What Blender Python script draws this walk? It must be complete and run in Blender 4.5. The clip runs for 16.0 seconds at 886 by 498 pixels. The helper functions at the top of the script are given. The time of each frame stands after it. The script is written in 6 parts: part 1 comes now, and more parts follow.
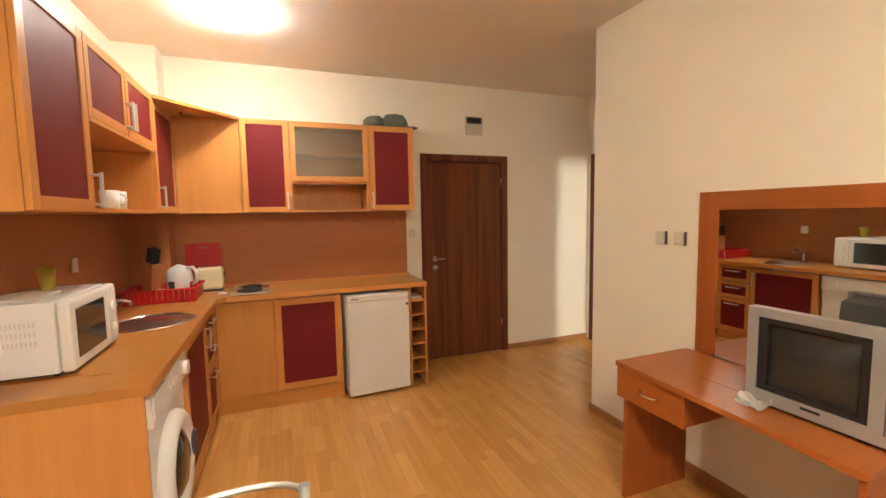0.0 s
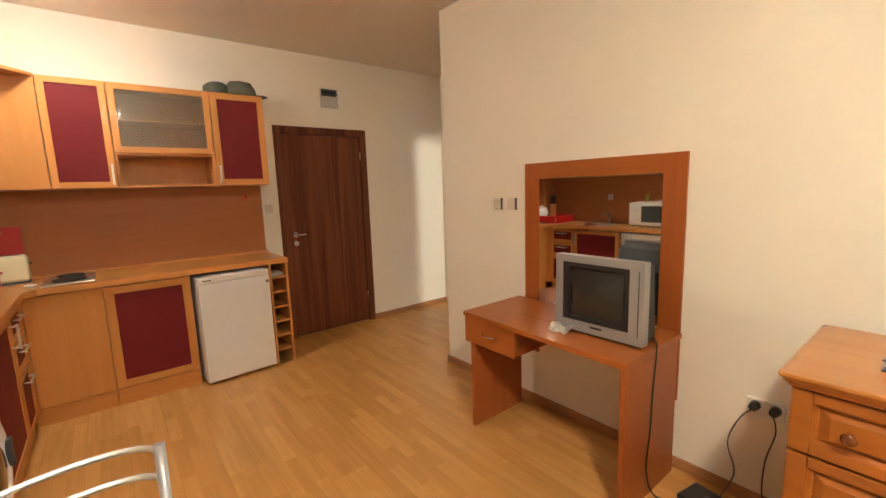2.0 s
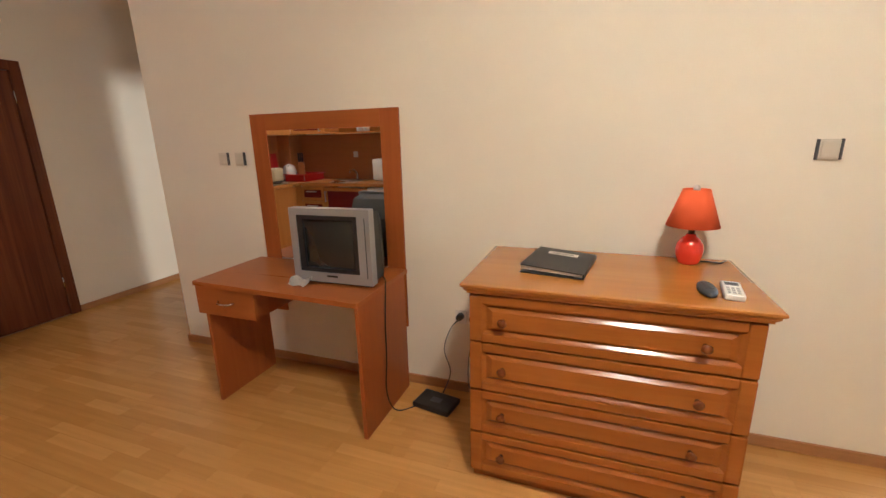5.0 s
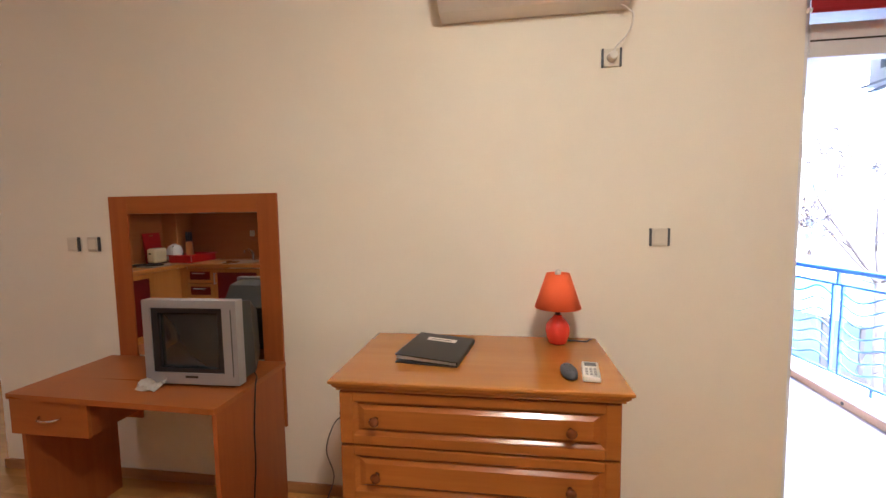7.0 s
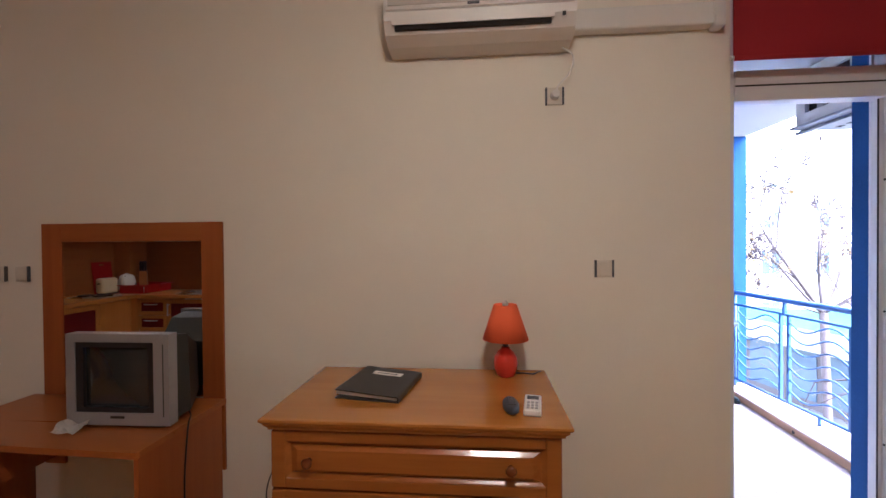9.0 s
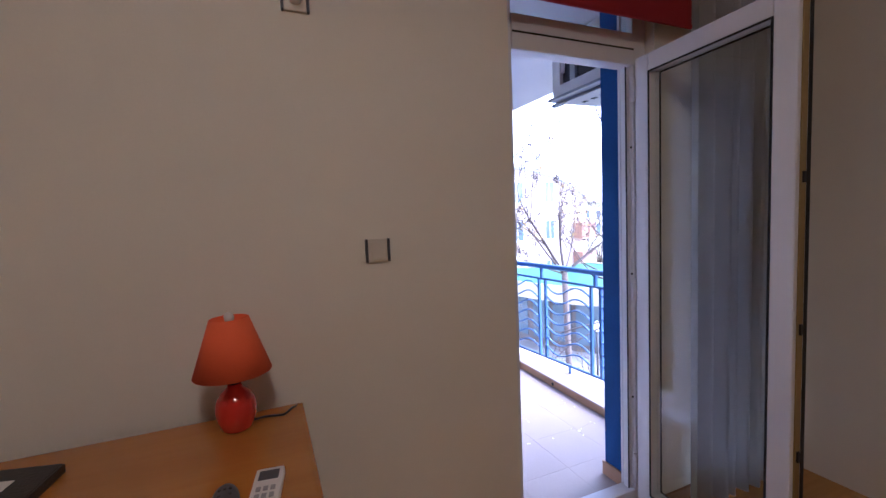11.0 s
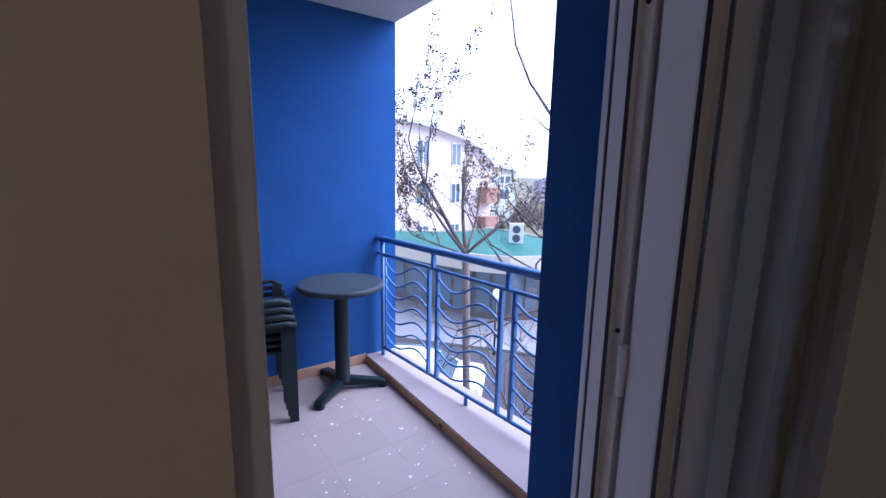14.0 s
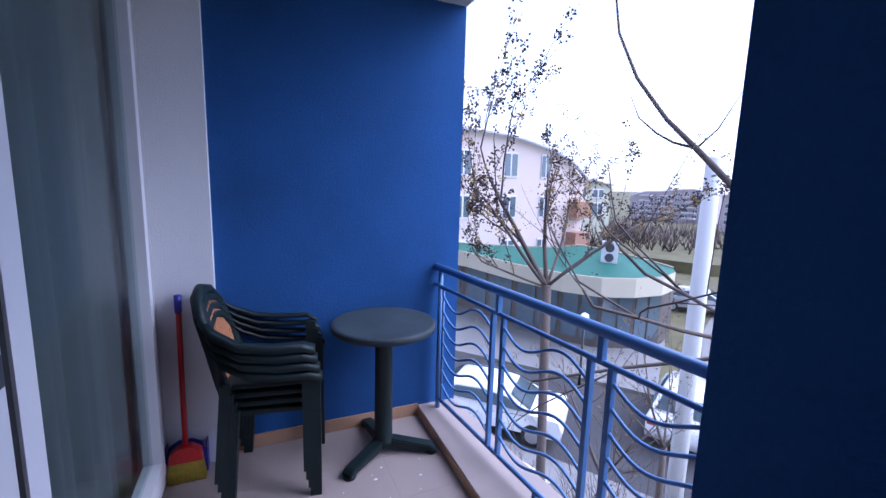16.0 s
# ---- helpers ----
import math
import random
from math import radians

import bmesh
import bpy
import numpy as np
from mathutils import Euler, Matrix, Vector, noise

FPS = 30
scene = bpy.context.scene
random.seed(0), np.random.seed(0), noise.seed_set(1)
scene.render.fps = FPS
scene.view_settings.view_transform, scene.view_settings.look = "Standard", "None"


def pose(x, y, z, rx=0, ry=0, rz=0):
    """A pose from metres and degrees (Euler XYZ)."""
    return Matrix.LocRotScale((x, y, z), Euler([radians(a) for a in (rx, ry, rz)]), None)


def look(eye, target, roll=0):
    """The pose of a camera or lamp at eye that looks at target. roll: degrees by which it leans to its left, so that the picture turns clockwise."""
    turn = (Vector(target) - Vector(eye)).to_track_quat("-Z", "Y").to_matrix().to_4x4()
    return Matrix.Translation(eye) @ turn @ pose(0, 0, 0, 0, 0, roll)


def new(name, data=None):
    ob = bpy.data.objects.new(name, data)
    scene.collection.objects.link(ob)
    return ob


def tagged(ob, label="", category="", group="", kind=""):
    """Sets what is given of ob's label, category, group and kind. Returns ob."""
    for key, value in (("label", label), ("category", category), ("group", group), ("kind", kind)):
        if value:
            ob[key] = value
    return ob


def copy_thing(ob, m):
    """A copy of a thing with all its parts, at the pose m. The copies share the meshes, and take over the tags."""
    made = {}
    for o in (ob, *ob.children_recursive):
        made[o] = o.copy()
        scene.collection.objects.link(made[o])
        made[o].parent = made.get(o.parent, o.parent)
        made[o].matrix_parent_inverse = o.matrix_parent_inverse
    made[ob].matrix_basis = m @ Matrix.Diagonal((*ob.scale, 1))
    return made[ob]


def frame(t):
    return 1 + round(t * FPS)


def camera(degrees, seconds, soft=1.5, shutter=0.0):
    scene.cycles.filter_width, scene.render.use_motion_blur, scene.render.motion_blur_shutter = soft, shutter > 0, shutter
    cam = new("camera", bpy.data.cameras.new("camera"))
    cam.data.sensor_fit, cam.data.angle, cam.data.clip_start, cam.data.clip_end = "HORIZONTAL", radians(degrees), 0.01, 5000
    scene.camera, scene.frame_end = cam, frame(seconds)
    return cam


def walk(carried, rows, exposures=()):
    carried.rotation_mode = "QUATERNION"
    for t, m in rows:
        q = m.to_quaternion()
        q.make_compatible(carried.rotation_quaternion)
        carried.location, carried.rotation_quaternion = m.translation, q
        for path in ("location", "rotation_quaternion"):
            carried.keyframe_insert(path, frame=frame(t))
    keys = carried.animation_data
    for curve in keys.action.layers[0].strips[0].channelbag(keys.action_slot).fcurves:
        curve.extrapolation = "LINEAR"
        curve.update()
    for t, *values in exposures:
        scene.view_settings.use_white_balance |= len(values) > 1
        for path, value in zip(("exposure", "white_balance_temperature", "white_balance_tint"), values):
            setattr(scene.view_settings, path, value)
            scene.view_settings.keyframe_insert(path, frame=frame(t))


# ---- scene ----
cam = camera(92.9, 16.0)
PATH = [
    (0, (0.098, 0.157, 1.489), (0.811, 2.018, 1.317), -1.0),
    (0.5, (0.066, 0.103, 1.479), (0.922, 1.899, 1.278), -2.1),
    (1, (0.066, 0.053, 1.466), (1.035, 1.788, 1.243), -1.6),
    (1.5, (0.069, 0.011, 1.456), (1.185, 1.648, 1.179), -1.5),
    (2, (0.083, -0.01, 1.447), (1.316, 1.537, 1.155), -1.9),
    (2.5, (0.089, -0.027, 1.449), (1.461, 1.403, 1.177), -1.4),
    (3, (0.097, -0.065, 1.455), (1.636, 1.187, 1.203), -1.1),
    (3.5, (0.119, -0.099, 1.454), (1.793, 0.959, 1.17), -1.4),
    (4, (0.131, -0.105, 1.444), (1.858, 0.844, 1.104), -1.4),
    (4.2, (0.128, -0.113, 1.43), (1.873, 0.783, 1.039), -1.4),
    (6.3, (0.209, -0.269, 1.397), (2.143, 0.067, 1.014), -0.4),
    (6.5, (0.218, -0.288, 1.414), (2.166, 0.029, 1.095), -0.4),
    (7, (0.218, -0.318, 1.453), (2.19, -0.024, 1.288), -0.9),
    (7.5, (0.198, -0.326, 1.486), (2.171, 0.003, 1.495), -0.8),
    (8, (0.174, -0.33, 1.497), (2.133, 0.048, 1.63), -0.4),
    (8.5, (0.18, -0.363, 1.482), (2.147, -0.02, 1.59), -0.5),
    (9, (0.245, -0.435, 1.454), (2.237, -0.259, 1.43), -0.5),
    (9.5, (0.316, -0.475, 1.432), (2.306, -0.492, 1.228), 0.0),
    (10, (0.437, -0.506, 1.425), (2.402, -0.779, 1.17), 0.4),
    (10.2, (0.505, -0.518, 1.425), (2.449, -0.93, 1.194), -0.4),
    (12.3, (1.328, -0.935, 1.482), (2.963, -2.063, 1.246), -3.1),
    (12.5, (1.4, -0.971, 1.485), (2.987, -2.156, 1.207), -2.9),
    (13, (1.498, -1.103, 1.45), (3.065, -2.308, 1.145), -0.6),
    (13.5, (1.654, -1.315, 1.437), (3.274, -2.447, 1.137), 1.5),
    (14, (1.83, -1.484, 1.425), (3.431, -2.632, 1.082), 1.1),
    (14.5, (1.964, -1.584, 1.437), (3.531, -2.796, 1.16), -0.6),
    (15, (2.05, -1.719, 1.429), (3.705, -2.819, 1.205), -1.8),
    (15.5, (2.142, -1.855, 1.449), (3.946, -2.684, 1.207), 0.4),
    (16, (2.283, -1.9, 1.451), (4.092, -2.7, 1.155), 1.6),
]



EXPOSURES = [(0.0, 5.15, 5550, 10), (2.0, 5.0, 5450, 10), (3.0, 4.83, 5350, 10), (4.0, 4.6, 5200, 12), (6.5, 4.45, 5100, 16), (8.5, 3.57, 5100, 22), (10.0, 2.95, 4900, 26), (12.5, 1.88, 4900, 30), (14.0, 1.2, 4900, 28), (16.0, 0.68, 5050, 26)]
walk(cam, [(t, look(eye, target, roll)) for t, eye, target, roll in PATH], EXPOSURES)

# ---- light ----
world = bpy.data.worlds.new("overcast")
scene.world = world
world.use_nodes = True
wn, wl = world.node_tree.nodes, world.node_tree.links
sky = wn.new("ShaderNodeTexSky")
sky.sky_type = "NISHITA"
sky.sun_disc = False
sky.sun_elevation, sky.sun_rotation = radians(51), radians(210)
sky.dust_density, sky.ozone_density, sky.air_density = 1.0, 1.5, 1.0
SKY_STRENGTH = 0.15
wn["Background"].inputs["Strength"].default_value = SKY_STRENGTH
haze = wn.new("ShaderNodeHueSaturation")
haze.inputs["Saturation"].default_value, haze.inputs["Value"].default_value = 0.32, 1.5
wl.new(sky.outputs[0], haze.inputs["Color"])
wl.new(haze.outputs[0], wn["Background"].inputs["Color"])
sun = new("sun", bpy.data.lights.new("sun", "SUN"))
sun.data.energy, sun.data.angle, sun.data.color = 2.8, radians(60), (1.0, 0.98, 0.96)
sun.matrix_world = look((-8, -14, 20), (0, 0, 0), 0)
KITCHEN_LAMP, LIVING_LAMP = 3.2, 10.5
KITCHEN_COLOR, LIVING_COLOR = (1.0, 0.84, 0.61, 1), (1.0, 0.80, 0.50, 1)


# daylight entering the bedroom through its balcony glazing
day = new("bedroom_daylight", bpy.data.lights.new("bedroom_daylight", "AREA"))
day.data.shape, day.data.size, day.data.size_y, day.data.energy, day.data.color = "RECTANGLE", 0.4, 0.5, 5.5, (1.0, 0.84, 0.58)
day.matrix_world = look((2.98, -1.22, 2.15), (2.98, 3.0, 1.6))

# ---- mesh helpers ----
def add(bm, src):
    """Append one bmesh to another and free it."""
    vs = [bm.verts.new(v.co) for v in src.verts]
    src.verts.index_update()
    for f in src.faces:
        g = bm.faces.new([vs[v.index] for v in f.verts])
        g.smooth = f.smooth
    src.free()
    return bm


def bx(bm, x0, x1, y0, y1, z0, z1, bev=0.0, seg=2):
    t = bmesh.new()
    bmesh.ops.create_cube(t, size=1)
    for v in t.verts:
        v.co = ((x0 + x1) / 2 + v.co.x * (x1 - x0), (y0 + y1) / 2 + v.co.y * (y1 - y0), (z0 + z1) / 2 + v.co.z * (z1 - z0))
    if bev > 0:
        bmesh.ops.bevel(t, geom=t.edges[:], offset=bev, segments=seg, profile=0.6, affect="EDGES")
    bmesh.ops.recalc_face_normals(t, faces=t.faces[:])
    return add(bm, t)


def box(x0, x1, y0, y1, z0, z1, bev=0.0, seg=2):
    return bx(bmesh.new(), x0, x1, y0, y1, z0, z1, bev, seg)


def tube(bm, pts, r, seg=8, caps=True):
    """A round bar along points; r is one radius or one for each point."""
    pts = [Vector(p) for p in pts]
    rs = r if isinstance(r, (list, tuple)) else [r] * len(pts)
    rings, up = [], None
    for i, p in enumerate(pts):
        d = (pts[min(i + 1, len(pts) - 1)] - pts[max(i - 1, 0)]).normalized()
        if up is None:
            up = Vector((0, 0, 1)) if abs(d.z) < 0.9 else Vector((1, 0, 0))
        side = d.cross(up).normalized()
        up = side.cross(d).normalized()
        rings.append([bm.verts.new(p + rs[i] * (math.cos(a) * side + math.sin(a) * up)) for a in [2 * math.pi * k / seg for k in range(seg)]])
    for a, b in zip(rings, rings[1:]):
        for k in range(seg):
            f = bm.faces.new((a[k], a[(k + 1) % seg], b[(k + 1) % seg], b[k]))
            f.smooth = True
    if caps:
        bm.faces.new(rings[0][::-1])
        bm.faces.new(rings[-1])
    return bm


def lathe(bm, prof, seg=24, at=(0, 0, 0), sx=1.0, sy=1.0):
    """A turned body from (radius, height) pairs."""
    rings = [[bm.verts.new((at[0] + sx * r * math.cos(2 * math.pi * k / seg), at[1] + sy * r * math.sin(2 * math.pi * k / seg), at[2] + z)) for k in range(seg)] for r, z in prof]
    for a, b in zip(rings, rings[1:]):
        for k in range(seg):
            f = bm.faces.new((a[k], a[(k + 1) % seg], b[(k + 1) % seg], b[k]))
            f.smooth = True
    bm.faces.new(rings[0][::-1])
    bm.faces.new(rings[-1])
    return bm


def prism(bm, poly, axis, a, b):
    """A polygon of two coordinates pushed from a to b along an axis (0 x, 1 y, 2 z)."""
    def at(p, w):
        q = list(p)
        q.insert(axis, w)
        return bm.verts.new(q)
    lo, hi = [at(p, a) for p in poly], [at(p, b) for p in poly]
    n = len(poly)
    fs = [bm.faces.new(lo[::-1]), bm.faces.new(hi)]
    fs += [bm.faces.new((lo[k], lo[(k + 1) % n], hi[(k + 1) % n], hi[k])) for k in range(n)]
    bmesh.ops.recalc_face_normals(bm, faces=fs)
    return bm


def finish(name, bm, mat):
    me = bpy.data.meshes.new(name)
    bm.to_mesh(me)
    bm.free()
    me.materials.append(mat)
    return me


def part(name, bm, mat, parent, label=""):
    ob = new(name, finish(name, bm, mat))
    ob.parent = parent
    return tagged(ob, label)


def thing(name, label, category, x=0, y=0, z=0, rz=0, group=""):
    ob = new(name)
    ob.empty_display_size = 0.1
    ob.matrix_basis = pose(x, y, z, 0, 0, rz)
    return tagged(ob, label, category, group)


def solo(name, bm, mat, label, category, x=0, y=0, z=0, rz=0, group="", kind=""):
    ob = new(name, finish(name, bm, mat))
    ob.matrix_basis = pose(x, y, z, 0, 0, rz)
    return tagged(ob, label, category, group, kind)


def structure(name, bm, mat, label=""):
    return tagged(new(name, finish(name, bm, mat)), label, "", "", "structure")


# ---- materials ----
def nodes_of(name):
    m = bpy.data.materials.new(name)
    m.use_nodes = True
    return m, m.node_tree.nodes, m.node_tree.links, m.node_tree.nodes["Principled BSDF"]


def pbr(name, col, rough=0.5, metal=0.0, var=0.06, scale=3.0, fine=60.0, bump=0.02, spec=0.5, coat=0.0, rvar=0.08, objrand=0.0):
    """Paint, plastic, metal or stone with blotches, fine grain and relief."""
    m, n, l, b = nodes_of(name)
    co = n.new("ShaderNodeTexCoord")
    big, small = n.new("ShaderNodeTexNoise"), n.new("ShaderNodeTexNoise")
    big.inputs["Scale"].default_value, small.inputs["Scale"].default_value = scale, fine
    big.inputs["Detail"].default_value, small.inputs["Detail"].default_value = 5, 4
    l.new(co.outputs["Object"], big.inputs["Vector"])
    l.new(co.outputs["Object"], small.inputs["Vector"])
    mixn = n.new("ShaderNodeMath")
    mixn.operation = "MULTIPLY_ADD"
    mixn.inputs[1].default_value = 0.35
    l.new(small.outputs["Fac"], mixn.inputs[0])
    l.new(big.outputs["Fac"], mixn.inputs[2])
    ramp = n.new("ShaderNodeMapRange")
    ramp.inputs["From Min"].default_value, ramp.inputs["From Max"].default_value = 0.4, 0.95
    ramp.inputs["To Min"].default_value, ramp.inputs["To Max"].default_value = 1 - var, 1 + var
    l.new(mixn.outputs[0], ramp.inputs["Value"])
    hsv = n.new("ShaderNodeHueSaturation")
    hsv.inputs["Color"].default_value = (*col, 1)
    if objrand:
        info, mr = n.new("ShaderNodeObjectInfo"), n.new("ShaderNodeMapRange")
        mr.inputs["To Min"].default_value, mr.inputs["To Max"].default_value = 1 - objrand, 1 + objrand
        l.new(info.outputs["Random"], mr.inputs["Value"])
        mu = n.new("ShaderNodeMath")
        mu.operation = "MULTIPLY"
        l.new(mr.outputs[0], mu.inputs[0])
        l.new(ramp.outputs[0], mu.inputs[1])
        l.new(mu.outputs[0], hsv.inputs["Value"])
    else:
        l.new(ramp.outputs[0], hsv.inputs["Value"])
    l.new(hsv.outputs[0], b.inputs["Base Color"])
    rr = n.new("ShaderNodeMapRange")
    rr.inputs["To Min"].default_value, rr.inputs["To Max"].default_value = max(0.02, rough - rvar), min(1, rough + rvar)
    l.new(big.outputs["Fac"], rr.inputs["Value"])
    l.new(rr.outputs[0], b.inputs["Roughness"])
    b.inputs["Metallic"].default_value, b.inputs["Specular IOR Level"].default_value = metal, spec
    b.inputs["Coat Weight"].default_value = coat
    if bump:
        bp = n.new("ShaderNodeBump")
        bp.inputs["Strength"].default_value, bp.inputs["Distance"].default_value = min(1, bump * 10), 0.003
        l.new(small.outputs["Fac"], bp.inputs["Height"])
        l.new(bp.outputs[0], b.inputs["Normal"])
    return m


def wood(name, dark, light, axis=2, rough=0.35, coat=0.0, across=22.0, along=1.3, contrast=1.0, objrand=0.06):
    """Wood grain that runs along one axis of the part, with pores and slow tone changes."""
    m, n, l, b = nodes_of(name)
    co, mp = n.new("ShaderNodeTexCoord"), n.new("ShaderNodeMapping")
    info, comb = n.new("ShaderNodeObjectInfo"), n.new("ShaderNodeMath")
    sc = [across, across, across]
    sc[axis] = along
    mp.inputs["Scale"].default_value = sc
    comb.operation = "MULTIPLY"
    comb.inputs[1].default_value = 37.0
    l.new(info.outputs["Random"], comb.inputs[0])
    l.new(comb.outputs[0], mp.inputs["Location"])
    l.new(co.outputs["Object"], mp.inputs["Vector"])
    grain, pores = n.new("ShaderNodeTexNoise"), n.new("ShaderNodeTexNoise")
    grain.inputs["Scale"].default_value, grain.inputs["Detail"].default_value, grain.inputs["Distortion"].default_value = 1.0, 6, 0.6
    pores.inputs["Scale"].default_value, pores.inputs["Detail"].default_value = 7.0, 3
    l.new(mp.outputs[0], grain.inputs["Vector"])
    l.new(mp.outputs[0], pores.inputs["Vector"])
    ramp = n.new("ShaderNodeValToRGB")
    ramp.color_ramp.elements[0].position, ramp.color_ramp.elements[1].position = 0.5 - 0.25 / contrast, 0.5 + 0.25 / contrast
    ramp.color_ramp.elements[0].color, ramp.color_ramp.elements[1].color = (*dark, 1), (*light, 1)
    mix = n.new("ShaderNodeMath")
    mix.operation = "MULTIPLY_ADD"
    mix.inputs[1].default_value = 0.25
    off = n.new("ShaderNodeMath")
    off.operation = "SUBTRACT"
    off.inputs[1].default_value = 0.5
    l.new(pores.outputs["Fac"], off.inputs[0])
    l.new(off.outputs[0], mix.inputs[0])
    l.new(grain.outputs["Fac"], mix.inputs[2])
    l.new(mix.outputs[0], ramp.inputs["Fac"])
    hsv, mr = n.new("ShaderNodeHueSaturation"), n.new("ShaderNodeMapRange")
    mr.inputs["To Min"].default_value, mr.inputs["To Max"].default_value = 1 - objrand, 1 + objrand
    l.new(info.outputs["Random"], mr.inputs["Value"])
    l.new(mr.outputs[0], hsv.inputs["Value"])
    l.new(ramp.outputs[0], hsv.inputs["Color"])
    l.new(hsv.outputs[0], b.inputs["Base Color"])
    rr = n.new("ShaderNodeMapRange")
    rr.inputs["To Min"].default_value, rr.inputs["To Max"].default_value = rough - 0.08, rough + 0.1
    l.new(grain.outputs["Fac"], rr.inputs["Value"])
    l.new(rr.outputs[0], b.inputs["Roughness"])
    b.inputs["Coat Weight"].default_value, b.inputs["Coat Roughness"].default_value, b.inputs["Specular IOR Level"].default_value = coat, 0.10, 0.32
    bp = n.new("ShaderNodeBump")
    bp.inputs["Strength"].default_value, bp.inputs["Distance"].default_value = 0.05, 0.002
    l.new(pores.outputs["Fac"], bp.inputs["Height"])
    l.new(bp.outputs[0], b.inputs["Normal"])
    return m


def glass_mat(name, tint=(0.95, 0.98, 0.97), rough=0.0, alpha=0.12, ior=1.42):
    """A thin pane: mostly clear, with a mirror-like gloss."""
    m, n, l, b = nodes_of(name)
    n.remove(b)
    tr, gl, lw, mx = n.new("ShaderNodeBsdfTransparent"), n.new("ShaderNodeBsdfGlossy"), n.new("ShaderNodeLayerWeight"), n.new("ShaderNodeMixShader")
    fr = n.new("ShaderNodeMath")
    fr.operation = "POWER"
    fr.inputs[1].default_value = 5.0
    l.new(lw.outputs["Facing"], fr.inputs[0])
    tr.inputs["Color"].default_value = (*tint, 1)
    gl.inputs["Roughness"].default_value = rough
    lw.inputs["Blend"].default_value = 0.5
    ad = n.new("ShaderNodeMath")
    ad.operation = "MULTIPLY_ADD"
    ad.inputs[1].default_value, ad.inputs[2].default_value = 0.5, ((ior - 1) / (ior + 1)) ** 2 + alpha * 0.2
    l.new(fr.outputs[0], ad.inputs[0])
    l.new(ad.outputs[0], mx.inputs["Fac"])
    l.new(tr.outputs[0], mx.inputs[1])
    l.new(gl.outputs[0], mx.inputs[2])
    l.new(mx.outputs[0], n["Material Output"].inputs["Surface"])
    return m


PAINT = pbr("cream_wall_paint", (0.80, 0.755, 0.65), 0.75, var=0.03, scale=1.2, fine=160, bump=0.012, spec=0.25)
CEILING = pbr("ceiling_paint", (0.80, 0.76, 0.70), 0.85, var=0.025, scale=0.9, fine=140, bump=0.01, spec=0.2)
BEECH_V = wood("beech_laminate_upright", (0.55, 0.235, 0.052), (0.62, 0.28, 0.070), 2, 0.36, 0.05, across=26)
BEECH_X = wood("beech_laminate_crosswise", (0.55, 0.235, 0.052), (0.62, 0.28, 0.070), 0, 0.36, 0.05, across=26)
BEECH_Y = wood("beech_laminate_lengthwise", (0.52, 0.22, 0.048), (0.59, 0.26, 0.064), 1, 0.33, 0.08, across=26)
WORKTOP = wood("worktop_laminate", (0.43, 0.185, 0.036), (0.50, 0.225, 0.046), 0, 0.30, 0.0, across=12, along=0.8)
SPLASH_X = wood("splashback_laminate", (0.41, 0.155, 0.046), (0.455, 0.178, 0.056), 0, 0.4, 0.0, across=20)
SPLASH_Y = wood("splashback_laminate_side", (0.41, 0.155, 0.046), (0.455, 0.178, 0.056), 1, 0.4, 0.0, across=20)
CHERRY_Y = wood("cherry_laminate_lengthwise", (0.31, 0.088, 0.014), (0.37, 0.114, 0.020), 1, 0.30, 0.0, across=28)
CHERRY_V = wood("cherry_laminate_upright", (0.30, 0.078, 0.013), (0.36, 0.102, 0.019), 2, 0.34, 0.05, across=28)
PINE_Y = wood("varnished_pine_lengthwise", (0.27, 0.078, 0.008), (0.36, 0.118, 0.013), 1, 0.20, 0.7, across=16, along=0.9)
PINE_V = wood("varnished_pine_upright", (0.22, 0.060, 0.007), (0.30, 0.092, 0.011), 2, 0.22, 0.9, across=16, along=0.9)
# same pine, with lamp light on the top put into a paler golden tone
PINE_TOP_LIT = wood("varnished_pine_top_lit", (0.36, 0.135, 0.017), (0.45, 0.185, 0.025), 1, 0.20, 0.6, across=9, along=0.5)
for smooth in (PINE_TOP_LIT, WORKTOP, CHERRY_Y):
    smooth.node_tree.nodes["Bump"].inputs["Strength"].default_value = 0.006
KNOB_WOOD = wood("dark_varnished_knob", (0.13, 0.032, 0.005), (0.17, 0.045, 0.007), 2, 0.22, 0.8)
WALNUT = wood("walnut_door_veneer", (0.060, 0.014, 0.005), (0.20, 0.060, 0.019), 2, 0.48, 0.0, across=14, along=0.45, contrast=1.1)
WALNUT.node_tree.nodes["Principled BSDF"].inputs["Specular IOR Level"].default_value = 0.25
SKIRT = wood("skirting_laminate", (0.32, 0.15, 0.055), (0.42, 0.21, 0.08), 1, 0.4)
SKIRT_X = wood("skirting_laminate_crosswise", (0.32, 0.15, 0.055), (0.42, 0.21, 0.08), 0, 0.4)
BURGUNDY = pbr("burgundy_foil", (0.155, 0.009, 0.012), 0.5, var=0.05, fine=90, bump=0.004, spec=0.25)
DIAL_YELLOW = pbr("yellow_green_plastic", (0.46, 0.40, 0.055), 0.4, var=0.05)
SWITCH_PLASTIC = pbr("yellowed_switch_plastic", (0.66, 0.61, 0.51), 0.4, var=0.03)
PALE_GREY = pbr("pale_grey_plastic", (0.62, 0.61, 0.60), 0.5, var=0.04)
WHITE_ENAMEL = pbr("white_enamel", (0.76, 0.76, 0.75), 0.32, var=0.015, bump=0.002, rvar=0.02)
WHITE_PLASTIC = pbr("white_plastic", (0.74, 0.72, 0.68), 0.38, var=0.03, bump=0.006)
PVC = pbr("white_window_profile", (0.74, 0.74, 0.76), 0.32, var=0.03, scale=2.0, bump=0.004)
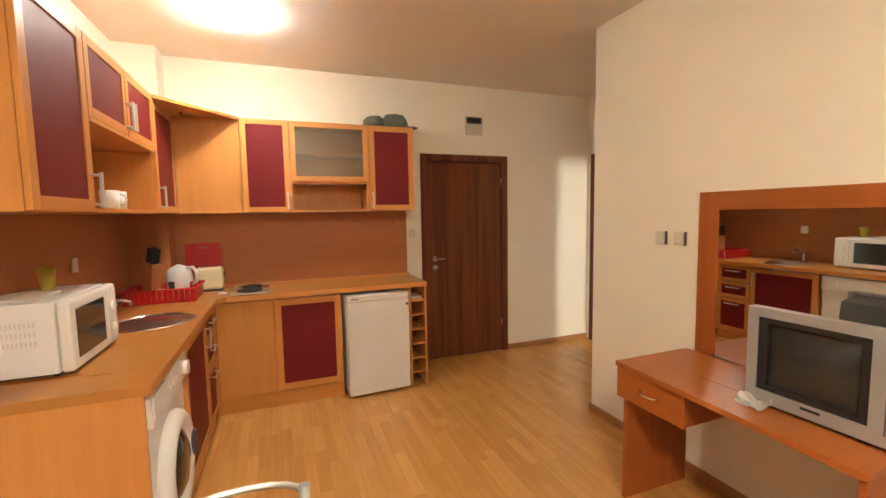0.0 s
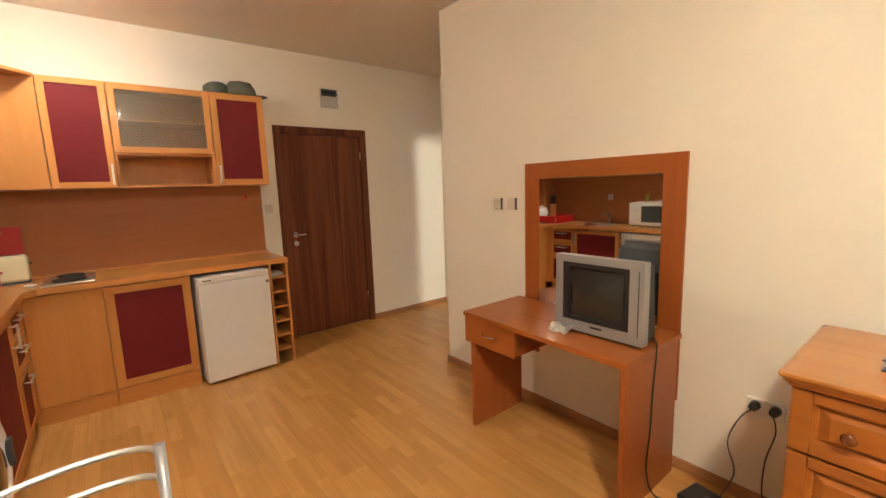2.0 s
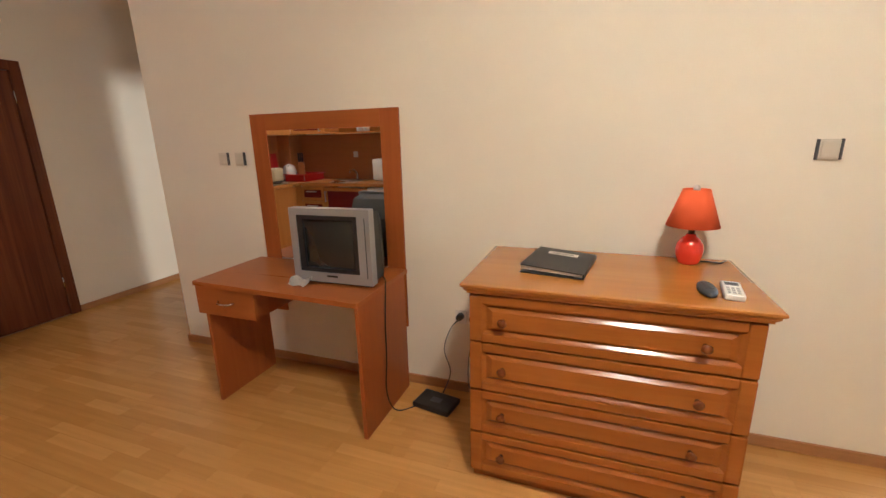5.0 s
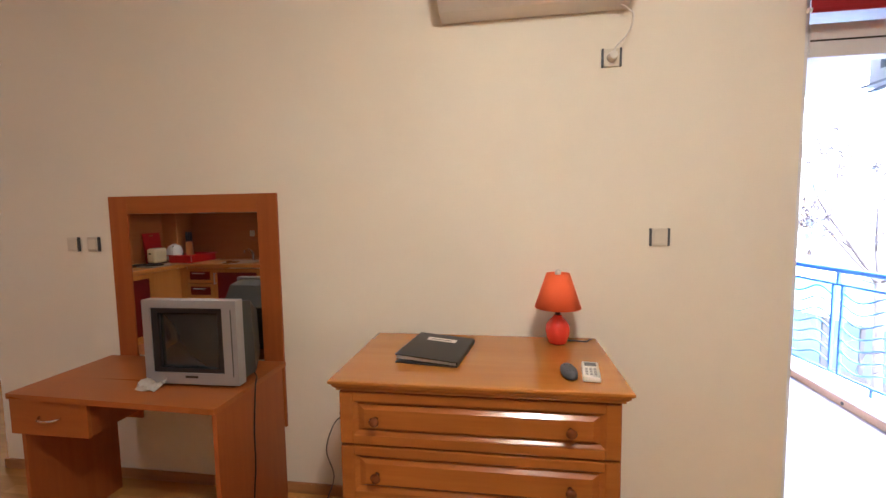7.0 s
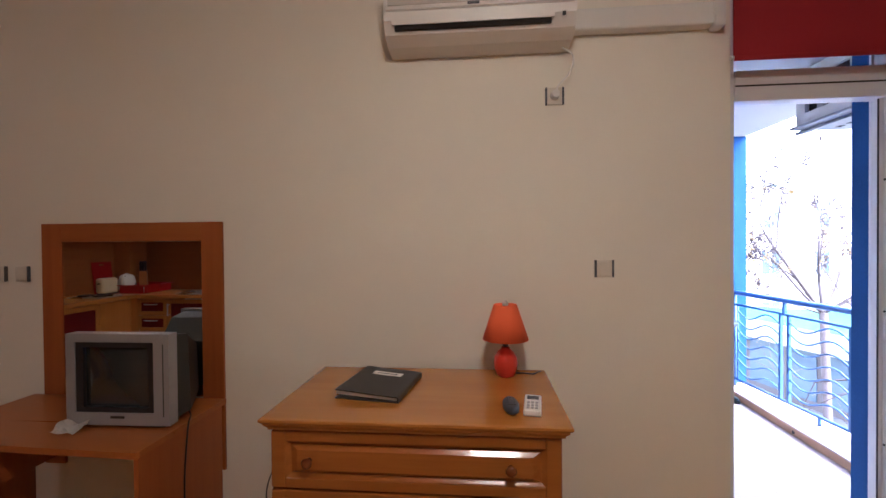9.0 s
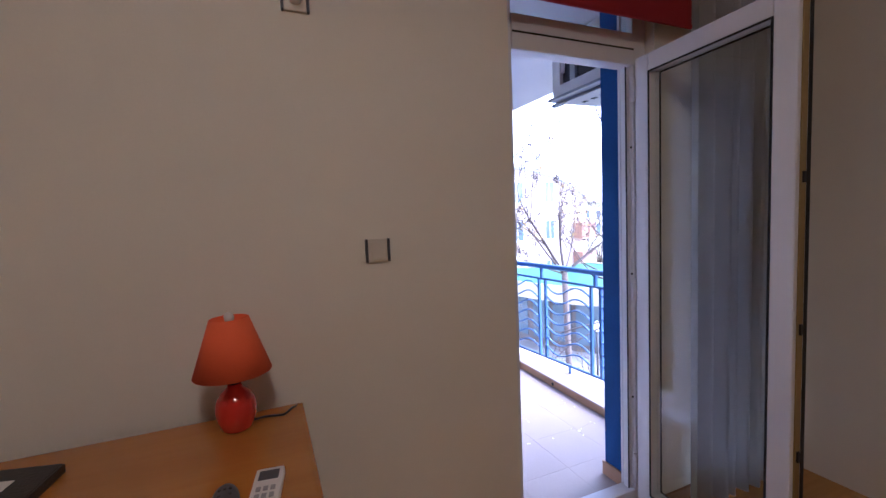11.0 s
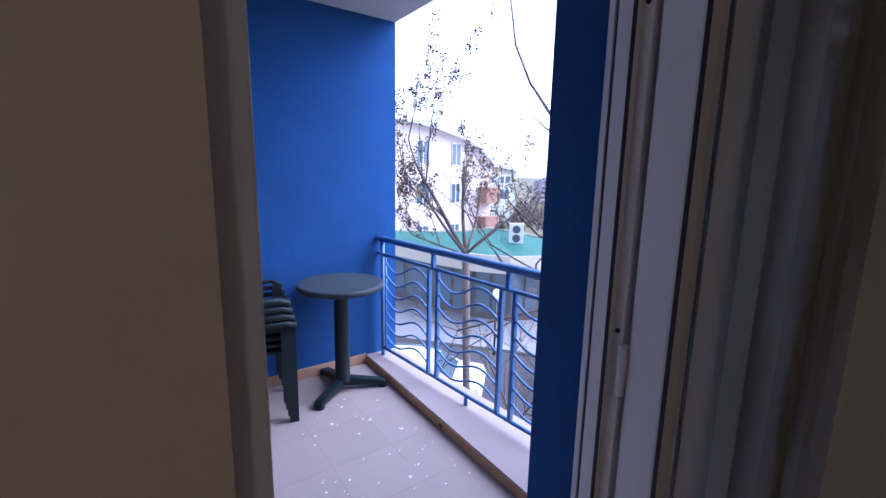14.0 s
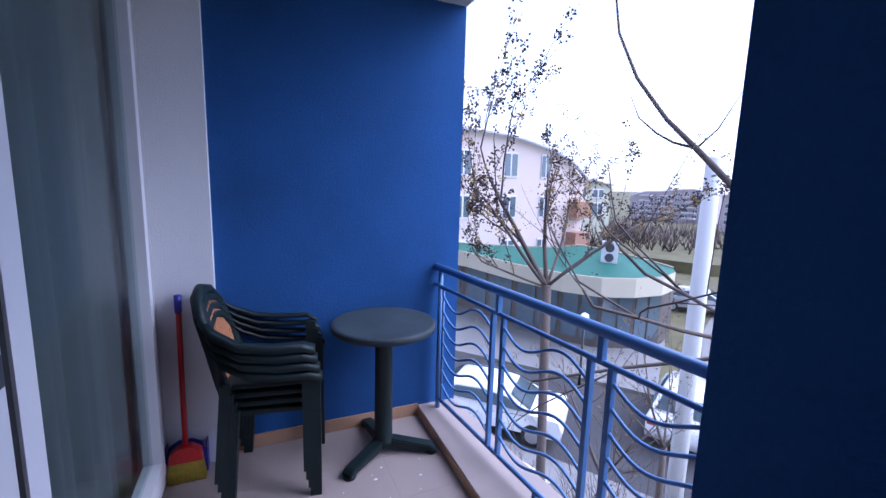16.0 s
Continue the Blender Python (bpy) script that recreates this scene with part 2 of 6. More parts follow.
CREAM_PLASTIC = pbr("cream_plastic", (0.74, 0.66, 0.42), 0.35, var=0.03)
DARK_PLASTIC = pbr("black_plastic", (0.014, 0.014, 0.016), 0.4, var=0.15, bump=0.01)
GREY_PLASTIC = pbr("dark_grey_plastic", (0.06, 0.065, 0.075), 0.45, var=0.1)
SILVER = pbr("silver_painted_plastic", (0.36, 0.36, 0.37), 0.38, metal=0.35, var=0.04, bump=0.005)
STEEL = pbr("brushed_steel", (0.62, 0.62, 0.60), 0.28, metal=1.0, var=0.05, fine=200, bump=0.006)
CHROME = pbr("satin_chrome", (0.72, 0.72, 0.72), 0.22, metal=1.0, var=0.03, bump=0.0)
ALU = pbr("aluminium_tube", (0.66, 0.66, 0.66), 0.32, metal=0.9, var=0.04, bump=0.003)
RED_PLASTIC = pbr("red_plastic", (0.50, 0.012, 0.012), 0.32, var=0.06)
ORANGE_SHADE = pbr("orange_lampshade_fabric", (0.86, 0.135, 0.030), 0.8, var=0.06, fine=220, bump=0.03)
RED_CERAMIC = pbr("red_glazed_ceramic", (0.68, 0.035, 0.014), 0.12, var=0.05, bump=0.0, coat=0.6)
RED_FABRIC = pbr("red_blind_fabric", (0.30, 0.010, 0.014), 0.85, var=0.06, fine=260, bump=0.03)
LEATHERETTE = pbr("black_leatherette", (0.016, 0.017, 0.02), 0.42, var=0.15, fine=180, bump=0.05)
PAPER = pbr("white_paper", (0.78, 0.76, 0.72), 0.8, var=0.03)
FELT = pbr("grey_green_felt", (0.11, 0.115, 0.085), 0.95, var=0.25, scale=9, fine=150, bump=0.08)
HOUSING = pbr("dusty_black_housing", (0.030, 0.032, 0.030), 0.55, var=0.2, scale=6, bump=0.02)
BLUE_RENDER = pbr("blue_exterior_render", (0.026, 0.084, 0.248), 0.9, var=0.24, scale=1.6, fine=120, bump=0.06, spec=0.2)
GREY_RENDER = pbr("grey_exterior_render", (0.44, 0.43, 0.44), 0.85, var=0.09, scale=1.4, fine=110, bump=0.05, spec=0.2)
WHITE_RENDER = pbr("white_exterior_render", (0.72, 0.72, 0.74), 0.85, var=0.04, scale=1.2, fine=110, bump=0.04, spec=0.2)
TILE = pbr("balcony_tile", (0.375, 0.31, 0.28), 0.55, var=0.07, scale=2.5, fine=80, bump=0.02, objrand=0.03)
GROUT = pbr("tile_grout", (0.345, 0.285, 0.255), 0.9, var=0.1)
SKIRT_TILE = pbr("terracotta_skirting_tile", (0.42, 0.25, 0.15), 0.6, var=0.1, scale=4)
BLUE_METAL = pbr("blue_painted_steel", (0.085, 0.19, 0.42), 0.35, var=0.08, scale=5, bump=0.01)
GREEN_PLASTIC = pbr("dark_green_garden_plastic", (0.009, 0.018, 0.019), 0.5, spec=0.3, var=0.2, scale=6, fine=90, bump=0.02)
TAN_MESH = pbr("tan_plastic_lattice", (0.42, 0.19, 0.085), 0.5, var=0.1, fine=120, bump=0.05)
TABLE_GREEN = pbr("weathered_green_tabletop", (0.034, 0.048, 0.058), 0.6, var=0.3, spec=0.3, scale=7, fine=60, bump=0.03)
BLUE_PLASTIC = pbr("blue_plastic", (0.035, 0.03, 0.30), 0.4, var=0.1)
BRISTLE = pbr("yellow_bristles", (0.42, 0.31, 0.03), 0.8, var=0.25, scale=40, fine=200, bump=0.1)
DARK_IRON = pbr("dark_hotplate_iron", (0.012, 0.012, 0.012), 0.5, var=0.2, bump=0.02)
SCREEN = pbr("grey_tube_glass", (0.025, 0.028, 0.027), 0.12, var=0.02, bump=0.0, coat=0.5)
GASKET = pbr("black_rubber_gasket", (0.01, 0.01, 0.011), 0.6, var=0.1)
BRASS_SEAL = pbr("yellowed_seal_strip", (0.34, 0.24, 0.09), 0.45, metal=0.3, var=0.1)
PANE_LOW = glass_mat("dull_pane", (0.72, 0.79, 0.80), 0.03, 0.0, 1.16)
CURTAIN = pbr("sheer_curtain", (0.80, 0.81, 0.82), 0.9, var=0.05, fine=200, bump=0.03)
PANE = glass_mat("clear_pane")
FROST = pbr("frosted_cabinet_glass", (0.22, 0.19, 0.13), 0.3, var=0.03, bump=0.0, coat=0.2)
FROST.node_tree.nodes["Principled BSDF"].inputs["Alpha"].default_value = 0.3
MIRROR, _n, _l, _b = nodes_of("mirror_silvering")
_b.inputs["Base Color"].default_value, _b.inputs["Metallic"].default_value, _b.inputs["Roughness"].default_value = (0.80, 0.82, 0.80, 1), 1.0, 0.015


def opal(name, strength, color):
    m, n, l, b = nodes_of(name)
    b.inputs["Base Color"].default_value = (0.8, 0.75, 0.65, 1)
    b.inputs["Emission Color"].default_value, b.inputs["Emission Strength"].default_value = color, strength
    return m


GLOW_KITCHEN, GLOW_LIVING = opal("lit_opal_glass", KITCHEN_LAMP, KITCHEN_COLOR), opal("bright_opal_glass", LIVING_LAMP, LIVING_COLOR)


def laminate(name):
    """Three-strip laminate: each board shows three rows of short staves."""
    m, n, l, b = nodes_of(name)
    co, mp, info = n.new("ShaderNodeTexCoord"), n.new("ShaderNodeMapping"), n.new("ShaderNodeObjectInfo")
    mul = n.new("ShaderNodeMath")
    mul.operation = "MULTIPLY"
    mul.inputs[1].default_value = 23.0
    l.new(info.outputs["Random"], mul.inputs[0])
    cmb = n.new("ShaderNodeCombineXYZ")
    l.new(mul.outputs[0], cmb.inputs["Y"])
    va = n.new("ShaderNodeVectorMath")
    l.new(co.outputs["Object"], va.inputs[0])
    l.new(cmb.outputs[0], va.inputs[1])
    mp.inputs["Rotation"].default_value = (0, 0, radians(90))
    l.new(va.outputs[0], mp.inputs["Vector"])
    br = n.new("ShaderNodeTexBrick")
    br.offset, br.offset_frequency = 0.37, 2
    for key, v in (("Scale", 1.0), ("Brick Width", 0.42), ("Row Height", 0.0652), ("Mortar Size", 0.0006), ("Mortar Smooth", 0.3), ("Bias", 0.0)):
        br.inputs[key].default_value = v
    br.inputs["Color1"].default_value, br.inputs["Color2"].default_value, br.inputs["Mortar"].default_value = (0.50, 0.250, 0.062, 1), (0.60, 0.312, 0.084, 1), (0.45, 0.22, 0.058, 1)
    l.new(mp.outputs[0], br.inputs["Vector"])
    mg, ns = n.new("ShaderNodeMapping"), n.new("ShaderNodeTexNoise")
    mg.inputs["Scale"].default_value = (34, 1.6, 1)
    ns.inputs["Scale"].default_value, ns.inputs["Detail"].default_value = 1.0, 6
    l.new(va.outputs[0], mg.inputs["Vector"])
    l.new(mg.outputs[0], ns.inputs["Vector"])
    mr = n.new("ShaderNodeMapRange")
    mr.inputs["From Min"].default_value, mr.inputs["From Max"].default_value = 0.3, 0.7
    mr.inputs["To Min"].default_value, mr.inputs["To Max"].default_value = 0.91, 1.07
    l.new(ns.outputs["Fac"], mr.inputs["Value"])
    hs = n.new("ShaderNodeHueSaturation")
    l.new(mr.outputs[0], hs.inputs["Value"])
    l.new(br.outputs["Color"], hs.inputs["Color"])
    l.new(hs.outputs[0], b.inputs["Base Color"])
    worn = n.new("ShaderNodeTexNoise")
    worn.inputs["Scale"].default_value = 2.2
    l.new(co.outputs["Object"], worn.inputs["Vector"])
    rr = n.new("ShaderNodeMapRange")
    rr.inputs["To Min"].default_value, rr.inputs["To Max"].default_value = 0.22, 0.30
    l.new(worn.outputs["Fac"], rr.inputs["Value"])
    l.new(rr.outputs[0], b.inputs["Roughness"])
    return m


LAMINATE = laminate("three_strip_laminate")

# ---- main room and corridor shell ----
XW, YB, XL, ZC = 2.20, 4.087, -0.97, 2.74   # mirror wall, door wall, kitchen wall, ceiling
YC, YR = 2.60, -1.53                        # the two ends of the mirror wall
XE, YS, XWEST = 3.38, -3.25, -2.7           # corridor end, south wall, west wall


def wall_with_hole(x0, x1, y0, y1, z0, z1, axis, a, b, za, zb):
    """A wall that runs along axis 0 or 1, with one opening a..b, za..zb."""
    bm = bmesh.new()
    lo, hi = (x0, x1) if axis == 0 else (y0, y1)
    for p, q, r, s in ((lo, a, z0, z1), (b, hi, z0, z1), (a, b, z0, za), (a, b, zb, z1)):
        if q - p > 1e-4 and s - r > 1e-4:
            if axis == 0:
                bx(bm, p, q, y0, y1, r, s)
            else:
                bx(bm, x0, x1, p, q, r, s)
    return bm


structure("floor_slab", box(XWEST - 0.2, XW + 0.13, YS - 0.2, YB + 0.2, -0.25, -0.0125), GROUT)
structure("floor_slab_corridor", box(XW + 0.13, XE + 0.2, YC - 0.12, YB + 0.2, -0.25, -0.0125), GROUT)
structure("ceiling", box(XWEST - 0.2, XW + 0.12, YS - 0.2, YB + 0.2, ZC, ZC + 0.2), CEILING)
structure("ceiling_bedroom", box(XW + 0.12, 4.82, -1.36, YB + 0.2, ZC, ZC + 0.2), CEILING)
structure("wall_north", wall_with_hole(XL, XE, YB, YB + 0.2, -0.2, ZC, 0, 1.40, 2.315, -0.01, 2.045), PAINT)
structure("wall_kitchen_side", box(XL - 0.15, XL, 1.72, YB + 0.2, -0.2, ZC), PAINT)
structure("wall_kitchen_return", box(XWEST, XL - 0.15, 1.72, 1.87, -0.2, ZC), PAINT)
structure("wall_west", box(XWEST - 0.15, XWEST, YS, 1.87, -0.2, ZC), PAINT)
structure("wall_south", box(XWEST - 0.15, XW + 0.10, YS - 0.2, YS, -0.2, ZC), PAINT)
structure("wall_mirror_side", box(XW, XW + 0.12, YR, YC, -0.2, ZC), PAINT)
structure("wall_above_balcony_door", box(XW, XW + 0.12, -2.28, YR, 2.56, ZC), PAINT)
structure("wall_beside_balcony_door", box(XW, XW + 0.10, YS, -2.285, -0.2, ZC), PAINT)
structure("wall_corridor_end", wall_with_hole(XE, XE + 0.15, YC - 0.12, YB + 0.2, -0.2, ZC, 1, 3.16, 4.02, -0.01, 2.10), PAINT)
structure("wall_corridor_south", wall_with_hole(XW + 0.12, XE, YC - 0.12, YC, -0.2, ZC, 0, 2.99, 3.36, -0.01, 2.06), PAINT)
structure("kitchen_column", box(XL, -0.70, 3.88, YB, 2.20, ZC), PAINT)

# unseen backing behind the entrance door, added to stop light leaking under it
structure("entrance_light_backing", box(1.2, 2.5, YB + 0.202, YB + 0.30, -0.2, ZC), PAINT)
structure("landing_threshold", box(1.40, 2.315, YB - 0.0, YB + 0.2, -0.2, -0.0005), SKIRT_X)
structure("bathroom_wall", box(XE + 0.152, XE + 0.25, 2.9, YB + 0.2, -0.2, ZC), PAINT)

# skirting boards
structure("baseboard_north", box(2.336, XE, YB - 0.014, YB, 0.0, 0.055, 0.003), SKIRT_X)
structure("baseboard_mirror_wall", box(XW - 0.014, XW, YR + 0.0, YC, 0.0, 0.055, 0.003), SKIRT)
structure("baseboard_corner", box(XW - 0.014, XW + 0.12, YC, YC + 0.014, 0.0, 0.055, 0.003), SKIRT_X)
structure("baseboard_reveal", box(XW - 0.014, XW + 0.035, YR - 0.014, YR, 0.0, 0.055, 0.003), SKIRT_X)
structure("baseboard_balcony_side", box(XW - 0.014, XW, YS, -2.30, 0.0, 0.055, 0.003), SKIRT)

# the bedroom behind the corridor, closed round, with its balcony glazing
structure("storeys_above", box(XWEST - 0.15, 4.82, -1.36, YB + 0.3, ZC + 0.201, 9.0), BLUE_RENDER)
structure("bedroom_floor", box(XW + 0.12, 4.8, -1.40, YC - 0.12, -0.25, -0.004), SKIRT)
structure("bedroom_wall_east", box(4.66, 4.80, -1.44, YC - 0.12, -0.2, ZC), PAINT)
structure("bedroom_wall_north", box(XE, 4.66, YC - 0.12, YC, -0.2, ZC), PAINT)
structure("bedroom_wall_south", wall_with_hole(XW + 0.12, 4.66, -1.44, -1.36, -0.2, ZC, 0, 2.66, 4.44, 0.02, 2.47), GREY_RENDER)


def door_set(name, label, w, h, depth, hinge_left, x, y, z, rz):
    """A walnut door in its frame: local x across, y into the wall."""
    t = tagged(new(name), label, "door", "", "structure")
    t.matrix_basis = pose(x, y, z, 0, 0, rz)
    fw = 0.072
    for nm, args in (("frame_side", (0, fw, -0.012, depth, 0, h)), ("frame_side", (w - fw, w, -0.012, depth, 0, h)), ("frame_head", (fw, w - fw, -0.012, depth, h - fw, h))):
        part(nm, box(*args, 0.003), WALNUT, t)
    leaf = part("leaf", box(fw + 0.004, w - fw - 0.004, 0.006, 0.046, 0.008, h - fw - 0.004, 0.003), WALNUT, t)
    hx = fw + 0.065 if not hinge_left else w - fw - 0.065
    s = 1 if not hinge_left else -1
    part("handle", tube(tube(bmesh.new(), [(hx, 0.006, 1.03), (hx, -0.042, 1.03)], 0.009), [(hx, -0.042, 1.03), (hx + s * 0.11, -0.044, 1.03)], 0.009), CHROME, leaf, "satin metal lever handle")
    bm = tube(bmesh.new(), [(hx, 0.008, 1.03), (hx, 0.0, 1.03)], 0.025, 16)
    part("rosette", bm, CHROME, leaf)
    part("lock_rosette", tube(bmesh.new(), [(hx, 0.008, 0.945), (hx, -0.002, 0.945)], 0.025, 16), CHROME, leaf)
    for hz in (0.25, 1.75):
        ex = w - fw - 0.002 if not hinge_left else fw + 0.002
        part("hinge", tube(bmesh.new(), [(ex, -0.004, hz), (ex, -0.004, hz + 0.09)], 0.007), CHROME, t)
    return t


door_set("door_1", "dark walnut flush entrance door, closed, in the white wall", 0.955, 2.062, 0.16, False, 1.380, YB - 0.002, 0, 0)
door_set("door_2", "dark walnut door in the corridor end wall", 0.86, 2.11, 0.14, False, XE - 0.002, 4.02, 0, -90)

# ---- ceiling lamps ----
def ceiling_lamp(x, y, glow):
    t = thing("ceiling_lamp", "round opal glass ceiling lamp, lit warm white", "ceiling lamp", x, y, ZC, group="ceiling lamps")
    part("base", lathe(bmesh.new(), [(0.135, -0.025), (0.14, -0.012), (0.14, 0.0)], 40), CHROME, t)
    part("shade", lathe(bmesh.new(), [(0.01, -0.105), (0.07, -0.1), (0.11, -0.082), (0.140, -0.055), (0.150, -0.034), (0.135, -0.026)], 40), glow, t, "glowing opal glass dome")
    return t


ceiling_lamp(-0.13, 3.12, GLOW_KITCHEN)
ceiling_lamp(0.35, -0.55, GLOW_LIVING)

# ---- kitchen ----
def bar_handle(bm_parent, pts_axis, x, y, z0, z1, out, label="brushed metal bar handle"):
    """An upright bar handle, standing off along out = (dx, dy)."""
    bm = bmesh.new()
    ox, oy = out[0] * 0.032, out[1] * 0.032
    tube(bm, [(x, y, z0 + 0.012), (x + ox, y + oy, z0 + 0.012)], 0.006, 8)
    tube(bm, [(x, y, z1 - 0.012), (x + ox, y + oy, z1 - 0.012)], 0.006, 8)
    bx(bm, x + ox - 0.006, x + ox + 0.006, y + oy - 0.006, y + oy + 0.006, z0, z1, 0.002)
    return part("handle", bm, ALU, bm_parent, label)


def framed_door(parent, axis, a0, a1, z0, z1, face, infill, rail=0.045, handle=None, name="door", hz=None):
    """A door with a beech frame and a coloured infill. axis 0: spans x, faces -y; axis 1: spans y, faces +x."""
    th = 0.02
    def bb(bm, p, q, r, s, f0, f1, bev=0.002):
        return bx(bm, p, q, f0, f1, r, s, bev) if axis == 0 else bx(bm, f0, f1, p, q, r, s, bev)
    f0, f1 = (face, face + th) if axis == 0 else (face - th, face)
    g = 0.003
    p0, p1 = (face + 0.006, face + 0.014) if axis == 0 else (face - 0.014, face - 0.006)
    d = part(name, bb(bmesh.new(), a0 + rail - 0.004, a1 - rail + 0.004, z0 + rail - 0.004, z1 - rail + 0.004, p0, p1, 0), infill, parent, "burgundy panel in a beech frame" if infill is BURGUNDY else "frosted glass pane in a beech frame")
    across = BEECH_X if axis == 0 else BEECH_Y
    part("stile", bb(bmesh.new(), a0 + g, a0 + rail, z0 + g, z1 - g, f0, f1), BEECH_V, d)
    part("stile", bb(bmesh.new(), a1 - rail, a1 - g, z0 + g, z1 - g, f0, f1), BEECH_V, d)
    part("rail", bb(bmesh.new(), a0 + rail, a1 - rail, z0 + g, z0 + rail, f0, f1), across, d)
    part("rail", bb(bmesh.new(), a0 + rail, a1 - rail, z1 - rail, z1 - g, f0, f1), across, d)
    if handle is not None:
        h0 = hz if hz is not None else z0 + 0.03
        if axis == 0:
            bar_handle(d, 0, handle, face, h0, h0 + 0.14, (0, -1))
        else:
            bar_handle(d, 1, face, handle, h0, h0 + 0.14, (1, 0))
    return d


def carcass(x0, x1, y0, y1, z0, z1, open_side, t=0.016, back=True):
    """Five boards of a cabinet, open to '-y' or '+x'."""
    bm = bmesh.new()
    bx(bm, x0, x1, y0, y1, z0, z0 + t)
    bx(bm, x0, x1, y0, y1, z1 - t, z1)
    if open_side == "-y":
        bx(bm, x0, x0 + t, y0, y1, z0 + t, z1 - t)
        bx(bm, x1 - t, x1, y0, y1, z0 + t, z1 - t)
        bx(bm, x0 + t, x1 - t, y1 - t, y1, z0 + t, z1 - t)
    else:
        bx(bm, x0, x1, y0, y0 + t, z0 + t, z1 - t)
        bx(bm, x0, x1, y1 - t, y1, z0 + t, z1 - t)
        bx(bm, x0, x0 + t, y0 + t, y1 - t, z0 + t, z1 - t)
    return bm


def boards(bm, mat, parent):
    """Each board of a carcass as a part of its own."""
    bm.verts.index_update()
    left = set(bm.faces)
    while left:
        todo, isle = [left.pop()], []
        while todo:
            f = todo.pop()
            isle.append(f)
            for e in f.edges:
                for g in e.link_faces:
                    if g in left:
                        left.remove(g)
                        todo.append(g)
        one = bmesh.new()
        seen = {}
        for f in isle:
            for v in f.verts:
                if v not in seen:
                    seen[v] = one.verts.new(v.co)
        for f in isle:
            one.faces.new([seen[v] for v in f.verts])
        part("board", one, mat, parent)
    bm.free()


UF, UX = 3.75, -0.60          # faces of the upper cabinets on the door wall and on the kitchen wall
Z0, Z1 = 1.515, 2.235
G_UP = "upper kitchen cabinets"
YBC = YB - 0.002
XLC = XL + 0.002

c = thing("upper_cabinet", "beech upper cabinet with a burgundy door, above the hob", "cabinet", group=G_UP)
boards(carcass(-0.165, 0.185, UF + 0.021, YBC, Z0, Z1, "-y"), BEECH_V, c)
framed_door(c, 0, -0.165, 0.185, Z0, Z1, UF, BURGUNDY, 0.042, 0.163, hz=Z0 + 0.02)

c = thing("upper_cabinet", "beech upper cabinet with a frosted glass flap and an open niche", "cabinet", group=G_UP)
boards(carcass(0.187, 0.815, UF + 0.021, YBC, Z0, Z1, "-y"), BEECH_V, c)
part("shelf", box(0.203, 0.799, UF + 0.03, YBC - 0.02, 1.742, 1.758), BEECH_X, c)
part("shelf", box(0.203, 0.799, UF + 0.05, YBC - 0.02, 1.985, 2.0), BEECH_X, c)
d = framed_door(c, 0, 0.187, 0.815, 1.756, Z1, UF, FROST, 0.045)

c = thing("upper_cabinet", "beech upper cabinet with burgundy door, caps on top", "cabinet", group=G_UP)
boards(carcass(0.817, 1.215, UF + 0.021, YBC, Z0, Z1, "-y"), BEECH_V, c)
framed_door(c, 0, 0.817, 1.215, Z0, Z1, UF, BURGUNDY, 0.05, 0.84, hz=Z0 + 0.02)

c = thing("corner_cabinet", "beech corner cabinet with a blank panel under a slanting top board", "cabinet", group=G_UP)
part("front_panel", box(UX + 0.002, -0.168, UF, UF + 0.018, Z0, Z1 - 0.018), BEECH_V, c)
part("bottom_board", box(XLC, -0.168, UF + 0.019, YBC, Z0, Z0 + 0.016), BEECH_X, c)
part("top_board", prism(bmesh.new(), [(XLC, 3.24), (UX, 3.24), (-0.166, UF - 0.002), (-0.166, YBC), (XLC, YBC)], 2, Z1 - 0.017, Z1 + 0.002), BEECH_X, c, "slanting top board")
part("spot_light", lathe(bmesh.new(), [(0.028, -0.012), (0.032, -0.004), (0.032, 0)], 16, (-0.50, 3.62, Z1 - 0.018)), CHROME, c, "small recessed spotlight, off")
framed_door(c, 1, 3.24, UF - 0.002, Z0, Z1 - 0.02, UX, BURGUNDY, 0.05, 3.275, hz=Z0 + 0.03)
part("side_board", box(XLC, UX - 0.021, 3.24, 3.256, Z0, Z1 - 0.018), BEECH_V, c)

c = thing("upper_cabinet", "beech cabinet with two small burgundy doors above a niche", "cabinet", group=G_UP)
boards(carcass(XLC, UX - 0.021, 2.278, 3.238, Z0, Z1, "+x"), BEECH_V, c)
part("shelf", box(XLC + 0.016, UX - 0.002, 2.294, 3.222, 1.885, 1.903), BEECH_Y, c)
part("edge_strip", box(UX - 0.021, UX - 0.002, 2.278, 3.238, Z0, Z0 + 0.018), BEECH_Y, c)
framed_door(c, 1, 2.278, 2.757, 1.90, Z1, UX, BURGUNDY, 0.045, 2.735, hz=1.93)
framed_door(c, 1, 2.759, 3.238, 1.90, Z1, UX, BURGUNDY, 0.045, 2.782, hz=1.93)

c = thing("upper_cabinet", "tall beech upper cabinet with a burgundy door, beside the niche", "cabinet", group=G_UP)
boards(carcass(XLC, UX - 0.021, 1.80, 2.276, Z0, Z1, "+x"), BEECH_V, c)
framed_door(c, 1, 1.80, 2.276, Z0, Z1, UX, BURGUNDY, 0.05, 2.25, hz=Z0 + 0.02)

# splashbacks and worktops
structure("splashback_north", box(-0.698, 1.225, YB - 0.012, YB - 0.001, 0.902, Z0 - 0.002), SPLASH_X)
structure("splashback_side", box(XL + 0.001, XL + 0.012, 1.80, 3.868, 0.902, Z0 - 0.002), SPLASH_Y)
bm = box(XL + 0.001, -0.70, 3.87, YB - 0.001, 0.902, Z0 - 0.002, 0.004)
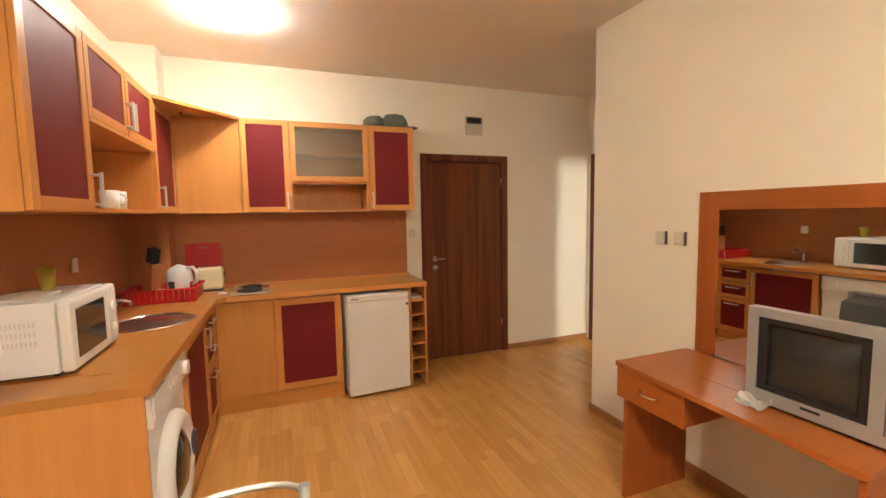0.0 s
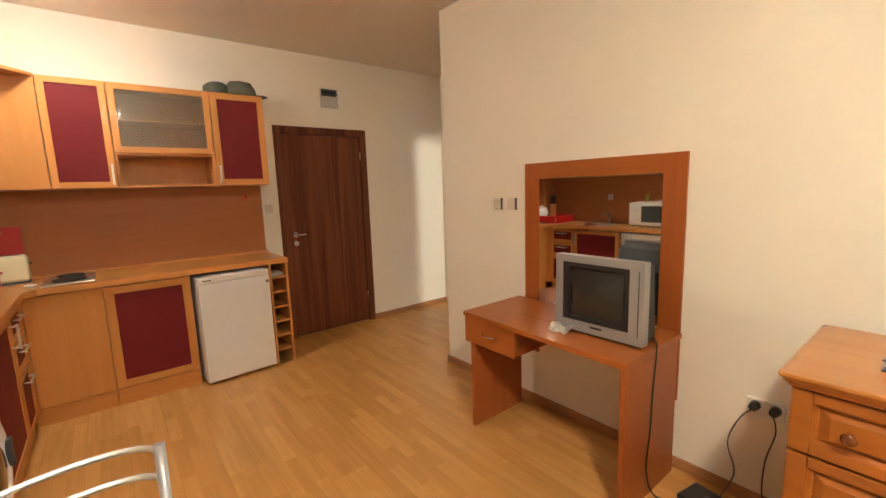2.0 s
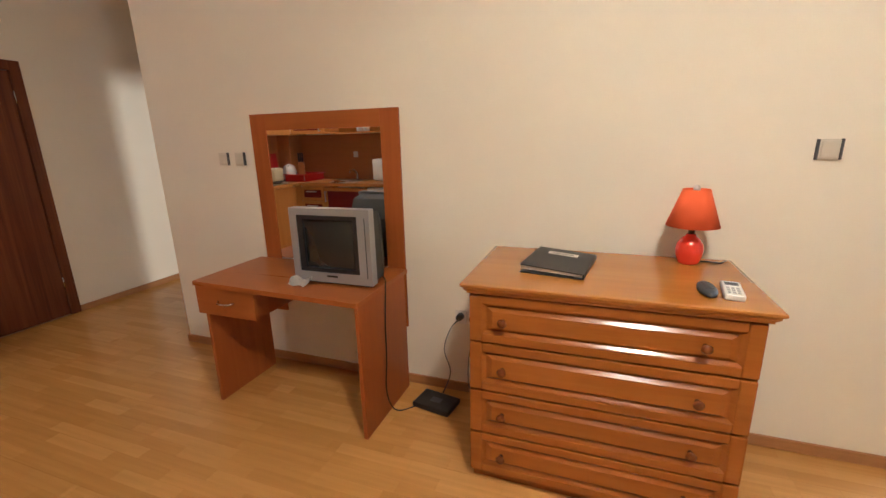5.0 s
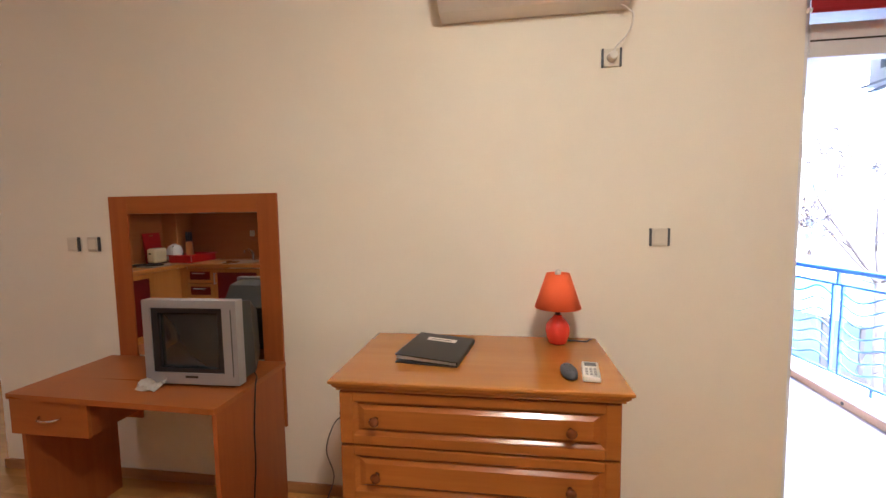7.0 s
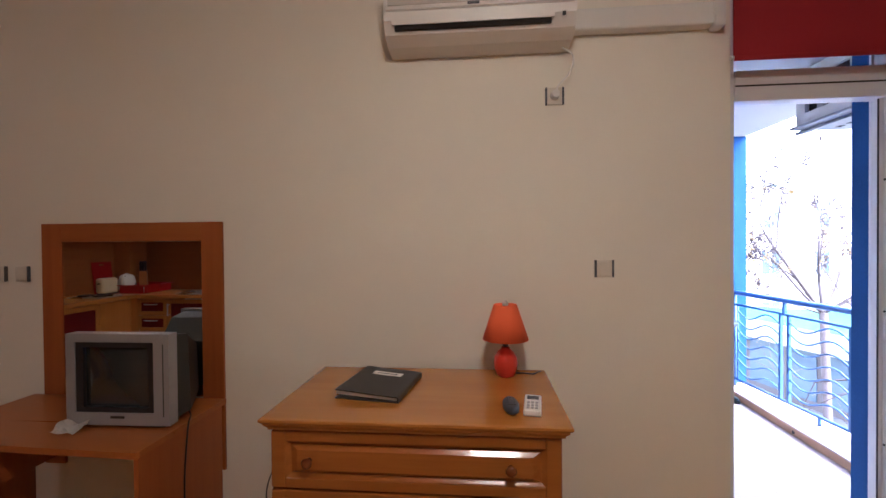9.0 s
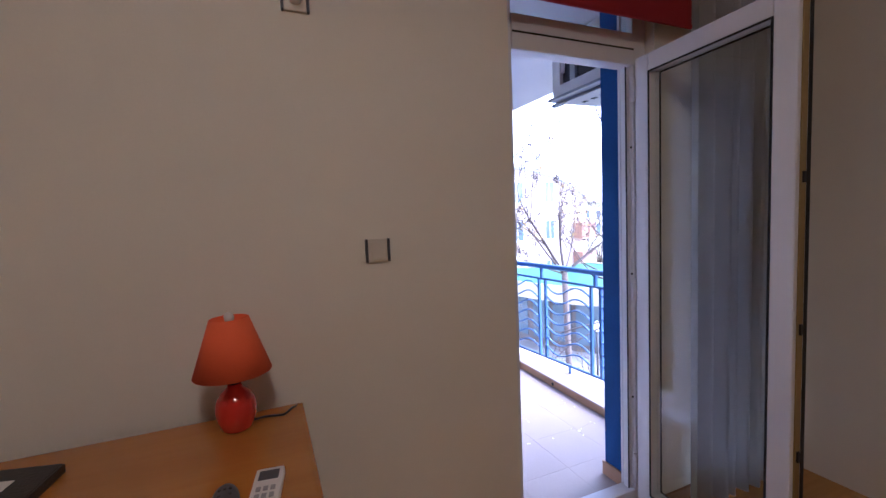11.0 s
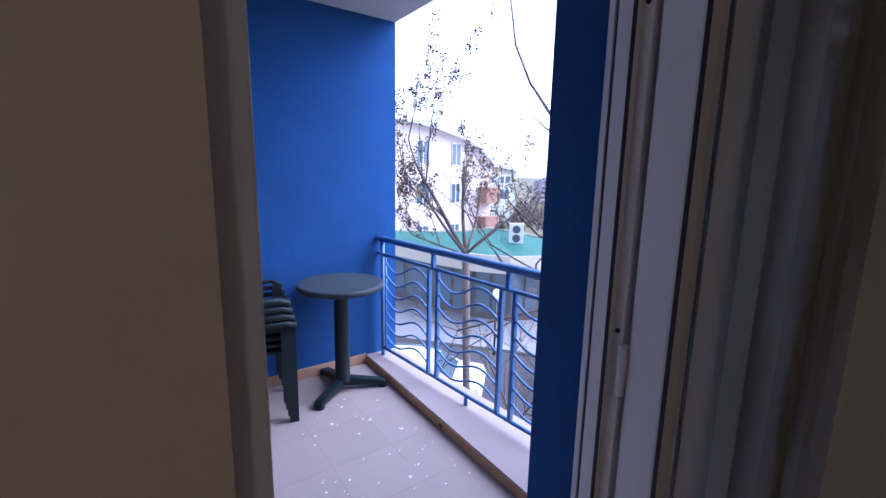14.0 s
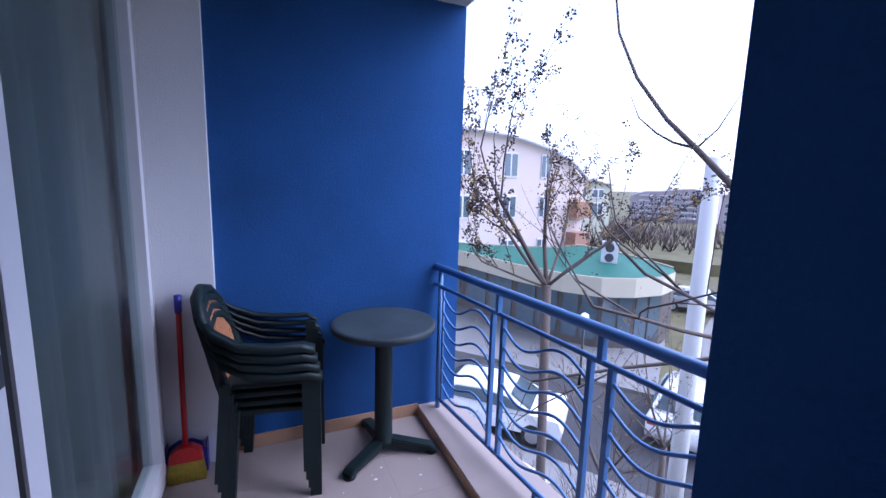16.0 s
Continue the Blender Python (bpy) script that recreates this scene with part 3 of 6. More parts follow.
structure("splashback_column", bm, SPLASH_X)

t = thing("worktop", "beech laminate worktop running round the kitchen corner", "worktop")
SX, SY, SR = -0.615, 2.94, 0.196


def ring_slab(bm, x0, x1, y0, y1, z0, z1, cx, cy, r, n=48):
    """A rectangular slab with a round hole."""
    loops = {}
    for z in (z0, z1):
        inner, outer = [], []
        for i in range(n):
            a = 2 * math.pi * i / n
            c, s2 = math.cos(a), math.sin(a)
            k2 = min((x1 - cx) / c if c > 1e-6 else (x0 - cx) / c if c < -1e-6 else 9, (y1 - cy) / s2 if s2 > 1e-6 else (y0 - cy) / s2 if s2 < -1e-6 else 9)
            inner.append(bm.verts.new((cx + r * c, cy + r * s2, z)))
            outer.append(bm.verts.new((cx + k2 * c, cy + k2 * s2, z)))
        loops[z] = (inner, outer)
    (i0, o0), (i1, o1) = loops[z0], loops[z1]
    fs = []
    for i in range(n):
        j = (i + 1) % n
        fs += [bm.faces.new((i1[i], o1[i], o1[j], i1[j])), bm.faces.new((i0[i], i0[j], o0[j], o0[i])), bm.faces.new((i0[i], i1[i], i1[j], i0[j]))]
    bmesh.ops.recalc_face_normals(bm, faces=fs)
    for z in (z0, z1):
        for cxn, cyn in ((x0, y0), (x1, y0), (x1, y1), (x0, y1)):
            near = sorted(loops[z][1], key=lambda v: (v.co.x - cxn) ** 2 + (v.co.y - cyn) ** 2)[:2]
            if all((v.co - Vector((cxn, cyn, z))).length > 1e-4 for v in near):
                bm.faces.new((near[0], near[1], bm.verts.new((cxn, cyn, z))))


top = bmesh.new()
prism(top, [(XLC + 0.012, 1.88), (-0.36, 1.88), (-0.36, 2.65), (XLC + 0.012, 2.65)], 2, 0.862, 0.90)
ring_slab(top, XLC + 0.012, -0.36, 2.65, 3.15, 0.862, 0.90, SX, SY, SR)
prism(top, [(XLC + 0.012, 3.15), (-0.36, 3.15), (-0.36, 3.50), (-0.30, 3.56), (1.245, 3.56), (1.245, YBC - 0.012), (-0.69, YBC - 0.012), (-0.69, 3.865), (XLC + 0.012, 3.865)], 2, 0.862, 0.90)
part("top", top, WORKTOP, t)
part("edge_strip", box(-0.298, 1.2452, 3.5565, 3.5595, 0.862, 0.8995), BEECH_X, t)
part("edge_strip", box(-0.3595, -0.3575, 1.879, 3.498, 0.862, 0.8995), BEECH_Y, t)
part("wall_profile", box(-0.68, 1.24, YBC - 0.03, YBC - 0.0125, 0.90, 0.918, 0.004), BEECH_X, t)

G_LO = "lower kitchen cabinets"
c = thing("base_cabinet", "beech end panel of the kitchen run beside the washing machine", "panel", group=G_LO)
part("body", box(XLC, -0.387, 1.884, 1.902, 0.0, 0.861, 0.001), BEECH_V, c)
part("edge_strip", box(-0.3865, -0.3845, 1.8845, 1.9015, 0.0, 0.861), BEECH_V, c)

c = thing("base_cabinet", "beech sink cabinet with a burgundy door", "cabinet", group=G_LO)
cc = bmesh.new()
bx(cc, XLC, -0.401, 2.535, 3.148, 0.10, 0.116)
bx(cc, XLC, -0.401, 2.535, 2.551, 0.116, 0.861)
bx(cc, XLC, -0.401, 3.132, 3.148, 0.116, 0.861)
boards(cc, BEECH_V, c)
part("plinth", box(-0.425, -0.407, 2.535, 3.148, 0.0, 0.098), BEECH_Y, c)
framed_door(c, 1, 2.535, 3.148, 0.12, 0.85, -0.38, BURGUNDY, 0.05, 3.11, hz=0.66)

c = thing("drawer_cabinet", "narrow beech drawer unit with burgundy fronts", "cabinet", group=G_LO)
boards(carcass(XLC, -0.401, 3.15, 3.50, 0.10, 0.861, "+x"), BEECH_V, c)
part("plinth", box(-0.425, -0.407, 3.15, 3.50, 0.0, 0.098), BEECH_Y, c)
for a, b in ((0.12, 0.48), (0.485, 0.665), (0.67, 0.85)):
    dr = framed_door(c, 1, 3.15, 3.50, a, b, -0.38, BURGUNDY, 0.04, None, "drawer")
    bm = tube(bmesh.new(), [(-0.352, 3.25, b - 0.06), (-0.352, 3.40, b - 0.06)], 0.006)
    tube(bm, [(-0.381, 3.26, b - 0.06), (-0.352, 3.26, b - 0.06)], 0.005)
    tube(bm, [(-0.381, 3.39, b - 0.06), (-0.352, 3.39, b - 0.06)], 0.005)
    part("handle", bm, ALU, dr, "brushed metal bar handle")

c = thing("base_cabinet", "beech corner base cabinet with a plain front", "cabinet", group=G_LO)
part("front_panel", box(-0.378, 0.013, 3.58, 3.60, 0.125, 0.852, 0.002), BEECH_V, c)
part("side_board", box(-0.398, -0.38, 3.502, 3.60, 0.10, 0.861), BEECH_V, c)
part("body", box(-0.36, 0.013, 3.602, YBC - 0.02, 0.10, 0.861), BEECH_V, c)
part("plinth", box(-0.406, 0.013, 3.597, 3.601, 0.0, 0.118), BEECH_X, c)

c = thing("base_cabinet", "beech base cabinet with a burgundy door beside the refrigerator", "cabinet", group=G_LO)
boards(carcass(0.015, 0.525, 3.602, YBC - 0.02, 0.10, 0.861, "-y"), BEECH_V, c)
part("plinth", box(0.015, 0.525, 3.597, 3.601, 0.0, 0.118), BEECH_X, c)
framed_door(c, 0, 0.015, 0.525, 0.125, 0.852, 3.58, BURGUNDY, 0.055)

c = thing("bottle_rack", "narrow beech open bottle rack at the end of the worktop", "rack", group=G_LO)
part("side_board", box(1.092, 1.106, 3.57, YBC - 0.02, 0.0, 0.861), BEECH_V, c)
part("side_board", box(1.226, 1.242, 3.565, YBC - 0.02, 0.0, 0.861), BEECH_V, c)
for k in range(6):
    z = 0.10 + 0.1265 * k
    part("shelf", box(1.107, 1.225, 3.58, YBC - 0.03, z, z + 0.014), BEECH_X, c)
part("back_board", box(1.107, 1.225, YBC - 0.028, YBC - 0.02, 0.10, 0.86), BEECH_X, c)
bm = bmesh.new()
for k in range(3):
    bx(bm, 1.118 + 0.006 * k, 1.215, 3.60 + 0.01 * k, 3.78, 0.748 + 0.007 * k, 0.754 + 0.007 * k)
solo("folded_papers", bm, PAPER, "folded papers pushed into the bottle rack", "papers")

# refrigerator
f = thing("refrigerator", "small white under-counter refrigerator, door closed", "refrigerator", 0.555, 3.475, 0.0, 3.5)
part("body", box(0.0, 0.515, 0.055, 0.56, 0.02, 0.835, 0.006), WHITE_ENAMEL, f)
d = part("door", box(0.0, 0.515, 0.0, 0.05, 0.025, 0.79, 0.008), WHITE_ENAMEL, f)
part("control_strip", box(0.0, 0.515, 0.002, 0.05, 0.794, 0.835, 0.005), WHITE_PLASTIC, f)
part("badge", box(0.03, 0.09, -0.001, 0.003, 0.81, 0.818), GREY_PLASTIC, f)
part("lock", box(0.485, 0.505, -0.002, 0.002, 0.73, 0.75, 0.001), GREY_PLASTIC, d)
for fx in (0.05, 0.465):
    part("foot", lathe(bmesh.new(), [(0.02, 0), (0.02, 0.02)], 12, (fx, 0.1, 0)), DARK_PLASTIC, f)
    part("foot", lathe(bmesh.new(), [(0.02, 0), (0.02, 0.02)], 12, (fx, 0.5, 0)), DARK_PLASTIC, f)

# washing machine
w = thing("washing_machine", "white front-loading washing machine under the worktop", "washing machine", -0.38, 1.91, 0.0, 0)
part("body", box(-0.55, -0.012, 0.0, 0.60, 0.015, 0.85, 0.01), WHITE_ENAMEL, w)
part("control_panel", prism(bmesh.new(), [(-0.012, 0.72), (0.012, 0.725), (0.004, 0.848), (-0.012, 0.85)], 1, 0.004, 0.596), WHITE_PLASTIC, w)
part("dial", tube(bmesh.new(), [(0.006, 0.49, 0.785), (0.04, 0.49, 0.786)], 0.032, 24), WHITE_PLASTIC, w)
part("drawer", box(0.006, 0.014, 0.02, 0.19, 0.745, 0.835, 0.003), WHITE_PLASTIC, w)
for k in range(3):
    part("button", tube(bmesh.new(), [(0.008, 0.27 + 0.05 * k, 0.775), (0.018, 0.27 + 0.05 * k, 0.775)], 0.011, 12), WHITE_PLASTIC, w)
bm = bmesh.new()
ring = [(0.0, 0.3 + 0.19 * math.cos(a), 0.42 + 0.19 * math.sin(a)) for a in [2 * math.pi * k / 40 for k in range(41)]]
tube(bm, ring, 0.042, 10, False)
d = part("door", bm, WHITE_PLASTIC, w, "round white door ring")
bm = bmesh.new()
lathe(bm, [(0.155, 0.0), (0.14, 0.035), (0.09, 0.055), (0.02, 0.06)], 32)
bmesh.ops.rotate(bm, verts=bm.verts, cent=(0, 0, 0), matrix=Matrix.Rotation(radians(90), 3, "Y"))
bmesh.ops.translate(bm, verts=bm.verts, vec=(-0.01, 0.3, 0.42))
part("porthole", bm, SCREEN, d, "dark glass porthole")
part("latch", box(0.03, 0.055, 0.465, 0.495, 0.36, 0.48, 0.006), GREY_PLASTIC, d)

# microwave oven
m = thing("microwave_oven", "white microwave oven with a dark window, cloth on top", "microwave", -0.955, 2.10, 0.901, 0)
part("body", box(0.0, 0.255, 0.0, 0.47, 0.012, 0.285, 0.006), WHITE_ENAMEL, m)
d = part("door", box(0.258, 0.303, 0.003, 0.467, 0.012, 0.285, 0.018, 4), WHITE_PLASTIC, m)
part("window", box(0.3025, 0.3055, 0.045, 0.315, 0.055, 0.245, 0.001), SCREEN, d, "dark door window")
part("control_panel", box(0.302, 0.308, 0.35, 0.445, 0.035, 0.262, 0.002), WHITE_PLASTIC, m)
for z in (0.09, 0.19):
    part("dial", tube(bmesh.new(), [(0.306, 0.40, z), (0.318, 0.40, z)], 0.020, 20), WHITE_PLASTIC, m)
for k in range(3):
    for j in range(8):
        part("vent_slot", box(0.10 + 0.013 * j, 0.107 + 0.013 * j, -0.0015, 0.001, 0.125 + 0.035 * k, 0.145 + 0.035 * k), PALE_GREY, m)
for fx, fy in ((0.03, 0.03), (0.24, 0.03), (0.03, 0.44), (0.24, 0.44)):
    part("foot", lathe(bmesh.new(), [(0.014, 0), (0.016, 0.012)], 10, (fx, fy, 0)), DARK_PLASTIC, m)
bm = bmesh.new()
for k in range(2):
    bx(bm, -0.94 + 0.01 * k, -0.765, 2.12 + 0.012 * k, 2.34, 1.187 + 0.006 * k, 1.192 + 0.006 * k, 0.002)
solo("folded_cloth", bm, PAPER, "folded white cloth on the microwave", "cloth")
bm = lathe(bmesh.new(), [(0.020, 0.0), (0.022, 0.004), (0.033, 0.097), (0.031, 0.097), (0.021, 0.01), (0.004, 0.009)], 20)
solo("cup", bm, DIAL_YELLOW, "yellowish tapered cup on the microwave", "cup", -0.85, 2.44, 1.1865)

# mugs in the niche
for k, (yy, rz) in enumerate(((2.62, 30), (2.72, 150))):
    mug = thing("mug", "white mug with a faded print in the open niche", "mug", -0.66, yy, Z0 + 0.0165, rz, "mugs in the niche")
    part("body", lathe(bmesh.new(), [(0.034, 0), (0.038, 0.004), (0.04, 0.09), (0.037, 0.09), (0.034, 0.01), (0.004, 0.008)], 20), PAPER, mug)
    part("handle", tube(bmesh.new(), [(0.038, 0, 0.075), (0.062, 0, 0.07), (0.066, 0, 0.045), (0.058, 0, 0.024), (0.038, 0, 0.02)], 0.005), PAPER, mug)

# sink and tap
s = thing("sink", "round stainless steel basin set into the worktop", "sink", -0.615, 2.94, 0.90)
part("basin", lathe(bmesh.new(), [(0.194, 0.0005), (0.215, 0.0005), (0.222, 0.004), (0.205, 0.007), (0.19, 0.003), (0.183, -0.01), (0.172, -0.11), (0.15, -0.135), (0.03, -0.145), (0.03, -0.150), (0.155, -0.142), (0.18, -0.112), (0.192, -0.01)], 48), STEEL, s)
part("drain", lathe(bmesh.new(), [(0.035, -0.146), (0.035, -0.142), (0.008, -0.143)], 16), CHROME, s)
tp = thing("tap", "chrome mixer tap beside the basin", "tap", -0.885, 2.94, 0.90)
part("body", lathe(bmesh.new(), [(0.026, 0), (0.024, 0.01), (0.019, 0.02), (0.019, 0.09), (0.015, 0.1)], 20), CHROME, tp)
part("spout", tube(bmesh.new(), [(0, 0, 0.06), (0.06, 0, 0.12), (0.13, 0, 0.14), (0.18, 0, 0.125), (0.185, 0, 0.105)], 0.010), CHROME, tp)
part("lever", tube(bmesh.new(), [(0, 0, 0.1), (0.0, 0.01, 0.115), (0.05, 0.03, 0.15)], 0.007), CHROME, tp)

# dish rack
r = thing("dish_rack", "red plastic dish rack holding some crockery", "dish rack", -0.70, 3.66, 0.90, 90)
bm = bmesh.new()
for z, e in ((0.006, 0.0), (0.095, 0.02)):
    pts = [(-0.15 - e, -0.21 - e, z), (0.15 + e, -0.21 - e, z), (0.15 + e, 0.21 + e, z), (-0.15 - e, 0.21 + e, z), (-0.15 - e, -0.21 - e, z)]
    tube(bm, pts, 0.006)
part("rim", bm, RED_PLASTIC, r)
tray = bmesh.new()
bx(tray, -0.15, 0.15, -0.21, 0.21, 0.003, 0.010)
part("tray", tray, RED_PLASTIC, r)
for k in range(13):
    y = -0.20 + 0.033 * k
    for sx in (-1, 1):
        part("slat", box(sx * 0.157 - 0.003, sx * 0.157 + 0.003, y - 0.0145, y + 0.0145, 0.01, 0.092), RED_PLASTIC, r)
for k in range(9):
    x = -0.13 + 0.0325 * k
    for sy in (-1, 1):
        part("slat", box(x - 0.0145, x + 0.0145, sy * 0.217 - 0.003, sy * 0.217 + 0.003, 0.01, 0.092), RED_PLASTIC, r)
bm = lathe(bmesh.new(), [(0.03, 0), (0.06, 0.02), (0.075, 0.05), (0.072, 0.05), (0.055, 0.02), (0.01, 0.006)], 20)
solo("bowl", bm, PAPER, "white bowl in the dish rack", "bowl", -0.58, 3.60, 0.9105)
bm = lathe(bmesh.new(), [(0.022, 0), (0.03, 0.07), (0.028, 0.07), (0.02, 0.006), (0.003, 0.005)], 16)
solo("glass", bm, WHITE_PLASTIC, "pale glass in the dish rack", "glass", -0.72, 3.62, 0.9105)

# kettle, toaster, board, knives, hob
k = thing("kettle", "white plastic electric kettle with a blue-grey base", "kettle")
k.matrix_basis = pose(-0.645, 3.868, 0.90, 0, 0, -25) @ Matrix.Scale(1.12, 4)
part("base", lathe(bmesh.new(), [(0.075, 0), (0.078, 0.012), (0.07, 0.02)], 24), GREY_PLASTIC, k)
part("body", lathe(bmesh.new(), [(0.07, 0.021), (0.082, 0.05), (0.08, 0.12), (0.066, 0.17), (0.05, 0.185), (0.03, 0.195), (0.01, 0.205)], 28), WHITE_PLASTIC, k)
part("handle", tube(bmesh.new(), [(0.055, 0, 0.18), (0.10, 0, 0.185), (0.125, 0, 0.15), (0.118, 0, 0.09), (0.078, 0, 0.06)], 0.012, 10), WHITE_PLASTIC, k)
part("spout", tube(bmesh.new(), [(-0.06, 0, 0.14), (-0.10, 0, 0.175)], [0.03, 0.018], 12), WHITE_PLASTIC, k)
part("gauge", box(-0.02, 0.02, -0.087, -0.075, 0.05, 0.10, 0.004), GREY_PLASTIC, k, "blue-grey water gauge")
tt = thing("toaster", "cream plastic two-slot toaster on the worktop", "toaster", -0.450, 3.945, 0.90, 2)
part("body", box(-0.097, 0.097, -0.06, 0.06, 0.012, 0.190, 0.035, 4), CREAM_PLASTIC, tt)
part("base", box(-0.09, 0.09, -0.054, 0.054, 0.0, 0.014), GREY_PLASTIC, tt)
part("slot", box(-0.06, 0.06, -0.025, -0.008, 0.1895, 0.1915), DARK_PLASTIC, tt)
part("slot", box(-0.06, 0.06, 0.008, 0.025, 0.1895, 0.1915), DARK_PLASTIC, tt)
part("lever", box(0.096, 0.112, -0.012, 0.012, 0.12, 0.135, 0.003), DARK_PLASTIC, tt)
cb = solo("cutting_board", wall_with_hole(-0.128, 0.128, -0.005, 0.005, 0.0, 0.372, 0, -0.035, 0.035, 0.330, 0.348), RED_PLASTIC, "red plastic cutting board leaning on the splashback", "cutting board")
cb.matrix_basis = pose(-0.505, 4.028, 0.902, -6, 0, 0)
kb = thing("knife_block", "brown wooden knife block with black handles in the corner", "knife block", -0.825, 3.80, 0.90, -35)
part("block", prism(bmesh.new(), [(-0.04, 0), (0.05, 0), (0.08, 0.245), (0.0, 0.275)], 1, -0.04, 0.04), SPLASH_X, kb)
for a in (-0.025, 0.0, 0.025):
    for b in (0.03, 0.065):
        part("knife_handle", tube(bmesh.new(), [(b - 0.01, a, 0.262 - 0.4 * (b - 0.03)), (b + 0.02, a, 0.372 - 0.4 * (b - 0.03))], 0.011, 8), DARK_PLASTIC, kb)
h = thing("hob", "two-plate electric hob set into the worktop", "hob", -0.15, 3.82, 0.90)
part("frame", box(-0.135, 0.135, -0.215, 0.19, 0.0005, 0.012, 0.004), STEEL, h)
for yy, rr in ((-0.11, 0.092), (0.09, 0.075)):
    part("hotplate", lathe(bmesh.new(), [(rr, 0.012), (rr, 0.021), (rr - 0.008, 0.024), (0.02, 0.024), (0.015, 0.021)], 32, (0, yy, 0)), DARK_IRON, h)
solo("spoon_rest", lathe(bmesh.new(), [(0.02, 0), (0.035, 0.012), (0.03, 0.012), (0.004, 0.003)], 16), PAPER, "small white dish beside the hob", "dish", -0.335, 3.70, 0.90)

# caps on the cabinet
def cap(x, y, rz, s):
    bm = lathe(bmesh.new(), [(0.10 * s, 0), (0.105 * s, 0.03), (0.095 * s, 0.07), (0.06 * s, 0.10 * s), (0.01, 0.108 * s)], 20, sy=0.85)
    for v in bm.verts:
        v.co += Vector((noise.noise(v.co * 9 + Vector((x, y, 0))), noise.noise(v.co * 9 + Vector((3, y, 0))), noise.noise(v.co * 9 + Vector((7, x, 0))))) * 0.016
        v.co.z = max(0.0, v.co.z)
    t = thing("cap", "grey-green felt cap lying on the cabinet", "cap", x, y, Z1 + 0.001, rz, "caps on the cabinet")
    part("crown", bm, FELT, t)
    part("brim", prism(bmesh.new(), [(0.08 * s, -0.07), (0.15 * s, -0.06), (0.18 * s, 0.0), (0.15 * s, 0.06), (0.08 * s, 0.07)], 2, 0.001, 0.007), FELT, t)


cap(0.90, 3.88, 190, 0.95)
cap(1.08, 3.86, -20, 1.15)

# wall fittings near the kitchen
def switch_plate(name, label, x, y, z, rz, group="", sides=(-1, 1), plug=False, category="light switch"):
    """An 8 cm square fitting on a wall; local y points out of the wall."""
    t = thing(name, label, category, x, y, z, rz, group)
    part("plate", box(-0.033, 0.033, 0.0, 0.011, -0.038, 0.038, 0.003), SWITCH_PLASTIC, t)
    # dark strips at the sides; beside the mirror they draw the plate's shadow
    for s in sides:
        part("side_strip", box(s * 0.0375 - 0.004, s * 0.0375 + 0.004, 0.0, 0.014, -0.039, 0.039, 0.002), GREY_PLASTIC, t, "dark strip for plate side and shadow")
    if plug:
        part("socket_well", tube(bmesh.new(), [(0, 0.010, 0), (0, 0.013, 0)], 0.022, 20), SWITCH_PLASTIC, t)
    else:
        part("rocker", box(-0.026, 0.026, 0.009, 0.015, -0.03, 0.03, 0.003), SWITCH_PLASTIC, t)
    return t


switch_plate("light_switch", "white light switch beside the entrance door", 1.285, YB, 1.30, 180, sides=())
switch_plate("wall_socket", "white socket on the kitchen splashback", XL + 0.012, 2.98, 1.24, -90, sides=(), plug=True, category="socket")
solo("red_knob", tube(bmesh.new(), [(0, 0, 0), (0, -0.02, 0)], 0.013, 14), RED_PLASTIC, "small red knob on the splashback", "knob", 1.085, YB - 0.012, 1.415)
v = thing("wall_vent", "white ventilation grille with dark louvres above the door", "vent", 1.957, YB, 2.352, 180)
part("plate", wall_with_hole(-0.092, 0.092, 0.0, 0.012, -0.092, 0.092, 0, -0.078, 0.078, 0.02, 0.085), pbr("grey_white_grille", (0.50, 0.49, 0.46), 0.45), v)
part("backing", box(-0.078, 0.078, 0.0008, 0.003, 0.02, 0.085), DARK_PLASTIC, v)
for k in range(2):
    part("slat", prism(bmesh.new(), [(0.002, 0.062 - 0.03 * k), (0.03, 0.07 - 0.03 * k), (0.03, 0.074 - 0.03 * k), (0.002, 0.068 - 0.03 * k)], 0, -0.082, 0.082), GREY_PLASTIC, v)

# ---- dining chair with tubular back ----
ch = thing("dining_chair", "metal tube dining chair with curved back rails", "chair", -0.04, 0.875, 0.0, 12)
for s in (-1, 1):
    part("back_post", tube(bmesh.new(), [(s * 0.20, 0.20, 0.0), (s * 0.20, 0.185, 0.45), (s * 0.215, 0.24, 0.86)], 0.0125, 12), SILVER, ch)
    part("front_leg", tube(bmesh.new(), [(s * 0.19, -0.2, 0.0), (s * 0.18, -0.19, 0.45)], 0.0115, 10), SILVER, ch)
for k, z in enumerate((0.845, 0.775, 0.70, 0.62)):
    pts = [(0.21 * math.sin(a), 0.238 - 0.10 * (0.86 - z) + 0.075 * math.cos(a) - 0.0, z + 0.012 * math.cos(a)) for a in [-math.pi / 2 + math.pi * j / 12 for j in range(13)]]
    part("back_rail", tube(bmesh.new(), pts, 0.0075, 10), ALU, ch)
part("seat", box(-0.20, 0.20, -0.21, 0.19, 0.45, 0.487, 0.012, 3), LEATHERETTE, ch, "black padded seat")


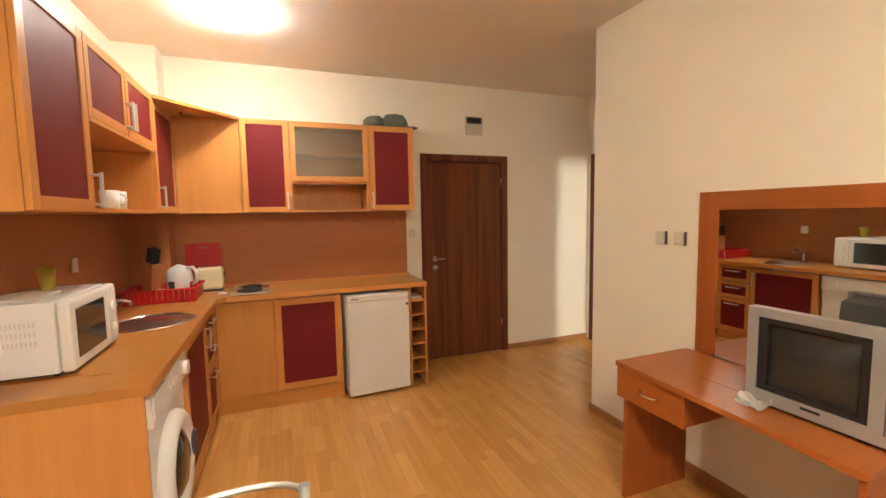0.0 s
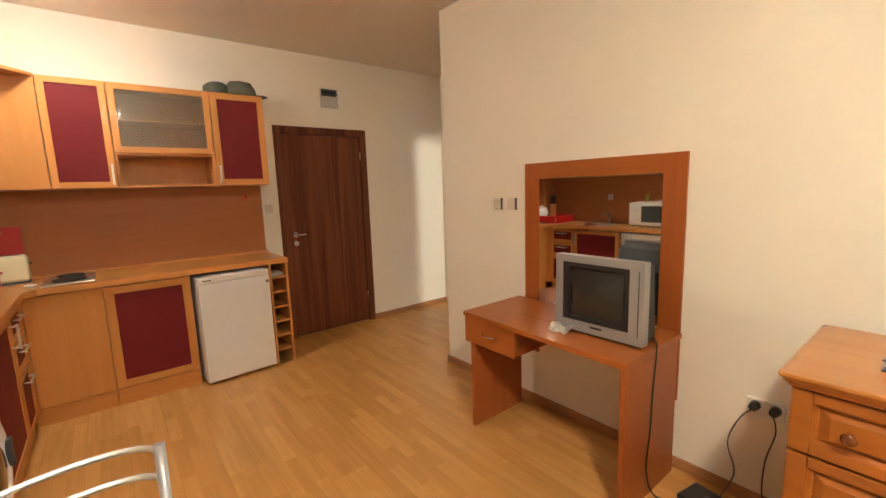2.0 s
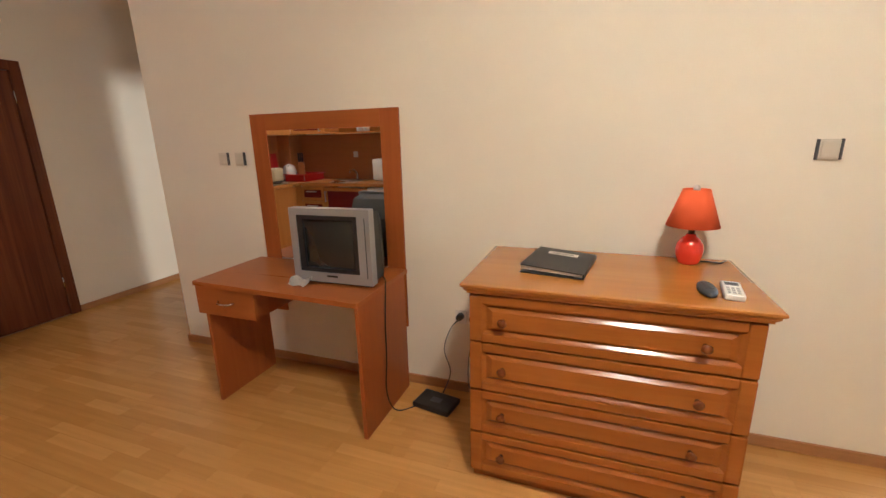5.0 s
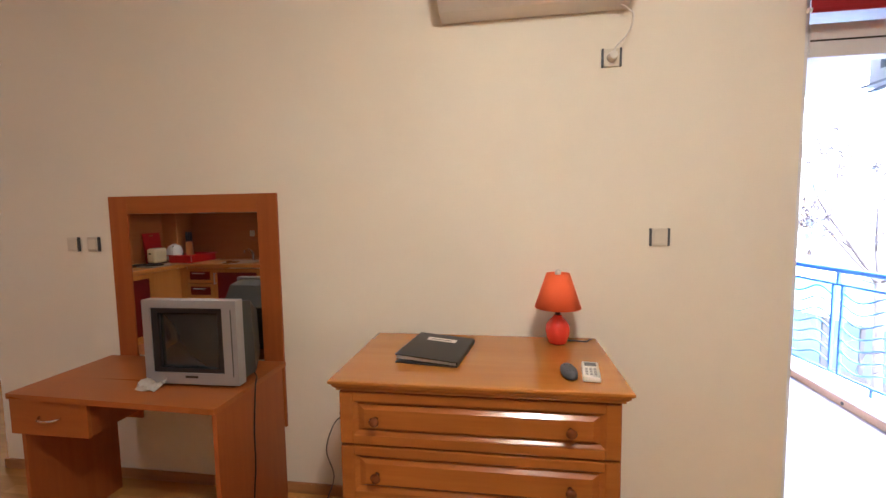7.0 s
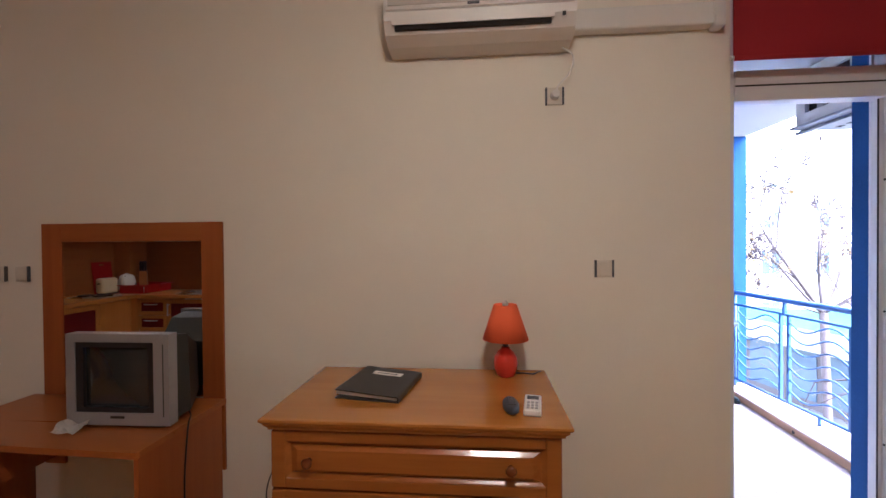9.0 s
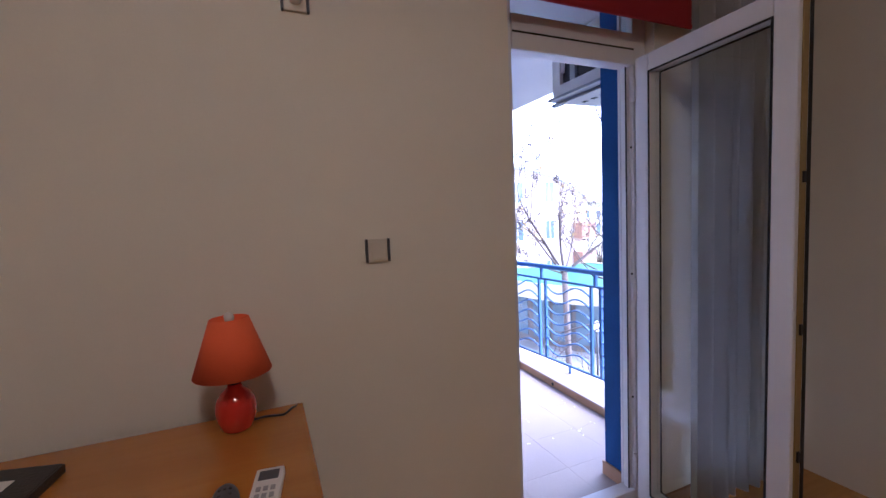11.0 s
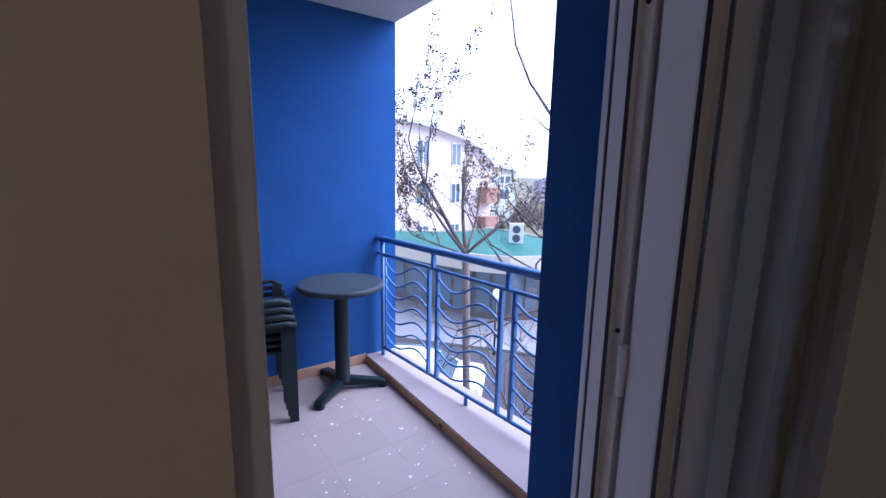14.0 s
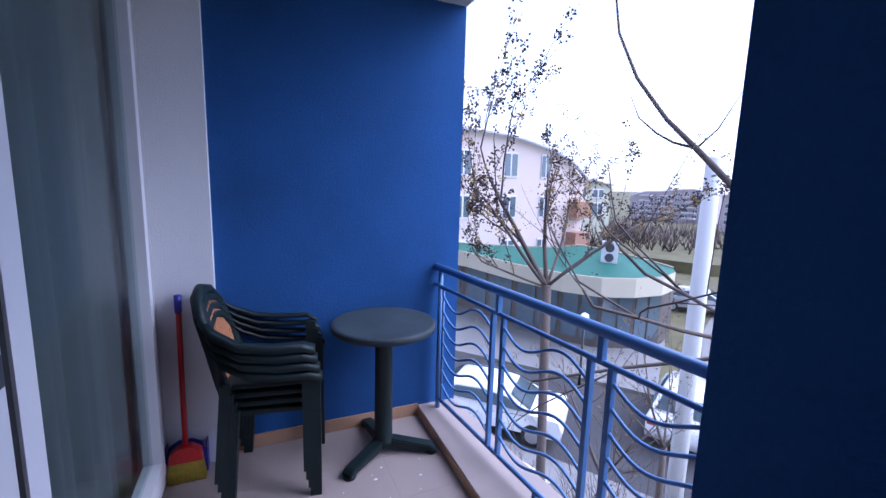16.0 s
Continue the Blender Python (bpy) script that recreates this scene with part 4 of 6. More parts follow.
# ---- desk with mirror ----
dk = thing("dressing_table", "cherry laminate dressing table with one drawer", "desk", 0, 0, 0)
DX, DY0, DY1, DZ = 1.68, 0.80, 1.82, 0.712
bm = prism(bmesh.new(), [(DX, DY1), (DX + 0.015, DY1), (2.182, DY1), (2.182, DY0), (DX - 0.020, DY0), (DX - 0.033, DY0 + 0.006), (DX - 0.036, DY0 + 0.022)], 2, DZ - 0.024, DZ)
part("tabletop", bm, CHERRY_Y, dk)
part("side_panel", box(DX - 0.024, 2.15, DY0 + 0.003, DY0 + 0.023, 0.0, DZ - 0.025, 0.002), CHERRY_V, dk)
part("side_panel", box(DX - 0.0 + 0.012, 2.12, DY1 - 0.068, DY1 - 0.048, 0.0, DZ - 0.18, 0.002), CHERRY_V, dk)
part("drawer_box", box(DX + 0.024, 2.15, 1.43, DY1 - 0.012, DZ - 0.178, DZ - 0.025, 0.001), CHERRY_V, dk)
dr = part("drawer", box(DX + 0.006, DX + 0.023, 1.425, DY1 - 0.006, DZ - 0.182, DZ - 0.027, 0.002), CHERRY_Y, dk)
part("handle", tube(bmesh.new(), [(DX + 0.006, 1.555, DZ - 0.10), (DX - 0.018, 1.575, DZ - 0.104), (DX - 0.022, 1.61, DZ - 0.106), (DX - 0.018, 1.645, DZ - 0.104), (DX + 0.006, 1.665, DZ - 0.10)], 0.0055), CHROME, dr, "curved chrome handle")
part("apron", box(DX + 0.16, DX + 0.178, DY0 + 0.024, 1.43, DZ - 0.075, DZ - 0.025, 0.001), CHERRY_Y, dk)

mr = thing("wall_mirror", "rectangular mirror in a broad cherry laminate frame behind the desk", "mirror")
MY0, MY1, MZ0, MZ1 = 0.812, 1.772, 0.36, 1.572
MX0, MX1 = 2.186, 2.199
fw = 0.108
part("frame_side", box(MX0 - 0.001, MX1, MY0, MY0 + fw, MZ0, MZ1, 0.002), CHERRY_V, mr)
part("frame_side", box(MX0 - 0.001, MX1, MY1 - fw, MY1, MZ0, MZ1, 0.002), CHERRY_V, mr)
part("frame_head", box(MX0 - 0.001, MX1, MY0 + fw, MY1 - fw, MZ1 - 0.092, MZ1, 0.002), CHERRY_Y, mr)
part("glass", box(MX0 + 0.004, MX1, MY0 + fw, MY1 - fw, DZ + 0.004, MZ1 - 0.092), MIRROR, mr, "clear mirror glass")

# television
tv = thing("television", "silver and black tube television, switched off", "television", 1.832, 1.045, DZ + 0.001, 1)
W, H = 0.445, 0.385
part("foot", box(0.02, 0.10, -0.19, 0.19, 0.0, 0.012), DARK_PLASTIC, tv)
part("bezel", wall_with_hole(0.0, 0.05, -W / 2, W / 2, 0.012, H, 1, -W / 2 + 0.066, W / 2 - 0.038, 0.062, H - 0.034), SILVER, tv, "silver front bezel")
part("inner_bezel", wall_with_hole(0.006, 0.04, -W / 2 + 0.066, W / 2 - 0.038, 0.062, H - 0.034, 1, -W / 2 + 0.092, W / 2 - 0.070, 0.082, H - 0.056), DARK_PLASTIC, tv)
sc = bmesh.new()
ny, nz = 14, 10
y0, y1, z0, z1 = -W / 2 + 0.088, W / 2 - 0.066, 0.078, H - 0.052
grid = [[sc.verts.new((0.022 - 0.016 * (1 - (2 * i / ny - 1) ** 2) * (1 - (2 * j / nz - 1) ** 2), y0 + (y1 - y0) * i / ny, z0 + (z1 - z0) * j / nz)) for j in range(nz + 1)] for i in range(ny + 1)]
for i in range(ny):
    for j in range(nz):
        q = sc.faces.new((grid[i][j], grid[i][j + 1], grid[i + 1][j + 1], grid[i + 1][j]))
        q.smooth = True
part("screen", sc, SCREEN, tv, "dark grey curved screen")
bk = bmesh.new()
sec = []
for x, w, a, b in ((0.05, 0.210, 0.02, 0.375), (0.16, 0.203, 0.02, 0.355), (0.25, 0.16, 0.03, 0.31), (0.335, 0.12, 0.05, 0.27)):
    sec.append([bk.verts.new((x, -w, a)), bk.verts.new((x, w, a)), bk.verts.new((x, w * 0.94, b)), bk.verts.new((x, -w * 0.94, b))])
for p, q in zip(sec, sec[1:]):
    for i in range(4):
        bk.faces.new((p[i], p[(i + 1) % 4], q[(i + 1) % 4], q[i]))
bk.faces.new(sec[0][::-1]), bk.faces.new(sec[-1])
bmesh.ops.recalc_face_normals(bk, faces=bk.faces[:])
part("housing", bk, HOUSING, tv, "dusty dark tapered housing")
part("badge", box(-0.002, 0.001, -0.03, 0.03, 0.040, 0.050, 0.001), DARK_PLASTIC, tv)
part("side_strip", box(-0.0015, 0.0, -W / 2 + 0.022, -W / 2 + 0.026, 0.05, H - 0.04), GREY_PLASTIC, tv)
pp = thing("crumpled_paper", "crumpled white paper slip in front of the television", "paper", 1.792, 1.215, DZ + 0.001, 8)
bm = bmesh.new()
g2 = [[bm.verts.new((-0.035 + 0.07 * i / 6, -0.055 + 0.11 * j / 6, 0.012 + 0.018 * noise.noise(Vector((i * 0.6, j * 0.6, 2.0))) + 0.0035 * abs(j - 3) + 0.02 * (i / 6))) for j in range(7)] for i in range(7)]
for i in range(6):
    for j in range(6):
        bm.faces.new((g2[i][j], g2[i + 1][j], g2[i + 1][j + 1], g2[i][j + 1]))
bmesh.ops.solidify(bm, geom=bm.faces[:], thickness=0.002)
zmin = min(v.co.z for v in bm.verts)
bmesh.ops.translate(bm, verts=bm.verts, vec=(0, 0, -zmin))
part("sheet", bm, PAPER, pp)


def cable(name, label, pts, r=0.0035, mat=None):
    """A sagging cable through the points, smoothed."""
    P = [Vector(p) for p in pts]
    out = []
    for i in range(len(P) - 1):
        a, b, c2, d2 = P[max(i - 1, 0)], P[i], P[i + 1], P[min(i + 2, len(P) - 1)]
        for k in range(6):
            u = k / 6
            out.append(0.5 * ((2 * b) + (c2 - a) * u + (2 * a - 5 * b + 4 * c2 - d2) * u * u + (3 * b - a - 3 * c2 + d2) * u ** 3))
    out.append(P[-1])
    return solo(name, tube(bmesh.new(), out, r, 6), mat or DARK_PLASTIC, label, "cable")


cable("power_cable", "thin dark television cable hanging down the desk side", [(2.07, 0.95, DZ + 0.03), (1.97, 0.83, DZ + 0.012), (1.90, 0.790, DZ - 0.01), (1.87, 0.786, 0.52), (1.87, 0.79, 0.34), (1.85, 0.79, 0.14), (1.90, 0.76, 0.01), (2.0, 0.66, 0.008)])
ps = thing("router", "flat black power adapter box on the floor against the wall", "router", 2.025, 0.585, 0.0, -10)
part("body", box(-0.075, 0.075, -0.11, 0.11, 0.0, 0.028, 0.008), DARK_PLASTIC, ps)
part("lamp_strip", box(-0.02, 0.02, -0.03, 0.03, 0.028, 0.030), GREY_PLASTIC, ps)

sk = thing("wall_socket", "white double wall socket holding two black plugs", "socket", XW, 0.455, 0.457, 90)
for s in (-0.036, 0.036):
    part("plate", box(s - 0.033, s + 0.033, 0.0, 0.012, -0.038, 0.038, 0.004), WHITE_PLASTIC, sk)
    part("plug", tube(bmesh.new(), [(s, 0.012, 0.01), (s, 0.05, 0.012)], [0.021, 0.017], 14), DARK_PLASTIC, sk, "black plug")
cable("plug_cable", "grey cable from the wall socket down to the floor", [(2.15, 0.49, 0.46), (2.10, 0.52, 0.43), (2.10, 0.56, 0.30), (2.11, 0.53, 0.16), (2.09, 0.57, 0.033)], 0.003, GREY_PLASTIC)
cable("plug_cable", "black cable from the wall socket behind the dresser", [(2.15, 0.42, 0.46), (2.12, 0.40, 0.40), (2.13, 0.43, 0.25), (2.10, 0.42, 0.10), (2.12, 0.36, 0.006)], 0.003)
for yy in (2.02, 1.893):
    switch_plate("light_switch", "white light switch beside the mirror, its side shadow a dark strip", XW, yy, 1.320, 90, "switches beside the mirror", sides=(-1,))
switch_plate("light_switch", "white light switch with dark side strips, above the dresser", XW, -0.990, 1.337, 90)

# ---- dresser ----
ds = thing("dresser", "varnished pine dresser with four panelled drawers", "dresser")
TX0, TX1, TY0, TY1, TZ = 1.553, 2.148, -0.717, 0.293, 0.887
bm = bmesh.new()
prof = [(0.0, TZ), (0.0, TZ - 0.008), (0.006, TZ - 0.014), (0.010, TZ - 0.016), (0.010, TZ - 0.022), (0.022, TZ - 0.034), (0.022, TZ - 0.04)]
rings = []
for o, z in [(0.012, TZ + 0.0)] + [(o2 + 0.0, z2 - 0.002) for o2, z2 in prof]:
    rings.append([bm.verts.new(p) for p in ((TX0 + o, TY0 + o, z), (TX1, TY0 + o, z), (TX1, TY1 - o, z), (TX0 + o, TY1 - o, z))])
for a, b in zip(rings, rings[1:]):
    for i in range(4):
        bm.faces.new((a[i], a[(i + 1) % 4], b[(i + 1) % 4], b[i]))
bm.faces.new(rings[0]), bm.faces.new(rings[-1][::-1])
bmesh.ops.recalc_face_normals(bm, faces=bm.faces[:])
part("top", bm, PINE_TOP_LIT, ds, "varnished top with moulded edge, lamp light in its golden tone")
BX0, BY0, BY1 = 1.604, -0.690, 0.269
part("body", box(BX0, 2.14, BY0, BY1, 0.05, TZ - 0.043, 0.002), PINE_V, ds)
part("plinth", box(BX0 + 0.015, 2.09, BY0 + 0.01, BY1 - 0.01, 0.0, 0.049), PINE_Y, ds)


def drawer_front(z0, z1):
    """A framed drawer front with a raised and bevelled field."""
    x1, x0 = BX0 - 0.0005, BX0 - 0.021
    a, b = BY0 + 0.004, BY1 - 0.004
    m, e = 0.050, 0.034
    bm = bmesh.new()
    bx(bm, x0, x1, a, a + m, z0, z1, 0.006)
    bx(bm, x0, x1, b - m, b, z0, z1, 0.006)
    bx(bm, x0, x1, a + m, b - m, z0, z0 + e, 0.004)
    bx(bm, x0, x1, a + m, b - m, z1 - e, z1, 0.004)
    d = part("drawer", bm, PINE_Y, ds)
    f = bmesh.new()
    def ring(x, i, j):
        return [f.verts.new((x, y, z)) for y, z in ((a + m + i, z0 + e + j), (b - m - i, z0 + e + j), (b - m - i, z1 - e - j), (a + m + i, z1 - e - j))]
    rims = [ring(x0 + 0.003, -0.001, -0.001), ring(x0 + 0.0055, 0.0022, 0.0022), ring(x1 - 0.008, 0.011, 0.010), ring(x1 - 0.006, 0.015, 0.013)]
    for p, q in zip(rims, rims[1:]):
        for i in range(4):
            f.faces.new((p[i], p[(i + 1) % 4], q[(i + 1) % 4], q[i]))
    r0 = rims[-1]
    s, u = 0.040, 0.028
    r1 = [f.verts.new((x0 + 0.001, y, z)) for y, z in ((a + m + s, z0 + e + u), (b - m - s, z0 + e + u), (b - m - s, z1 - e - u), (a + m + s, z1 - e - u))]
    for i in range(4):
        f.faces.new((r0[i], r0[(i + 1) % 4], r1[(i + 1) % 4], r1[i]))
    f.faces.new(r1)
    bmesh.ops.recalc_face_normals(f, faces=f.faces[:])
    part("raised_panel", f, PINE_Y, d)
    zm = (z0 + z1) / 2
    for y in (b - 0.132, a + 0.160):
        k = bmesh.new()
        lathe(k, [(0.009, 0), (0.008, 0.012), (0.016, 0.020), (0.018, 0.026), (0.012, 0.033), (0.003, 0.035)], 18)
        bmesh.ops.rotate(k, verts=k.verts, cent=(0, 0, 0), matrix=Matrix.Rotation(radians(-90), 3, "Y"))
        bmesh.ops.translate(k, verts=k.verts, vec=(x0 + 0.001, y, zm))
        part("knob", k, KNOB_WOOD, d, "dark turned knob")


for a, b in ((0.648, 0.838), (0.440, 0.640), (0.246, 0.432), (0.054, 0.238)):
    drawer_front(a, b)

# folder
fo = thing("ring_binder", "black leatherette folder lying on the dresser, papers inside", "folder", 1.815, -0.005, TZ - 0.0, 0)
def leaf(z0, z1, w, x0=-0.148, x1=0.157, lift=0.0):
    bm = bmesh.new()
    pts = [(-0.12, z0, z1), (0.12, z0 + lift, z1 + lift)]
    vs = []
    for y, a, b in pts:
        for x in (x0, x1):
            vs.append((bm.verts.new((x + 0.35 * y * 0.0, y * w, a)), bm.verts.new((x, y * w, b))))
    p, q, r, s = vs
    for f in ((p[0], q[0], s[0], r[0]), (p[1], r[1], s[1], q[1]), (p[0], p[1], q[1], q[0]), (r[0], s[0], s[1], r[1]), (p[0], r[0], r[1], p[1]), (q[0], q[1], s[1], s[0])):
        bm.faces.new(f)
    bmesh.ops.recalc_face_normals(bm, faces=bm.faces[:])
    return bm


part("back_cover", leaf(0.0, 0.004, 1.0), LEATHERETTE, fo)
part("pages", leaf(0.0045, 0.016, 0.985, -0.138, 0.150, 0.010), PAPER, fo)
part("spine", box(-0.148, 0.157, -0.126, -0.1205, 0.0, 0.0205, 0.002), LEATHERETTE, fo)
part("front_cover", leaf(0.0170, 0.0210, 1.0, lift=0.014), LEATHERETTE, fo)
part("label_sticker", leaf(0.0245, 0.0250, 0.52, 0.065, 0.105, 0.0073), PAPER, fo, "white blank title label")
part("title_bar", leaf(0.0260, 0.0264, 0.36, 0.080, 0.088, 0.0050), GREY_PLASTIC, fo)
fo.matrix_basis = pose(1.882, -0.036, TZ, 0, 0, -8)

# table lamp
tl = thing("table_lamp", "small table lamp with orange shade and red ceramic base, off", "lamp", 2.062, -0.540, TZ)
part("base", lathe(bmesh.new(), [(0.034, 0.0), (0.040, 0.006), (0.050, 0.035), (0.053, 0.06), (0.048, 0.085), (0.034, 0.105), (0.020, 0.116), (0.016, 0.125)], 32), RED_CERAMIC, tl, "glossy red ceramic body")
part("neck", lathe(bmesh.new(), [(0.012, 0.125), (0.012, 0.165)], 16), DARK_PLASTIC, tl)
sh = lathe(bmesh.new(), [(0.098, 0.158), (0.049, 0.306), (0.047, 0.306), (0.096, 0.160)], 40)
part("shade", sh, ORANGE_SHADE, tl, "orange fabric cone shade")
part("bulb", lathe(bmesh.new(), [(0.012, 0.17), (0.02, 0.20), (0.028, 0.24), (0.024, 0.27), (0.008, 0.29)], 16), WHITE_PLASTIC, tl)
part("finial", lathe(bmesh.new(), [(0.012, 0.300), (0.013, 0.312), (0.006, 0.322)], 12), WHITE_PLASTIC, tl)
cable("lamp_cable", "dark lamp cable lying on the dresser", [(2.075, -0.555, TZ + 0.006), (2.09, -0.61, TZ + 0.004), (2.08, -0.66, TZ + 0.004), (2.12, -0.69, TZ + 0.003), (2.165, -0.705, TZ - 0.05), (2.17, -0.70, 0.5)], 0.003)

# remote controls
rc = thing("remote_control", "dark grey rounded remote control on the dresser", "remote", 1.700, -0.536, TZ, 2)
part("body", lathe(bmesh.new(), [(0.02, 0.0), (0.027, 0.005), (0.027, 0.016), (0.02, 0.024), (0.004, 0.027)], 24, sx=2.5, sy=1.0), GREY_PLASTIC, rc)
for i in range(4):
    for j in range(3):
        part("button", lathe(bmesh.new(), [(0.004, 0.0), (0.003, 0.004)], 8, (-0.03 + 0.02 * i, -0.010 + 0.010 * j, 0.0225)), DARK_PLASTIC, rc)
rc = thing("remote_control", "white air conditioner remote control on the dresser", "remote", 1.708, -0.611, TZ, -8)
part("body", box(-0.075, 0.075, -0.029, 0.029, 0.0, 0.02, 0.006, 3), WHITE_PLASTIC, rc)
part("display", box(0.028, 0.062, -0.02, 0.02, 0.0196, 0.0206), GREY_PLASTIC, rc)
for i in range(3):
    for j in range(3):
        part("button", box(-0.058 + 0.024 * i, -0.044 + 0.024 * i, -0.018 + 0.014 * j, -0.009 + 0.014 * j, 0.0198, 0.0215), SILVER, rc)

# ---- air conditioner ----
ac = thing("air_conditioner", "white wall-mounted air conditioner above the dresser", "air conditioner", XW, -0.435, 2.298)
w = 0.40
prof = [(0, 0.018), (-0.10, 0.026), (-0.160, 0.052), (-0.19, 0.10), (-0.195, 0.16), (-0.185, 0.29), (-0.15, 0.31), (0, 0.315)]
part("body", prism(bmesh.new(), prof, 1, -w, w), WHITE_PLASTIC, ac)
part("front_panel", prism(bmesh.new(), [(-0.1925, 0.135), (-0.202, 0.14), (-0.194, 0.285), (-0.186, 0.287)], 1, -w + 0.012, w - 0.012), WHITE_PLASTIC, ac)
part("grille_panel", prism(bmesh.new(), [(-0.2025, 0.155), (-0.2045, 0.156), (-0.1965, 0.278), (-0.1945, 0.277)], 1, -w + 0.02, w - 0.02), pbr("pale_grey_panel", (0.52, 0.50, 0.44), 0.4, var=0.03), ac)
part("air_slot", prism(bmesh.new(), [(-0.172, 0.062), (-0.1785, 0.068), (-0.1860, 0.082), (-0.178, 0.086)], 1, -w + 0.10, w - 0.045), DARK_PLASTIC, ac)
part("flap", prism(bmesh.new(), [(-0.180, 0.083), (-0.194, 0.080), (-0.1985, 0.125), (-0.190, 0.128)], 1, -w + 0.09, w - 0.035), WHITE_PLASTIC, ac)
part("badge", box(-0.2065, -0.2015, -0.005, 0.045, 0.146, 0.157, 0.001), GREY_PLASTIC, ac)
part("display", box(-0.1945, -0.188, -w + 0.045, -w + 0.058, 0.085, 0.10), DARK_PLASTIC, ac)
dc = thing("cable_duct", "white cable duct running from the air conditioner", "duct", XW, -0.837, 2.382)
part("cover", box(-0.06, 0.0, -0.60, 0.0, 0.0, 0.095, 0.012, 3), WHITE_PLASTIC, dc)
part("end_cap", box(-0.064, 0.0, -0.645, -0.598, -0.012, 0.098, 0.014, 3), WHITE_PLASTIC, dc)
switch_plate("wall_socket", "white wall socket with dark side strips below the air conditioner", XW, -0.775, 2.117, 90, plug=True, category="socket")
solo("plug", tube(bmesh.new(), [(0, 0.013, 0), (0, 0.05, 0.0)], [0.021, 0.016], 14), WHITE_PLASTIC, "white plug in the socket", "plug", XW, -0.775, 2.117, 90)
cable("power_cable", "white cable of the air conditioner hanging to its socket", [(2.15, -0.80, 2.315), (2.135, -0.845, 2.27), (2.14, -0.83, 2.2), (2.15, -0.785, 2.15), (2.155, -0.777, 2.125)], 0.004, WHITE_PLASTIC)

# ---- red roller blind and balcony door ----
rb = thing("roller_blind", "red fabric roller blind half raised over the balcony door", "blind", 2.15, 0, 0)
part("roller", tube(bmesh.new(), [(0, -1.50, 2.605), (0, -2.42, 2.605)], 0.026, 16), RED_FABRIC, rb)
part("fabric", box(-0.027, -0.0245, -2.42, -1.50, 2.222, 2.60), RED_FABRIC, rb)
part("bottom_bar", box(-0.032, -0.020, -2.42, -1.50, 2.212, 2.232, 0.004), RED_FABRIC, rb)
for y in (-1.494, -2.426):
    part("bracket", box(-0.03, 0.05, y - 0.004, y + 0.004, 2.575, 2.635), WHITE_PLASTIC, rb)
part("end_knob", tube(bmesh.new(), [(-0.026, -1.50, 2.222), (-0.026, -1.488, 2.222)], 0.010, 12), WHITE_PLASTIC, rb)

FX0, FX1 = 2.245, 2.315
df = tagged(new("door_3"), "white plastic balcony door frame with a transom light above", "door frame", "", "structure")
part("frame_side", box(FX0, FX1 + 0.01, -1.572, YR - 0.001, 0.0, 2.555, 0.004), PVC, df)
part("gasket", box(FX1 + 0.0105, FX1 + 0.024, -1.581, YR - 0.001, 0.0, 2.555, 0.003), GASKET, df, "dark sealed joint")
part("frame_side", box(FX0, FX1, -2.280, -2.205, 0.0, 2.555, 0.004), PVC, df)
part("outer_lip", box(FX1 - 0.002, FX1 + 0.011, -2.289, -2.196, 0.0, 2.555, 0.002), PVC, df)
part("gasket", box(FX1 - 0.012, FX1 - 0.003, -2.2045, -2.199, 0.101, 2.077), GASKET, df)
part("threshold", box(FX0, FX1, -2.204, -1.573, 0.0, 0.095, 0.004), PVC, df)
part("threshold_rail", box(FX0 - 0.035, FX0 - 0.001, -2.204, -1.565, 0.0, 0.036, 0.003), ALU, df, "aluminium threshold strip")
part("transom_bar", box(FX0 - 0.006, FX1, -2.204, -1.573, 2.078, 2.215, 0.006), PVC, df)
part("gasket", box(FX0 - 0.0075, FX0 - 0.0055, -2.204, -1.573, 2.142, 2.149), GASKET, df)
part("frame_head", box(FX0, FX1, -2.204, -1.573, 2.485, 2.555, 0.004), PVC, df)
part("pane", box(2.274, 2.282, -2.206, -1.571, 2.213, 2.487), PANE, df).visible_shadow = False
part("inner_stop", box(FX0 + 0.02, FX0 + 0.055, -2.2045, -2.185, 0.056, 2.077, 0.003), PVC, df)
part("gasket", box(FX0 + 0.0195, FX0 + 0.026, -2.1865, -2.1835, 0.056, 2.077), GASKET, df)
for z in (0.55, 1.14, 1.72):
    part("screw_cap", tube(bmesh.new(), [(FX0 + 0.012, -2.205, z), (FX0 + 0.012, -2.2025, z)], 0.005, 10), GASKET, df)
part("strike_plate", box(FX0 - 0.002, FX0 + 0.001, -2.245, -2.225, 1.0, 1.10), ALU, df)

dc = bmesh.new()
rows = [(2.125 + 0.042 * math.sin(i * 0.42) + 0.012 * math.sin(i * 0.17), -2.47 - 0.62 * i / 110) for i in range(111)]
lo = [dc.verts.new((x, y, 0.004)) for x, y in rows]
hi = [dc.verts.new((x, y, 2.60)) for x, y in rows]
for i in range(110):
    dc.faces.new((lo[i], lo[i + 1], hi[i + 1], hi[i])).smooth = True
bmesh.ops.solidify(dc, geom=dc.faces[:], thickness=0.003)
solo("curtain", dc, CURTAIN, "pale gathered curtain hanging beside the balcony door", "curtain")
lf = thing("balcony_door_leaf", "white plastic balcony door leaf with one large pane, standing open", "door", 2.236, -2.225, 0.0, 0)
LW, LZ0, LZ1, SW, TH = 0.650, 0.045, 2.10, 0.074, 0.065
part("hinge_stile", box(0, SW, 0, TH, LZ0, LZ1, 0.006), PVC, lf)
part("lock_stile", box(LW - SW, LW, 0, TH, LZ0, LZ1, 0.006), PVC, lf)
